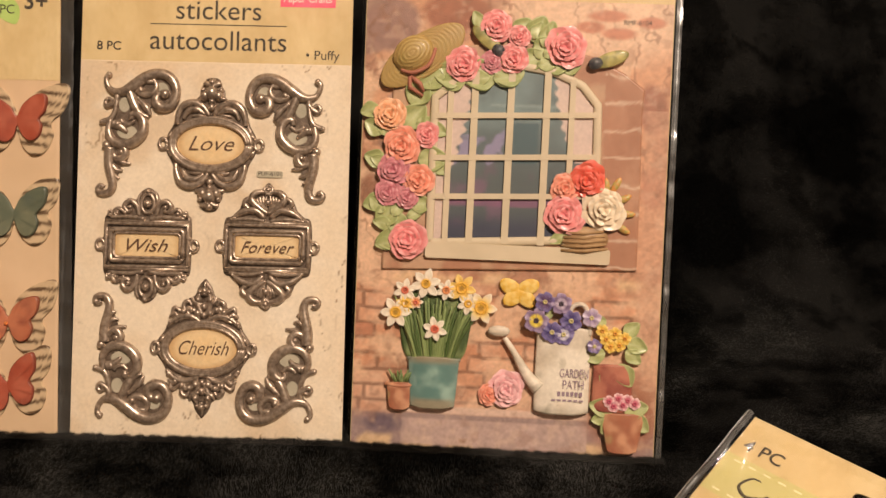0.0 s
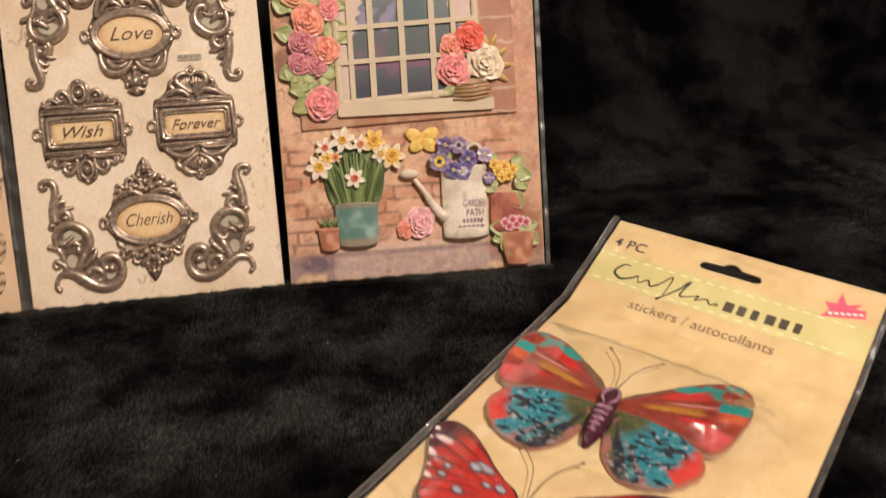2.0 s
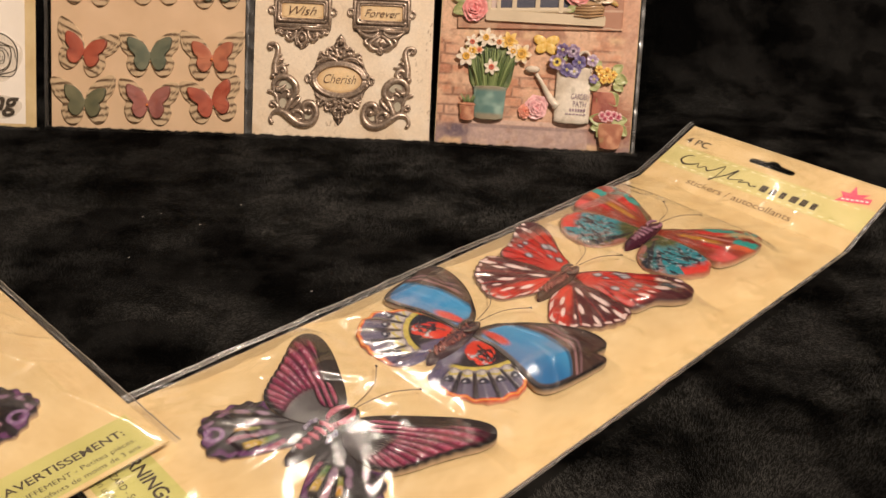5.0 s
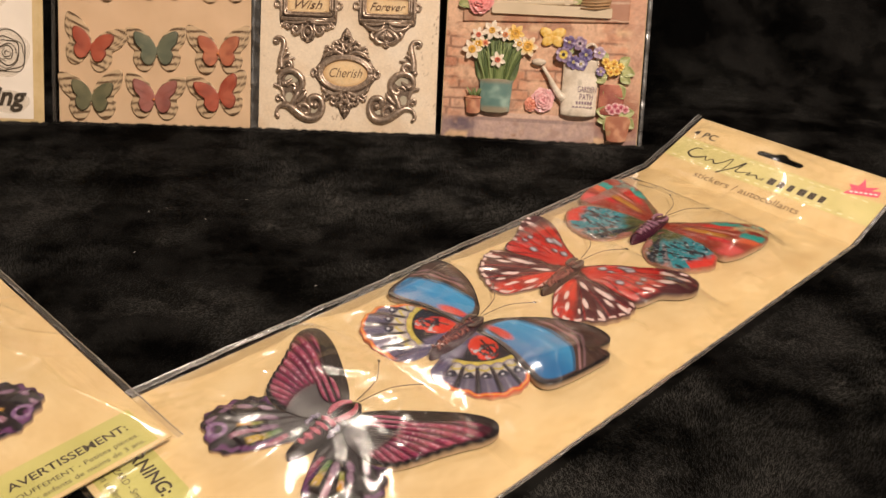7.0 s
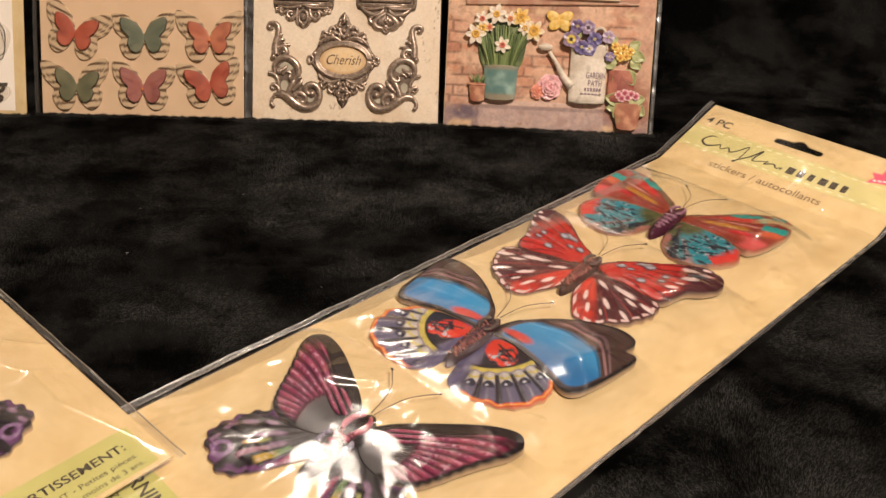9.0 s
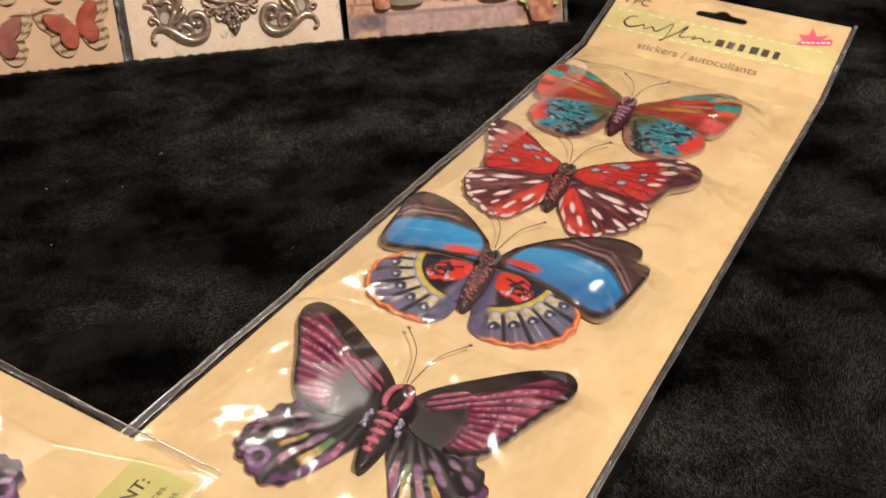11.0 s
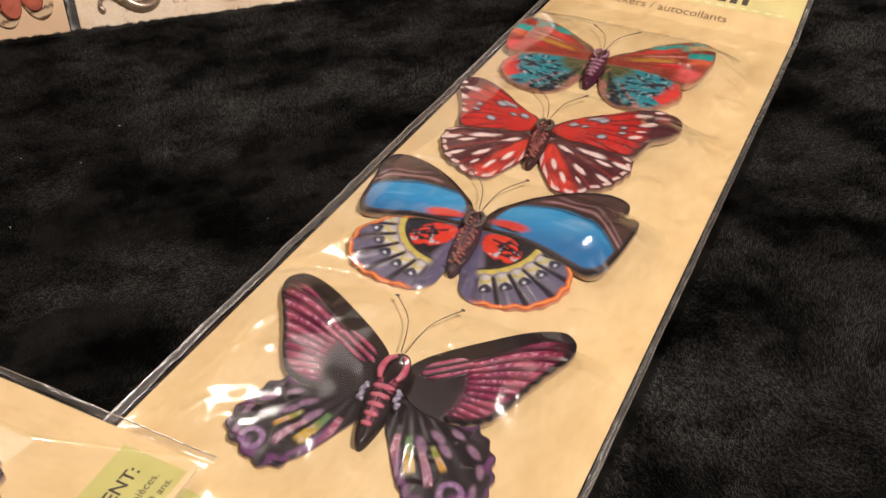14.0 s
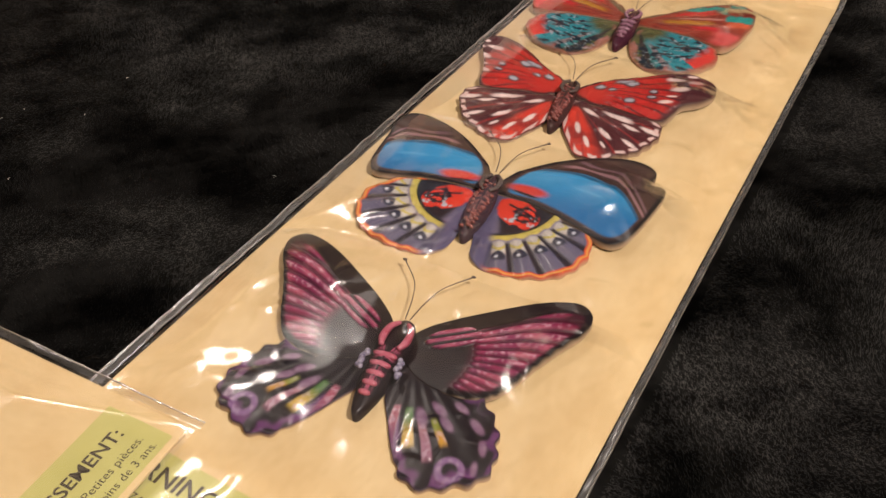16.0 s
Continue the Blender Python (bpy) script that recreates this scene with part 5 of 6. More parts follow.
def label_frame(card, x, y, shape, style, word, width, tall, low_style=None):
    pieces = crest(style, 1) + crest(low_style or style, -1)
    if shape == "oval":
        for rx, ry, z, r in ((15.2, 9.4, 0.9, 1.15), (13.6, 7.9, 1.2, 0.8), (14.4, 8.6, 0.7, 1.3)):
            p = [(rx * math.cos(a), ry * math.sin(a), z) for a in np.linspace(0, 2 * np.pi, 49)]
            pieces.append(tube_data(p, (r, r), 8))
    else:
        for rx, ry, z, r in ((15.4, 8.0, 0.9, 0.75), (13.6, 5.9, 1.1, 0.9), (12.4, 4.6, 0.9, 0.55)):
            c = 1.0 if rx < 15 else 0.3
            p = [(rx, -ry + c, z), (rx, ry - c, z), (rx - c, ry, z), (-rx + c, ry, z), (-rx, ry - c, z), (-rx, -ry + c, z), (-rx + c, -ry, z), (rx - c, -ry, z), (rx, -ry + c, z)]
            q = []
            for a, b in zip(p[:-1], p[1:]):
                q += [tuple(np.array(a) + (np.array(b) - np.array(a)) * k / 4) for k in range(4)]
            pieces.append(tube_data(q + [p[-1]], (r, r), 8))
        for s in (1, -1):
            pieces.append(tube_data([(-15.6, 8.9 * s, 0.7), (0, 8.9 * s, 0.8), (15.6, 8.9 * s, 0.7)], (0.8, 0.8), 8))
    for s in (1, -1):
        lug = 18.2 if shape == "oval" else 17.6
        p = [(lug * s + 1.5 * math.cos(a), 1.9 * math.sin(a), 0.6) for a in np.linspace(0, 2 * np.pi, 17)]
        pieces.append(tube_data(p, (0.75, 0.75), 8))
        pieces.append(tube_data([(14.8 * s, 4.2, 0.6), (16.8 * s, 1.8, 0.6)], (0.9, 0.5), 8))
        pieces.append(tube_data([(14.8 * s, -4.2, 0.6), (16.8 * s, -1.8, 0.6)], (0.9, 0.5), 8))
    fr = part("label_frame", joined("label_frame", pieces, M_PEWTER), card, "embossed pewter %s frame sticker with a tan word plate" % shape, at(x, y, 0.65) @ Matrix.Diagonal((0.94, 0.99, 1, 1) if shape == "oval" else (0.95, 0.95, 1, 1)))
    sheet = spline(backing_shape(style, 1) + backing_shape(low_style or style, -1), 5)
    part("metal_sheet", dome(sheet, 12, 0.35, 0.15, 6.0, centre=(0, 0), mat=M_PATINA, name="metal_sheet"), fr)
    if shape == "oval":
        o = [(13.6 * math.cos(a), 7.9 * math.sin(a)) for a in np.linspace(0, 2 * np.pi, 48, endpoint=False)]
    else:
        o = [(12.6, -4.0), (12.6, 4.0), (11.8, 4.8), (-11.8, 4.8), (-12.6, 4.0), (-12.6, -4.0), (-11.8, -4.8), (11.8, -4.8)]
        o = spline(o, 4)

    def tan(px, py, r):
        c = blend(flat(px, (0.74, 0.52, 0.26)), (0.80, 0.64, 0.40), fnoise(px, py, 7, 3))
        rim = r if shape == "oval" else ((np.abs(px) / 12.8) ** 6 + (np.abs(py) / 5.0) ** 4) ** 0.25
        return blend(c, (0.50, 0.29, 0.12), 0.7 * step(0.66, 1.0, rim))

    pl = part("word_plate", dome(dense(o, 0.5), 26, 0.65, 0.5 if shape == "oval" else 0.0, 2.0, paint=tan, mat=M_STICKER, name="word_plate"), fr, "tan word plate")
    lettering("lettering", word, pl, 0.3, -2.2, width, M_SEPIA, 1.25, height=tall, shear=0.42, centre=True, bold=-0.004)
    return fr


M_SEPIA = mottled("sepia_ink", (0.07, 0.035, 0.02), (0.12, 0.06, 0.035), 300.0, 0.6)
label_frame(B, 47.7, 103.6, "oval", "rose", "Love", 17.5, 5.2)
label_frame(B, 25.9, 67.2, "square", "cameo", "Wish", 15.5, 4.6)
label_frame(B, 68.7, 67.6, "square", "shell", "Forever", 20.0, 4.2)
label_frame(B, 47.0, 31.0, "oval", "lace", "Cherish", 19.0, 5.0)
part("code_tag", box(64.2, 92.4, 73.6, 94.7, 0.5, M_RECESS, 0.62, "code_tag", 0.7), B)
lettering("lettering", "PUF-6101", B, 64.8, 93.0, 8.2, M_INK, 1.16)
bag(B, -0.8, 97.8, 180, 0.6, 1.6, 5, 3.6)


# -- card of the cottage window --
def cottage_wall(x, y):
    """Watercolour print: broken plaster over brick above, brick courses and a stone bench below."""
    n1, n2, n3 = fnoise(x, y, 26, 3), fnoise(x, y, 8, 8), fnoise(x, y, 2.6, 15)
    c = blend(flat(x, (0.68, 0.43, 0.28)), (0.80, 0.61, 0.44), step(0.44, 0.52, n1 + 0.10 * n3))
    c = blend(c, (0.36, 0.17, 0.11), 0.7 * step(0.55, 0.60, fnoise(x, y, 15, 23, 5)))
    c = blend(c, (0.36, 0.26, 0.23), 0.85 * step(0.55, 0.58, fnoise(x + 40, y, 19, 37, 5)) * (y > 90) * (x < 40))
    c = spot(c, x, y, 82, 152, 34, 15, 0, (0.82, 0.66, 0.50), 0.3 + 0.3 * n2)
    c = spot(c, x, y, 9, 147, 10.5, 9, 20, (0.36, 0.25, 0.22), 0.12 + 0.1 * n3)
    c = spot(c, x, y, 32, 152, 12, 7, 0, (0.40, 0.19, 0.12), 0.2)
    c = spot(c, x, y, 101, 120, 5, 9, 10, (0.40, 0.21, 0.15), 0.2)
    c = spot(c, x, y, 4, 88, 4, 7, 0, (0.36, 0.20, 0.13), 0.25)
    c = spot(c, x, y, 102, 92, 4, 6, 0, (0.46, 0.20, 0.13), 0.35)
    crackle = np.abs(fnoise(x, y, 10, 43, 4) - 0.5)
    c = blend(c, (0.30, 0.17, 0.11), 0.6 * (1 - step(0.008, 0.03, crackle)))
    # courses
    row = np.floor((y + 1.5 * n2) / 5.4)
    fy = (y + 1.5 * n2) / 5.4 - row
    fx = (x + 1.2 * n3 + 9.5 * (row % 2) + 3 * np.sin(row * 2.3)) / 16.0
    col = np.floor(fx)
    fx = fx - col
    joint = np.maximum(1 - step(0.06, 0.16, np.minimum(fy, 1 - fy)), 1 - step(0.02, 0.06, np.minimum(fx, 1 - fx)))
    tint = vnoise(col * 3.7 + 0.5, row * 2.9 + 0.5, 1.0, 77)
    brick = blend(flat(x, (0.60, 0.31, 0.18)), (0.76, 0.50, 0.34), tint)
    brick = blend(brick, (0.46, 0.20, 0.12), 0.8 * step(0.78, 0.9, tint))
    brick = blend(brick, (0.76, 0.58, 0.44), 0.6 * step(0.45, 0.7, n2))
    brick = blend(brick, (0.20, 0.11, 0.07), 0.75 * joint * step(0.25, 0.55, n2 + 0.2))
    brick = blend(brick, (0.78, 0.59, 0.42), 0.85 * step(0.46, 0.56, 0.0016 * x - 0.05 + fnoise(x * 0.7, y * 1.6, 13, 83, 5)))
    brick = blend(brick, (0.30, 0.16, 0.10), 0.6 * step(0.60, 0.66, fnoise(x, y, 9, 91, 5)))
    low = 1 - step(56, 63, y + 5 * n2)
    c = blend(c, brick, low)
    c = blend(c, (0.56, 0.44, 0.40), 0.30 * (1 - step(10, 30, y + 8 * n1)))
    c = blend(c, (0.78, 0.62, 0.40), (1 - step(0.0, 3.5, np.abs(y - 58.5 - 2 * n1))) * step(0.3, 0.6, n2))
    right = step(98, 102, x + 3 * n2) * (y > 20) * (y < 120)
    c = blend(c, (0.66, 0.45, 0.33), 0.6 * right)
    # bare bricks in the plaster near the upper edge
    for bx, by, w in ((84, 152, 7), (99, 150, 5), (88, 146, 6), (78, 148, 5)):
        c = spot(c, x, y, bx, by, w, 2.0, 0, (0.60, 0.30, 0.20), 0.3)
    # bench and ground
    ground = 1 - step(3.0, 9.0, y + 3 * n2)
    c = blend(c, (0.38, 0.31, 0.32), (1 - step(8, 13.5, y + 2 * n2)) * step(0.3, 0.5, n1 + 0.2))
    c = blend(c, (0.72, 0.58, 0.38), ground * step(0.36, 0.5, n2) * (1 - step(2, 5, y)))
    bench = (x > 17.8) & (x < 83.3)
    c = blend(c, (0.58, 0.49, 0.47), 0.85 * bench * step(-0.5, 0.5, y) * (1 - step(10.8, 11.4, y)))
    c = blend(c, (0.30, 0.25, 0.26), 0.7 * bench * step(9.0, 9.6, y) * (1 - step(10.9, 11.5, y)))
    c = blend(c, (0.76, 0.64, 0.56), bench * step(11.0, 11.6, y) * (1 - step(13.4, 14.4, y + 0.4 * n3)))
    c = blend(c, (0.36, 0.22, 0.12), 0.7 * step(0.66, 0.72, n2) * (1 - step(1.5, 3.5, y)))
    c = spot(c, x, y, 96, 14, 13, 13, 0, (0.40, 0.20, 0.13), 0.4)
    c = spot(c, x, y, 11, 7, 7, 3.5, 0, (0.17, 0.14, 0.19), 0.5)
    c = c * (0.84 + 0.28 * fnoise(x, y, 2.4, 101, 3))[:, None] * (0.90 + 0.2 * vnoise(x, y, 0.8, 103))[:, None]
    c = blend(c, (0.30, 0.17, 0.11), 0.30 * step(0.58, 0.72, fnoise(x, y, 4, 97, 5)))
    return np.clip(blend(c, (0.84, 0.70, 0.55), 0.22 * step(0.55, 0.75, n3)) * (0.92, 0.785, 0.725), 0, 0.9)


C = thing("sticker_card", C_FRAME, "printed card of a cottage window with raised garden stickers", "sticker card", "standing sticker cards")
part("backing_card", box(0, -2, 106.6, 182, 0.6, M_KRAFT, 0, "backing_card"), C)
part("wall_print", inked_sheet("wall_print", 0.2, 106.4, -1.8, 156.6, 0.64, cottage_wall, M_INKED), C, "watercolour print of plaster and brick")
lettering("lettering", "8 PC", C, 6.0, 158.6, 9.5, M_INK, 0.64)
lettering("lettering", "autocollants", C, 27, 158.6, 49, M_INK, 0.64)
lettering("lettering", "RMF-6104", C, 89.5, 149.2, 9.5, M_INK, 0.70)


def surround_ink(x, y, r):
    n = fnoise(x, y, 5, 6)
    k = y / 9.5 + 0.3 * n
    c = blend(flat(x, (0.36, 0.165, 0.095)), (0.48, 0.255, 0.16), n)
    c = blend(c, (0.56, 0.33, 0.21), 0.5 * step(0.55, 0.8, fnoise(x, y, 12, 9)))
    gap = np.minimum(k - np.floor(k), np.ceil(k) - k)
    c = blend(c, (0.70, 0.53, 0.40), 0.7 * (1 - step(0.02, 0.07, gap)) * (x > 84))
    return blend(c, (0.58, 0.40, 0.26), 0.6 * (x < 84) * step(0.4, 0.6, fnoise(x, y, 9, 14)))


SUR = [(9, 61.5), (97.5, 64.5), (97.5, 90), (97, 118), (97.5, 127), (91, 132), (80, 137.5), (66, 141), (50, 142), (34, 140), (20, 136), (11, 130), (9.5, 110), (9, 85)]
surround = part("surround", dome(dense(SUR, 0.8), 50, 0.9, 0.0, centre=(52, 100), paint=surround_ink, name="surround"), C, "raised brick window surround sticker", at(0, 0, 0.64))


def panes_ink(x, y, r):
    n = fnoise(x, y, 9, 4)
    c = blend(flat(x, (0.095, 0.115, 0.12)), (0.20, 0.27, 0.28), step(90, 125, y) * n * 1.4)
    c = blend(c, (0.20, 0.12, 0.18), 0.8 * step(0.45, 0.65, fnoise(x, y, 7, 19)) * (1 - step(92, 108, y)))
    c = blend(c, (0.05, 0.055, 0.09), 1 - step(76, 86, y))
    c = blend(c, (0.26, 0.10, 0.20), 0.7 * (1 - step(0.8, 2.0, np.abs(y - 86 - 0.5 * n))))
    c = blend(c, (0.30, 0.27, 0.42), 0.9 * step(0.58, 0.7, fnoise(x, y, 6, 33)) * (x < 52) * (y > 95) * (y < 112))
    c = blend(c, (0.07, 0.12, 0.14), (np.abs(x - 57) < 4.5) * (y > 100) * (y < 114) * 0.8)
    c = blend(c, (0.30, 0.37, 0.36), 0.6 * (1 - step(0.2, 0.7, np.abs(y - 120))) * (x > 45))
    lace = (0.66, 0.52, 0.46)
    left = 38.5 - 0.0065 * (131 - y) ** 2 + 0.8 * np.sin(y * 1.6)
    c = blend(c, lace, (1 - step(-0.4, 0.4, x - left)) * (y > 96))
    c = blend(c, lace, (1 - step(-0.4, 0.4, x - (31.5 - 0.02 * (y - 84) ** 2))) * (y < 97))
    c = blend(c, lace, step(-0.4, 0.4, x - (67 + 0.010 * (130 - y) ** 2 + 0.6 * np.sin(y * 1.6))) * (y > 101))
    return blend(c, (0.55, 0.42, 0.40), 0.35 * step(0.5, 0.8, n) * (c[:, 0] > 0.5))


ARCH = [(24.5, 70), (82.5, 73.5), (81.5, 121), (76, 128), (66, 132.5), (54, 134.3), (42, 132.5), (32, 128), (25, 122)]
win = part("window", dome(dense(ARCH, 0.8), 60, 0.25, 0.0, centre=(53, 100), paint=panes_ink, name="window"), C, "raised cream window frame sticker over dark panes", at(0, 0, 1.54))
M_FRAME = mottled("cream_frame_print", (0.56, 0.47, 0.33), (0.64, 0.54, 0.39), 80.0, 0.5)


def bar(x0, y0, x1, y1, w):
    d = np.array([x1 - x0, y1 - y0], float)
    n = np.array([-d[1], d[0]]) / np.hypot(*d) * w / 2
    return plate([(x0 + n[0], y0 + n[1]), (x1 + n[0], y1 + n[1]), (x1 - n[0], y1 - n[1]), (x0 - n[0], y0 - n[1])], 1.0, M_FRAME, 0.2, "glazing_bar")


for x0, x1, top in ((30.6, 30.9, 127.5), (39.0, 39.3, 131.6), (51.4, 51.8, 134.0), (63.9, 64.2, 133.0), (72.6, 72.9, 129.6)):
    part("glazing_bar", bar(x0, 72, x1, top, 2.0 if x0 in (30.6, 72.6) else 2.4), win)
for y0, y1 in ((87.6, 89.6), (101.0, 103.2), (115.6, 117.6)):
    part("glazing_bar", bar(25.5, y0, 81.8, y1, 1.9), win, "", at(0, 0, 0.06))
edge_line = dense([(25.2, 71.4), (82.6, 74.6), (81.6, 121), (76, 127.6), (66, 132), (54, 133.8), (42, 132), (32, 127.6), (25.4, 122)], 1.5)
rim = [tube_data(np.column_stack([np.vstack([edge_line, edge_line[:1]]), np.full(len(edge_line) + 1, 0.6)]), (1.5, 1.5), 8, 0.4)]
part("frame", joined("frame", rim, M_FRAME), win)
part("sill", box(24, 66.2, 88, 71.6, 1.3, M_FRAME, 0.2, "sill", 1.0), win, "pale greenish window sill")

LEAF_A, LEAF_B = (0.24, 0.30, 0.09), (0.56, 0.58, 0.28)


def rose(card, x, y, z, radius, colours, seed):
    """Petals in rings round a rolled heart, on a round pad; each petal deepens towards its foot."""
    r = np.random.RandomState(seed)
    deep, mid, pale = (np.array(c) for c in colours)
    pad = [(0.62 * radius * math.cos(a), 0.62 * radius * math.sin(a)) for a in np.linspace(0, 2 * np.pi, 24, endpoint=False)]
    ob = part("rose", dome(pad, 4, 0.2, 0.35 * radius, 2.0, paint=lambda px, py, q: flat(px, deep), name="rose"), card, "", at(x, y, z))
    for ring, (count, start, reach, wide, z0, z1) in enumerate(((6, 0.2, 1.0, 0.66, 0.1, 0.75), (5, 0.12, 0.74, 0.54, 0.7, 1.3), (4, 0.05, 0.48, 0.42, 1.0, 1.75), (3, 0.0, 0.27, 0.28, 1.4, 2.1))):
        turn = r.rand() * 6.28
        for q in range(count):
            a = turn + 2 * np.pi * (q + 0.3 * r.rand()) / count
            jig, tone = 0.86 + 0.26 * r.rand(), 0.9 + 0.18 * r.rand()
            verts, ink = [], []
            ca, sa = math.cos(a), math.sin(a)
            for i in range(6):
                s = i / 5
                for j in range(7):
                    b = j / 3 - 1
                    w = wide * math.sin(np.pi * (0.14 + 0.62 * s)) * b
                    d = start + (reach * jig - start) * s * (1 - 0.16 * b * b + 0.05 * math.sin(4 * b + q))
                    zz = z0 + (z1 - z0) * s ** 1.2 * (0.7 + 0.3 * b * b) - 1.2 * max(0, s - 0.75) + 0.12 * math.sin(5 * b + ring)
                    verts.append((radius * (d * ca - w * sa), radius * (d * sa + w * ca), max(0.05, zz) * radius * 0.26))
                    f = min(1.0, (0.30 + 0.70 * s) * (0.8 + 0.25 * abs(b)))
                    base = deep + (mid - deep) * min(1, f * 1.6) if f < 0.62 else mid + (pale - mid) * (f - 0.62) / 0.38
                    ink.append(base * tone)
            faces = [(i * 7 + j, i * 7 + j + 1, (i + 1) * 7 + j + 1, (i + 1) * 7 + j) for i in range(5) for j in range(6)]
            part("petal", mesh_of("petal", verts, faces, M_STICKER, np.array(ink)), ob)
    return ob


def leaf(card, x, y, turn, size, z=2.0, wide=0.36, name="leaf"):
    o = spline([(0, 0), (0.3, wide * 0.85), (0.62, wide * 0.8), (1, 0), (0.62, -wide * 0.8), (0.3, -wide * 0.85)], 5) * size

    def ink(px, py, r):
        c = blend(flat(px, LEAF_A), LEAF_B, fnoise(px, py, size * 0.4, 5))
        vein = np.abs(np.sin((px - np.abs(py)) * 3.2 / size * 2))
        c = blend(c, (0.50, 0.54, 0.30), 0.5 * (1 - step(0.02 * size, 0.06 * size, np.abs(py))))
        return blend(c, (0.50, 0.55, 0.32), 0.25 * (1 - step(0.05, 0.3, vein)))

    return part(name, dome(o, 8, 0.3, 0.1, paint=ink, name=name, rise=lambda px, py: 0.22 * np.abs(py) + 0.25 * np.sin(px * 6.0 / size + np.abs(py))), card, "", at(x, y, z, turn))


PINK = ((0.62, 0.10, 0.12), (0.80, 0.24, 0.24), (0.86, 0.42, 0.40))
CORAL = ((0.66, 0.12, 0.07), (0.82, 0.27, 0.17), (0.88, 0.44, 0.32))
PEACH = ((0.66, 0.20, 0.07), (0.84, 0.40, 0.20), (0.90, 0.56, 0.36))
MAUVE = ((0.40, 0.08, 0.12), (0.60, 0.20, 0.24), (0.70, 0.32, 0.34))
SCARLET = ((0.50, 0.04, 0.03), (0.74, 0.10, 0.06), (0.82, 0.18, 0.11))
IVORY = ((0.66, 0.42, 0.24), (0.82, 0.66, 0.46), (0.88, 0.78, 0.62))
SOFT = ((0.66, 0.22, 0.26), (0.82, 0.42, 0.44), (0.88, 0.58, 0.58))
for turn_x, (x, y, turn, size) in enumerate(((24, 122, 60, 8), (19, 112, 20, 7), (23, 112, -20, 8), (24, 98, 30, 8), (25, 99, -30, 7), (9, 108, 120, 6), (10, 98, 160, 7), (9, 81, 130, 8), (12, 80, 60, 7), (17, 80, 20, 6),
                                           (12, 77, 170, 7), (13, 71, 190, 7), (36, 129, 200, 10), (32, 130, 150, 7), (44, 129.5, 190, 9), (45, 129, 5, 10), (58, 143, 60, 7), (62, 140, 70, 10), (60, 134, 10, 8), (62, 137, 30, 8), (41, 146, 120, 7), (72, 76, 210, 6), (75, 75, 170, 6))):
    leaf(C, x, y, turn, size, 1.7 + 0.03 * turn_x)
for k, (x, y, turn, size) in enumerate(((15, 111, 50, 11), (17, 119, 60, 11), (20, 100, 5, 11), (9, 99, 165, 8), (8, 109, 150, 8), (13, 84, 230, 10), (13, 82, 280, 9), (18, 84, 10, 8), (15, 73, 195, 9), (9, 86, 200, 8),
                                        (47, 131, 190, 13), (36, 129.5, 175, 12), (58, 142, 65, 10), (52, 144, 50, 8), (55, 134.5, 25, 9), (59, 137, 40, 10), (62, 135, 5, 11), (56, 132, 190, 12), (6, 118, 200, 7), (28, 131, 215, 10), (68, 133, 20, 8))):
    leaf(C, x, y, turn, size, 1.5 + 0.02 * k, 0.46)
for k, (x, y, rad, cols) in enumerate(((10.2, 115.4, 6.2, PEACH), (14.4, 104.5, 6.7, CORAL), (23.0, 108.7, 4.4, PINK), (11.8, 96.4, 6.0, MAUVE), (20.6, 92.8, 5.6, CORAL), (10.2, 88.4, 4.8, MAUVE), (16.9, 86.7, 4.4, MAUVE),
                                      (17.6, 72.2, 6.9, PINK), (35.0, 133.6, 6.3, PINK), (45.8, 147.2, 5.7, PINK), (53.7, 143.6, 4.0, PINK), (52.1, 136.0, 5.6, PINK), (44.6, 134.6, 3.8, MAUVE), (69.6, 140.4, 7.2, PINK),
                                      (79.2, 95.0, 6.6, SCARLET), (71.6, 83.2, 7.2, PINK), (85.2, 85.4, 7.6, IVORY), (71.4, 92.2, 5.0, CORAL), (54.4, 21.3, 6.4, SOFT), (48.4, 19.0, 4.0, CORAL))):
    rose(C, x, y, 2.6 if k < 18 else 1.6, rad, cols, 100 + k)


def straw(x, y, r):
    d = np.hypot(x, y * 1.1)
    c = blend(flat(x, (0.34, 0.23, 0.06)), (0.52, 0.38, 0.13), 0.5 + 0.5 * np.sin(d * 4.2))
    return blend(c, (0.42, 0.24, 0.10), 0.5 * fnoise(x, y, 4, 2))


ripple = lambda px, py: 0.16 * np.sin(np.hypot(px, py * 1.6) * 4.2)
brim = [(17.0 * math.cos(t) * (1 + 0.05 * math.sin(2 * t)), 7.2 * math.sin(t)) for t in np.linspace(0, 2 * np.pi, 56, endpoint=False)]
hat = part("hat", dome(brim, 24, 0.5, 0.9, paint=straw, rise=ripple, name="hat"), C, "golden straw sun hat sticker", at(20.5, 136.2, 2.2, 34))
crown = [(7.4 * math.cos(t), 6.0 * math.sin(t)) for t in np.linspace(0, 2 * np.pi, 44, endpoint=False)]
part("crown", dome(crown, 18, 0.8, 3.0, 2.4, paint=straw, rise=ripple, name="crown"), hat, "", at(-2.5, 2.0, 0.8))
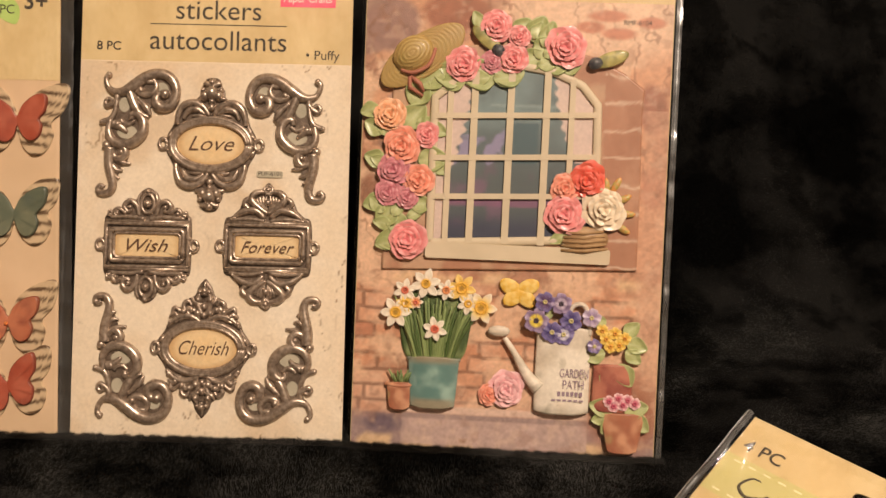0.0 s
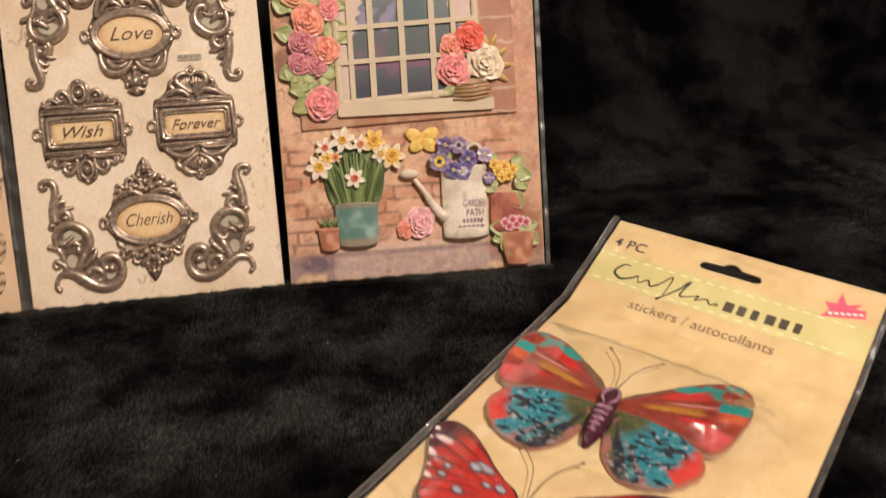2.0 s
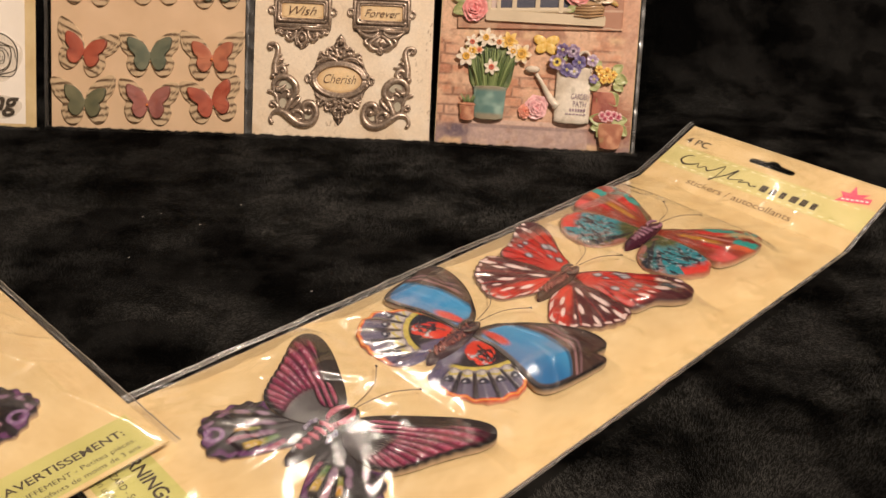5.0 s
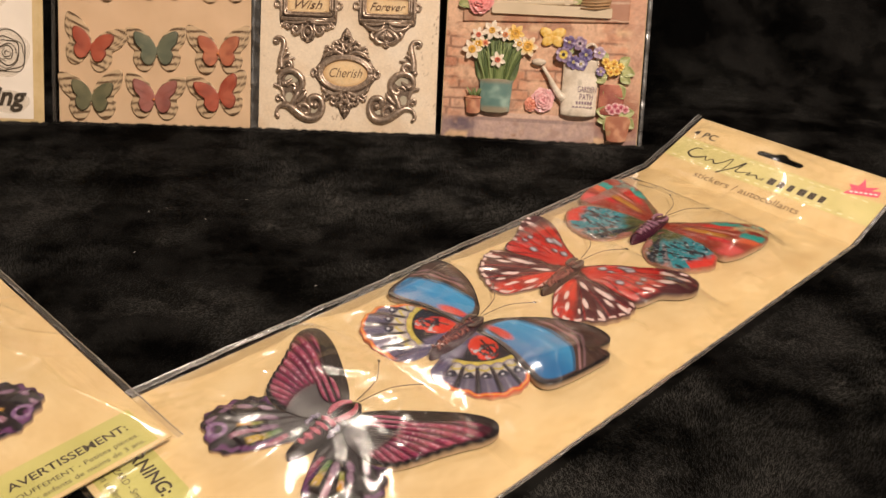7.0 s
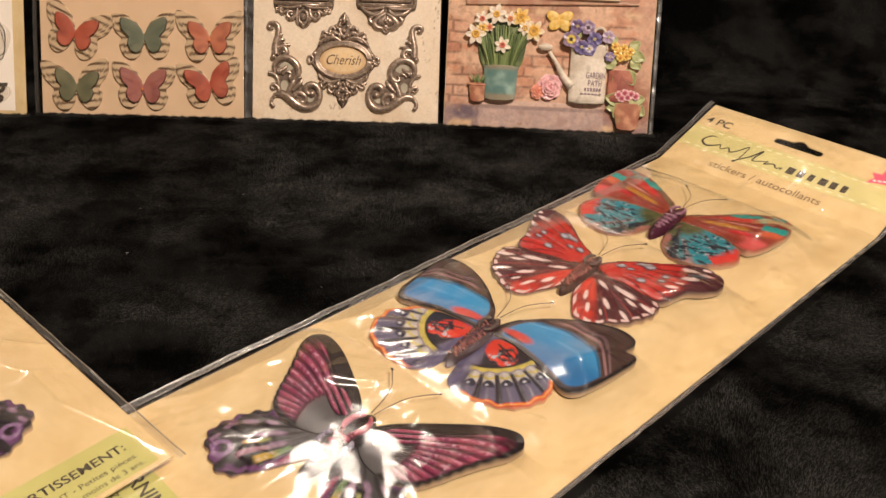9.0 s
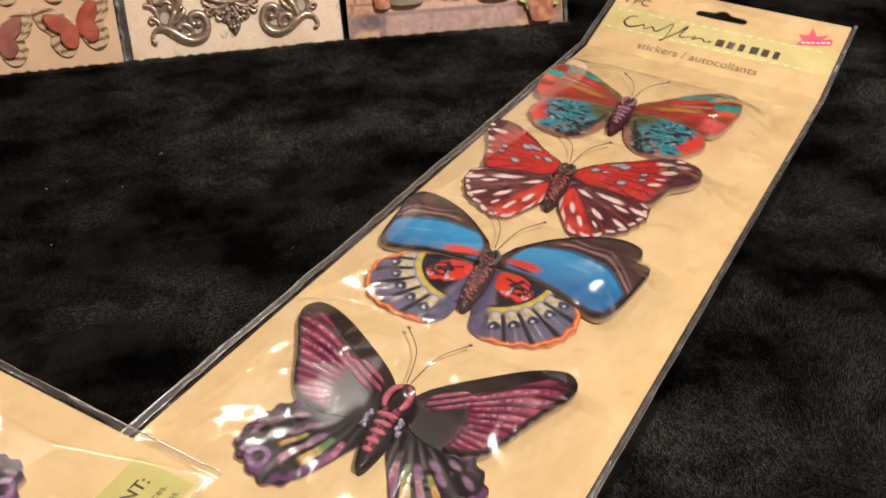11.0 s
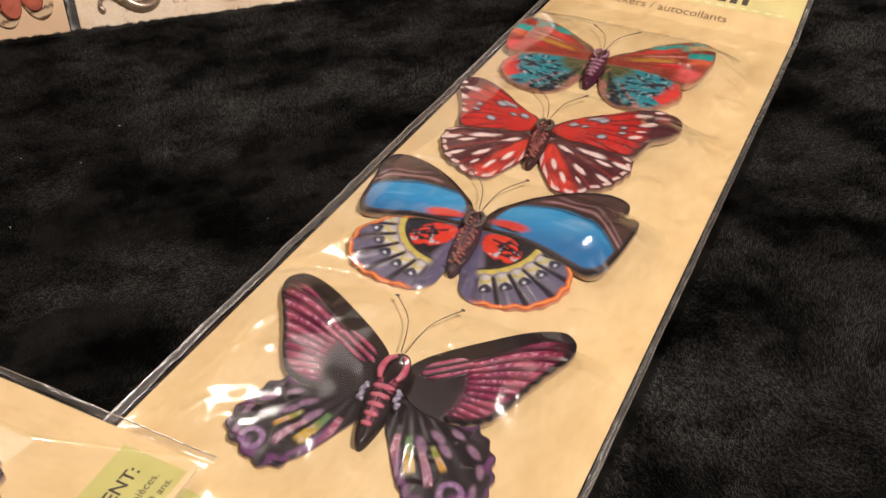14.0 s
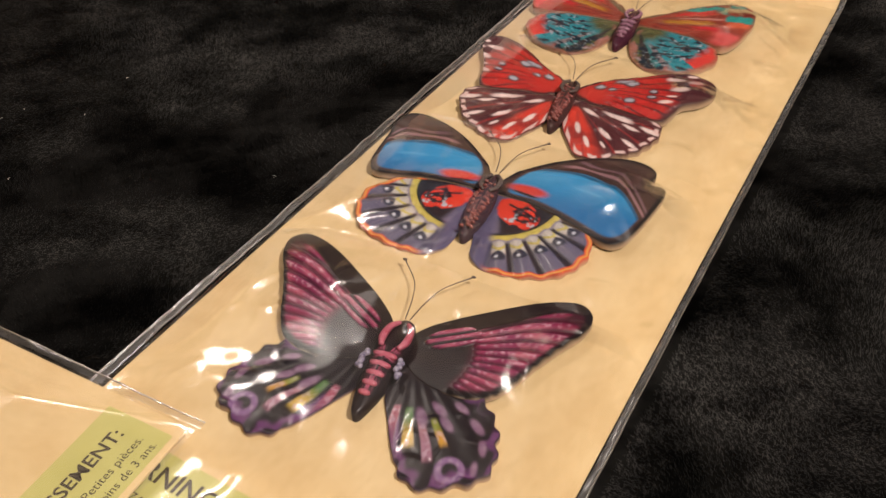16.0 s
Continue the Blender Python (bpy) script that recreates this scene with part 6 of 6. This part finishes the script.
part("ribbon", joined("ribbon", [tube_data(spline([(-9, -0.5, 1.8), (-6, -3.6, 2.0), (0, -4.2, 2.0), (5, -0.5, 1.8)], 5, False), (0.6, 0.8, 0.6), 6), tube_data([(-7.6, -4, 1.4), (-9.6, -7, 1.0), (-7.4, -12, 0.8)], (0.7, 0.9, 0.6), 6), tube_data([(-7.4, -4, 1.4), (-6, -8, 1.2), (-6.4, -11, 0.8)], (0.6, 0.9, 0.5), 6)], M_RIBBON := mottled("rust_ribbon", (0.36, 0.13, 0.08), (0.48, 0.20, 0.13), 120.0, 0.6)), hat)


def oval_piece(card, name, x, y, rx, ry, turn, colour, colour2, high=1.0, z=2.0, label=""):
    o = [(rx * math.cos(a), ry * math.sin(a)) for a in np.linspace(0, 2 * np.pi, 28, endpoint=False)]
    ink = lambda px, py, r: blend(flat(px, colour), colour2, step(0.35, 0.65, fnoise(px, py, max(rx, ry) * 0.5, 7)))
    return part(name, dome(o, 6, 0.4, high, 2.0, paint=ink, name=name), card, label, at(x, y, z, turn))


for x, y, t, s in ((42.5, 142.5, -40, 1.0), (85.2, 136.8, 20, -1.0)):
    oval_piece(C, "plain_oval", x, y, 6.4, 2.5, t, (0.24, 0.23, 0.07), (0.50, 0.44, 0.15), 0.5, 2.6, "plain yellow-green oval ornament sticker")
    oval_piece(C, "plain_oval", x + (4.2 if s > 0 else -5.2), y + (-4.0 if s > 0 else -1.6), 2.5, 2.1, t, (0.04, 0.04, 0.05), (0.10, 0.10, 0.10), 1.2, 3.0, "plain dark oval ornament sticker")
basket = oval_piece(C, "basket", 78.8, 74.6, 8.6, 4.6, 4, (0.34, 0.20, 0.09), (0.48, 0.31, 0.15), 1.6, 1.9, "woven brown flower basket sticker")
part("weave", joined("weave", [tube_data([(-8 + 0.3 * k, -3.4 + 1.5 * k, 1.1), (0, -3.9 + 1.5 * k, 2.0), (8 - 0.3 * k, -3.4 + 1.5 * k, 1.1)], (0.5, 0.6, 0.5), 6) for k in range(5)], M_RIBBON_B := mottled("wicker", (0.30, 0.18, 0.08), (0.46, 0.30, 0.15), 400.0, 0.6)), basket)
for k, (x, y, t, s) in enumerate(((88, 92, 60, 7), (90, 88, 30, 7), (91, 84, 0, 7), (90, 80, -30, 6), (86, 91, 95, 6))):
    oval_piece(C, "bud", x + 2 * math.cos(radians(t)), y + 2 * math.sin(radians(t)), 3.2, 1.2, t, (0.70, 0.30, 0.08), (0.44, 0.40, 0.12), 0.6, 2.0)


def flower(card, x, y, rad, petals, colour, tip, eye, eye_r, z=2.0, name="flower", high=0.5, lip=None):
    o = []
    for a in np.linspace(0, 2 * np.pi, petals * 12, endpoint=False):
        if petals == 6:
            d = rad * (0.50 + 0.52 * (1 - abs((a * petals / (2 * np.pi)) % 1 - 0.5) * 2) ** 0.75 * (1 + 0.06 * math.sin(3 * a + x)))
        else:
            d = rad * (0.80 + 0.20 * abs(math.sin(a * petals / 2)) ** 0.8 + 0.04 * math.sin(9 * a))
        o.append((d * math.cos(a), d * math.sin(a)))

    def ink(px, py, r):
        d = np.hypot(px, py) / rad
        c = blend(flat(px, colour), tip, step(0.35, 0.95, d))
        fold = np.abs(np.sin(np.arctan2(py, px) * petals / 2))
        c = blend(c, np.array(colour) * 0.55, 0.6 * (1 - step(0.0, 0.35, fold)) * step(0.3, 0.5, d))
        if lip is not None:
            c = blend(c, lip, (1 - step(0.42, 0.62, d)) * step(0.2, 0.6, vnoise(np.arctan2(py, px) * 3, d * 3, 0.7, 3) + 0.25))
        c = blend(c, np.array(eye), 1 - step(eye_r * 0.8, eye_r, d))
        return blend(c, np.array(eye) * 0.5, 1 - step(eye_r * 0.25, eye_r * 0.5, d))

    ob = part(name, dome(np.array(o), 10, 0.3, 0.1, paint=ink, name=name, rise=lambda px, py: high * (np.hypot(px, py) / rad) * (0.5 + 0.5 * np.cos(np.arctan2(py, px) * petals))), card, "", at(x, y, z, (x * 37 + y * 11) % 60))
    v, f = tube_data([(eye_r * rad * 0.7 * math.cos(a), eye_r * rad * 0.7 * math.sin(a), 0.55) for a in np.linspace(0, 2 * np.pi, 13)], (0.3, 0.3), 6)
    part("trumpet", mesh_of("trumpet", v, f, M_STICKER, flat(v[:, 0], eye)), ob)
    return ob


def tapered(card, name, x, y, w_top, w_low, tall, paint, high=1.8, z=1.0, label="", lip=0.0):
    """A pot in low relief: its round side seen as a swelling between two rims."""
    o = np.array([(w_low, 0), (w_low + (w_top - w_low) * 0.5, tall * 0.5), (w_top, tall), (w_top * 0.5, tall + 0.6), (-w_top * 0.5, tall + 0.6), (-w_top, tall), (-w_low - (w_top - w_low) * 0.5, tall * 0.5), (-w_low, 0), (-w_low * 0.5, -0.8), (w_low * 0.5, -0.8)])
    fine = np.concatenate([np.linspace(a, b, 6, endpoint=False) for a, b in zip(o, np.roll(o, -1, 0))])
    ob = part(name, dome(fine, 16, 0.4, 0.0, centre=(0, tall * 0.5), paint=paint, name=name, rise=lambda px, py: high * np.sqrt(np.clip(1 - (px / (max(w_top, w_low) * 1.02)) ** 2, 0, 1))), card, label, at(x, y, z))
    if lip:
        v, f = tube_data([(-w_top - 0.3, tall - 0.2, 0.7), (-w_top * 0.5, tall - 0.5, 1.4), (0, tall - 0.6, 1.7), (w_top * 0.5, tall - 0.5, 1.4), (w_top + 0.3, tall - 0.2, 0.7)], (lip, lip), 8)
        part("rim", mesh_of("rim", v, f, M_STICKER, paint(v[:, 0], v[:, 1], 0 * v[:, 0]) * 1.15), ob)
    return ob


def teal_ink(x, y, r):
    c = blend(flat(x, (0.11, 0.22, 0.20)), (0.30, 0.44, 0.38), step(0.3, 0.7, fnoise(x, y, 5, 4, 5)))
    c = blend(c, (0.34, 0.24, 0.14), 0.7 * np.maximum(step(14, 16.5, y), 1 - step(1.5, 3.5, y)))
    return blend(c, (0.12, 0.22, 0.20), 0.5 * step(5, 9, np.abs(x)))


def clay_ink(x, y, r):
    return blend(blend(flat(x, (0.36, 0.13, 0.07)), (0.60, 0.31, 0.18), step(0.25, 0.75, fnoise(x, y, 4, 5, 5))), (0.44, 0.36, 0.16), 0.5 * step(0.6, 0.75, fnoise(x, y, 4, 15)))


def red_ink(x, y, r):
    return blend(flat(x, (0.24, 0.05, 0.04)), (0.52, 0.20, 0.13), step(0.25, 0.75, fnoise(x, y, 6, 8, 5)))


tapered(C, "flower_pot", 28.6, 14.2, 9.0, 7.8, 16.6, teal_ink, 2.4, 1.0, "weathered teal metal bucket sticker", 0.6)
tapered(C, "flower_pot", 17.0, 13.2, 4.7, 3.6, 8.2, clay_ink, 1.6, 1.2, "small terracotta pot sticker", 0.7)
tapered(C, "flower_pot", 91.0, 16.0, 6.6, 7.0, 15, red_ink, 2.0, 0.9, "dark red glazed pot sticker", 0.4)
tapered(C, "flower_pot", 95.0, 1.8, 7.6, 5.0, 12.5, clay_ink, 2.0, 1.4, "terracotta pot sticker", 0.5)


def grass(card, x, y, wide, tall, count, z, label):
    r = np.random.RandomState(4)
    pieces, ink = [], []
    for k in range(count):
        a = r.uniform(-1, 1)
        h = tall * r.uniform(0.7, 1.0)
        p = spline([(a * wide * 0.55, 0, 0.3), (a * wide * 0.8, h * 0.5, 1.0 + r.rand()), (a * wide * (1 + 0.3 * r.rand()), h, 0.8 + r.rand())], 5, False)
        v, f = tube_data(p, (0.55, 0.6, 0.25), 5, 0.6)
        pieces.append((v, f))
        g = np.array((0.07, 0.12, 0.03)) + r.rand() * np.array((0.24, 0.27, 0.12))
        ink.append(flat(v[:, 0], g))
    return part("foliage", joined("foliage", pieces, M_STICKER, np.concatenate(ink)), card, label, at(x, y, z))


part("foliage_back", dome(spline([(20, 30), (37, 30), (41, 42), (42, 52), (33, 55), (22, 55), (15, 51), (16, 42)], 6), 10, 0.3, 0.2, paint=lambda px, py, r: blend(flat(px, (0.06, 0.10, 0.03)), (0.24, 0.30, 0.12), step(0.3, 0.7, fnoise(px * 3, py, 5, 8))), name="foliage_back"), C, "", at(0, 0, 0.9))
grass(C, 28.2, 29.5, 12.0, 23, 70, 1.2, "upright green daffodil leaves sticker")
grass(C, 17.0, 21.0, 3.4, 5.5, 14, 1.2, "dry sprouts in a small pot")
WHITE_P, YELLOW_P = (0.80, 0.70, 0.56), (0.82, 0.52, 0.12)
CREAM_P, GOLD_P = (0.84, 0.77, 0.64), (0.84, 0.62, 0.20)
AMBER, ROSY, ORANGE = (0.77, 0.44, 0.05), (0.65, 0.15, 0.08), (0.74, 0.28, 0.10)
for x, y, rad, col, tip, eye, er in ((14.6, 46.6, 5.6, WHITE_P, CREAM_P, AMBER, 0.42), (17.6, 54.4, 4.2, WHITE_P, CREAM_P, ROSY, 0.36), (24.8, 57.0, 5.4, WHITE_P, CREAM_P, AMBER, 0.36), (28.6, 41.4, 4.4, WHITE_P, CREAM_P, ROSY, 0.38),
                                     (37.4, 56.0, 5.2, YELLOW_P, GOLD_P, AMBER, 0.5), (44.4, 49.4, 5.8, GOLD_P, WHITE_P, AMBER, 0.5), (32.0, 55.0, 3.8, WHITE_P, CREAM_P, ORANGE, 0.42), (21.6, 50.4, 2.6, ORANGE, CREAM_P, ROSY, 0.3),
                                     (39.8, 50.6, 4.0, WHITE_P, CREAM_P, AMBER, 0.4), (18.0, 49.8, 3.4, YELLOW_P, GOLD_P, AMBER, 0.5)):
    flower(C, x, y, rad, 6, col, tip, eye, er, 4.2 if y < 42 else 2.8, "daffodil")
for k, (dx, dy, t) in enumerate(((-3, 1.6, 150), (3, 1.8, 25), (-1.8, -1.8, 215), (2.4, -2.0, -40))):
    oval_piece(C, "yellow_wing", 57.4 + dx, 55.4 + dy, 4.2, 2.7, t, (0.76, 0.46, 0.06), (0.82, 0.60, 0.18), 0.4, 1.4 + 0.05 * k)


def can_ink(x, y, r):
    c = blend(flat(x, (0.62, 0.54, 0.43)), (0.80, 0.73, 0.62), step(0.25, 0.6, fnoise(x, y, 6, 3, 5)))
    return blend(c, (0.40, 0.36, 0.28), 0.5 * step(0.62, 0.75, fnoise(x, y, 4, 13)) + 0.5 * (1 - step(0.5, 2.5, y)))


can = tapered(C, "watering_can", 73.5, 14.4, 9.3, 9.6, 29, can_ink, 2.4, 1.2, "white enamel watering can sticker with printed words")
sp = [tube_data(spline([(-8.0, 8, 1.2), (-12, 12, 1.4), (-17, 20, 1.4), (-20.5, 25, 1.4)], 6, False), (2.8, 2.0, 1.1, 0.9), 8, 0.7)]
sp.append(ball_data(-22.6, 27.2, 1.4, 4.0, 2.0, 1.2, 12, 6))
spv = np.concatenate([sp[0][0], sp[1][0]])
me = joined("spout", sp, M_STICKER, can_ink(spv[:, 0] + 30, spv[:, 1], 0 * spv[:, 0]))
part("spout", me, can)
hv, hf = tube_data(spline([(1, 30, 1), (2.4, 36.5, 1.4), (6.2, 37.6, 1.5), (8.6, 33, 1.2), (8.8, 27, 1)], 6, False), (0.8, 0.9, 0.8), 8)
part("handle", mesh_of("handle", hv, hf, M_STICKER, can_ink(hv[:, 0], hv[:, 1], 0 * hv[:, 0])), can)
M_GREY_INK = mottled("grey_violet_ink", (0.24, 0.17, 0.22), (0.34, 0.26, 0.30), 200.0, 0.6)
lettering("lettering", "GARDEN", can, -1.0, 12.4, 9.8, M_GREY_INK, 3.1, height=3.0)
lettering("lettering", "PATH", can, 0.2, 8.4, 7.2, M_GREY_INK, 3.1, height=3.0)
part("bars", joined("bars", [box_data(-1.5 + 1.5 * k, 5.8, -0.5 + 1.5 * k, 7.4) for k in range(6)] + [box_data(-3.5 + 1.9 * k, 4.0, -2.1 + 1.9 * k, 4.7) for k in range(6)], M_GREY_INK), can, "", at(0, 0, 3.0))
VIOLET, DUSK = (0.075, 0.055, 0.19), (0.20, 0.16, 0.36)
PLUM, LILAC, STRAW, NIGHT = (0.12, 0.06, 0.15), (0.36, 0.27, 0.42), (0.60, 0.52, 0.24), (0.06, 0.04, 0.06)
for x, y, rad, col, tip, eye, lip in ((63.6, 46.0, 4.4, PLUM, LILAC, NIGHT, (0.76, 0.58, 0.08)), (69.2, 42.2, 3.8, VIOLET, DUSK, STRAW, None), (73.2, 41.6, 3.8, VIOLET, DUSK, STRAW, (0.6, 0.56, 0.66)), (66.4, 52.6, 3.6, PLUM, DUSK, STRAW, None),
                                     (72.0, 52.2, 3.8, PLUM, LILAC, NIGHT, (0.5, 0.4, 0.5)), (75.6, 46.4, 3.9, VIOLET, DUSK, STRAW, None), (82.6, 47.8, 3.4, LILAC, (0.56, 0.46, 0.58), STRAW, None), (84, 38, 2.6, LILAC, DUSK, STRAW, None)):
    flower(C, x, y, rad, 5, col, tip, eye, 0.22, 3.9, "pansy", 0.5, lip)
for x, y, t, s in ((69, 47, 135, 7), (71, 38, 250, 6), (75, 40, 280, 6), (88, 36, 200, 8), (93, 32, -60, 9), (95, 40, -20, 8), (94, 42, 40, 7), (90, 30, 250, 7), (95, 37, -40, 7), (87, 44, 120, 6), (92, 16, 170, 9), (95, 16, 10, 9), (93, 13.5, 230, 8), (98, 14, -40, 8), (90, 13, 190, 6)):
    leaf(C, x, y, t, s, 2.2, 0.42)
for k, (x, y) in enumerate(((88, 40.5), (91, 42.6), (92.6, 38.6), (89.6, 38.0), (94.4, 41.0), (86.6, 43.4))):
    flower(C, x, y, 2.3, 5, (0.76, 0.46, 0.06), (0.82, 0.58, 0.14), (0.66, 0.30, 0.04), 0.3, 2.9, "primrose", 0.3)
for k, (x, y) in enumerate(((90.0, 19.0), (93.2, 20.0), (96.4, 19.6), (98.8, 18.6), (94.8, 18.0), (91.6, 17.4))):
    flower(C, x, y, 2.2, 5, (0.58, 0.16, 0.22), (0.80, 0.56, 0.56), (0.5, 0.08, 0.14), 0.35, 3.0, "primrose", 0.3)
bag(C, -0.6, 107.2, 180, 0.8, 2.0, 9, 5.2)


# -- card of small layered butterflies --
A = thing("sticker_card", A_FRAME, "cream card of small layered butterfly stickers in clear film", "sticker card", "standing sticker cards")
part("backing_card", box(3, -2, 107, 182, 0.6, M_TAN, 0, "backing_card"), A)
AH = part("header_card", box(3, 124.5, 107, 182, 0.1, M_KRAFT, 0.6, "header_card"), A, "kraft header card")
lettering("lettering", "3+", AH, 94.5, 149.4, 8.0, M_INK, 0.75, bold=0.02)
part("green_leaf", plate(spline([(76, 156), (86, 156), (92.5, 150), (91.5, 144), (86, 146), (80, 150)], 5), 0.06, M_LEAF_GREEN, 0.7, "green_leaf"), AH)
lettering("lettering", "PC", AH, 86.0, 147.6, 5.0, M_INK, 0.8)
SMALL = [(0.6, 3.2), (3.5, 8.2), (9, 12.2), (14.5, 13.2), (16.2, 10.5), (14.6, 4.4), (11.5, 0.8), (12.6, -3.2), (10.4, -8.4), (6.2, -10.2), (2.4, -7.4), (0.5, -2.8)]


def small_outline(size, sharp):
    r = np.array(SMALL, float)
    if sharp:
        r = r * (1.0, 1.06) + np.where(r[:, :1] > 13, 1.0, 0.0)
    right = spline(np.concatenate([r, r[::-1] * (-1, 1)]), 4)
    return right * size


def stripes_ink(turn):
    def ink(x, y, r):
        t = radians(-turn * 0.6)
        yy = y * math.cos(t) + x * math.sin(t)
        c = blend(flat(x, (0.55, 0.41, 0.25)), (0.64, 0.49, 0.32), fnoise(x, y, 5, 3))
        return blend(c, (0.12, 0.07, 0.035), step(0.36, 0.62, np.sin(yy * 2 * np.pi / 3.7 + 0.8 * fnoise(x, y, 4, 9))))
    return ink


def plain_ink(col, col2, seed):
    def ink(x, y, r):
        c = blend(flat(x, col), col2, step(0.25, 0.75, fnoise(x, y, 5, seed)))
        c = blend(c, np.array(col) * (0.62, 0.72, 0.95), 0.55 * step(0.5, 0.75, fnoise(x, y, 6, seed + 50)))
        d, a = polar(np.abs(x), y, (0, 0))
        c = blend(c, np.array(col) * 0.55, 0.6 * (1 - step(0.04, 0.16, np.abs(np.sin(a * 0.11)))) * (d > 3))
        return blend(c, np.array(col) * 0.6, step(0.92, 1.0, r))
    return ink


RED_B, PINK_B = ((0.38, 0.075, 0.038), (0.48, 0.13, 0.075)), ((0.34, 0.10, 0.07), (0.36, 0.15, 0.13))
GREEN_B, OLIVE_B, RUST_B = ((0.12, 0.14, 0.095), (0.19, 0.20, 0.13)), ((0.13, 0.13, 0.07), (0.19, 0.18, 0.10)), ((0.42, 0.12, 0.06), (0.52, 0.19, 0.10))


def layered_butterfly(x, y, cols, turn, top_turn, gem, sharp, seed):
    words = {RED_B: "red", PINK_B: "dusty pink", GREEN_B: "sage green", OLIVE_B: "dark olive", RUST_B: "rust orange"}[cols]
    low = dome(small_outline(1.02, sharp), 28, 0.9, 0.2, centre=(0, 0), paint=stripes_ink(turn), name="butterfly")
    ob = part("butterfly", low, A, "striped cream butterfly with a %s one on top" % words, at(x, y, 0.62, turn))
    part("top_wings", dome(small_outline(0.69, not sharp), 12, 0.6, 0.15, centre=(0, 0), paint=plain_ink(cols[0], cols[1], seed), name="top_wings", rise=lambda px, py: 0.10 * np.abs(px)), ob, "", at(0.3, 0.4, 1.1, top_turn))
    if gem:
        v, f = ball_data(0, 0, 2.6, 0.75, 0.75, 0.6, 8, 5)
        part("gem", mesh_of("gem", v, f, M_GEM, smooth=False), ob, "tiny amber rhinestone")


for k, (x, y, cols, turn, top, gem, sharp) in enumerate((
        (21, 12.5, OLIVE_B, 4, -8, False, True), (55.2, 13.2, PINK_B, -3, 2, True, False), (90, 15.6, RED_B, 8, 6, False, False),
        (20.6, 39.8, RED_B, -16, 4, False, True), (56.2, 38.8, GREEN_B, 2, 0, False, False), (89.8, 38.8, RUST_B, 1, 0, True, True),
        (23, 76, RUST_B, -4, 3, True, True), (59.0, 77, PINK_B, 2, 0, False, False), (91.6, 76.4, GREEN_B, 3, -3, False, False),
        (22, 109, GREEN_B, 0, 3, False, False), (57, 109, RED_B, 4, -4, False, True), (92.5, 109.4, RED_B, -4, 8, False, True))):
    layered_butterfly(x, y, cols, turn, top, gem, sharp, 200 + k)
bag(A, 1.4, 107.6, 180, 2.0, 4.4, 13, 4.6)


# -- card of clear stamps --
D = thing("sticker_card", D_FRAME, "white card of clear line-art stamps with a kraft border", "sticker card", "standing sticker cards")
part("backing_card", box(0, -2, 100, 182, 0.6, M_KRAFT, 0, "backing_card"), D)
part("white_sheet", box(6, 1.4, 94.4, 130, 0.08, M_WHITE, 0.6, "white_sheet"), D)


def stamp(x, y, rx, ry, kind, word=""):
    o = spline([(rx * math.cos(a) * (1 + 0.08 * math.sin(3 * a)), ry * math.sin(a) * (1 + 0.06 * math.cos(4 * a))) for a in np.linspace(0, 2 * np.pi, 14, endpoint=False)], 4)
    ob = part("stamp", dome(o, 5, 1.6, 0.2, name="stamp", mat=M_STAMP), D, "clear stamp with dark line art", at(x, y, 0.7))
    ob.visible_shadow = False
    if kind == "rose":
        lines = []
        r = np.random.RandomState(3)
        for k in range(9):
            rad = 1.0 + k * (min(rx, ry) - 2.2) / 8
            a0 = k * 2.1
            p = [(rad * math.cos(a) * (1 + 0.12 * math.sin(2.5 * a + k)), rad * math.sin(a) * (1 + 0.12 * math.cos(3 * a + k)), 0.3) for a in np.linspace(a0, a0 + 4.6, 26)]
            lines.append(tube_data(p, (0.12, 0.32, 0.12), 6, 0.4))
        part("line_art", joined("line_art", lines, M_INK), ob)
    else:
        lettering("lettering", word, ob, 0.0, -1.6, rx * 1.75, M_INK, 0.4, shear=0.3, centre=True, bold=0.03)
    return ob


stamp(80.5, 36.5, 12.5, 12.5, "rose")
stamp(82.0, 10.2, 10.5, 6.0, "word", "ing")
stamp(68, 66, 14, 8, "rose")
stamp(82, 92, 11, 12, "rose")
bag(D, -0.5, 100.6, 180, 1.0, 0.8, 17, 4.0)


# ---- lint caught in the nap ----
def lint(count):
    r = np.random.RandomState(8)
    pieces = []
    for _ in range(count):
        x, s = r.uniform(-0.28, 0.40), 0.70 + r.uniform(-0.10, 0.30)
        p, n = drape(np.array([x]), np.array([s]))
        if under_pack(p, P_FRAME, -108, 8, -130, 260)[0] or under_pack(p, Q_FRAME, -108, 8, -4, 250)[0]:
            continue
        a, ln = r.rand() * 6.28, r.uniform(0.25, 0.8)
        q = p[0] / MM + np.array([0, 0, 2.2])
        pieces.append(tube_data([q, q + (ln * math.cos(a), ln * math.sin(a), 0.3), q + (ln * 1.6 * math.cos(a + 0.6), ln * 1.6 * math.sin(a + 0.6), 0.0)], (0.03, 0.06, 0.03), 5))
    ob = part("lint", joined("lint", pieces, M_WHITE), BLANKET, "pale specks of lint")
    return tagged(ob, kind="stuff")


lint(34)

nap = pile(1700000)
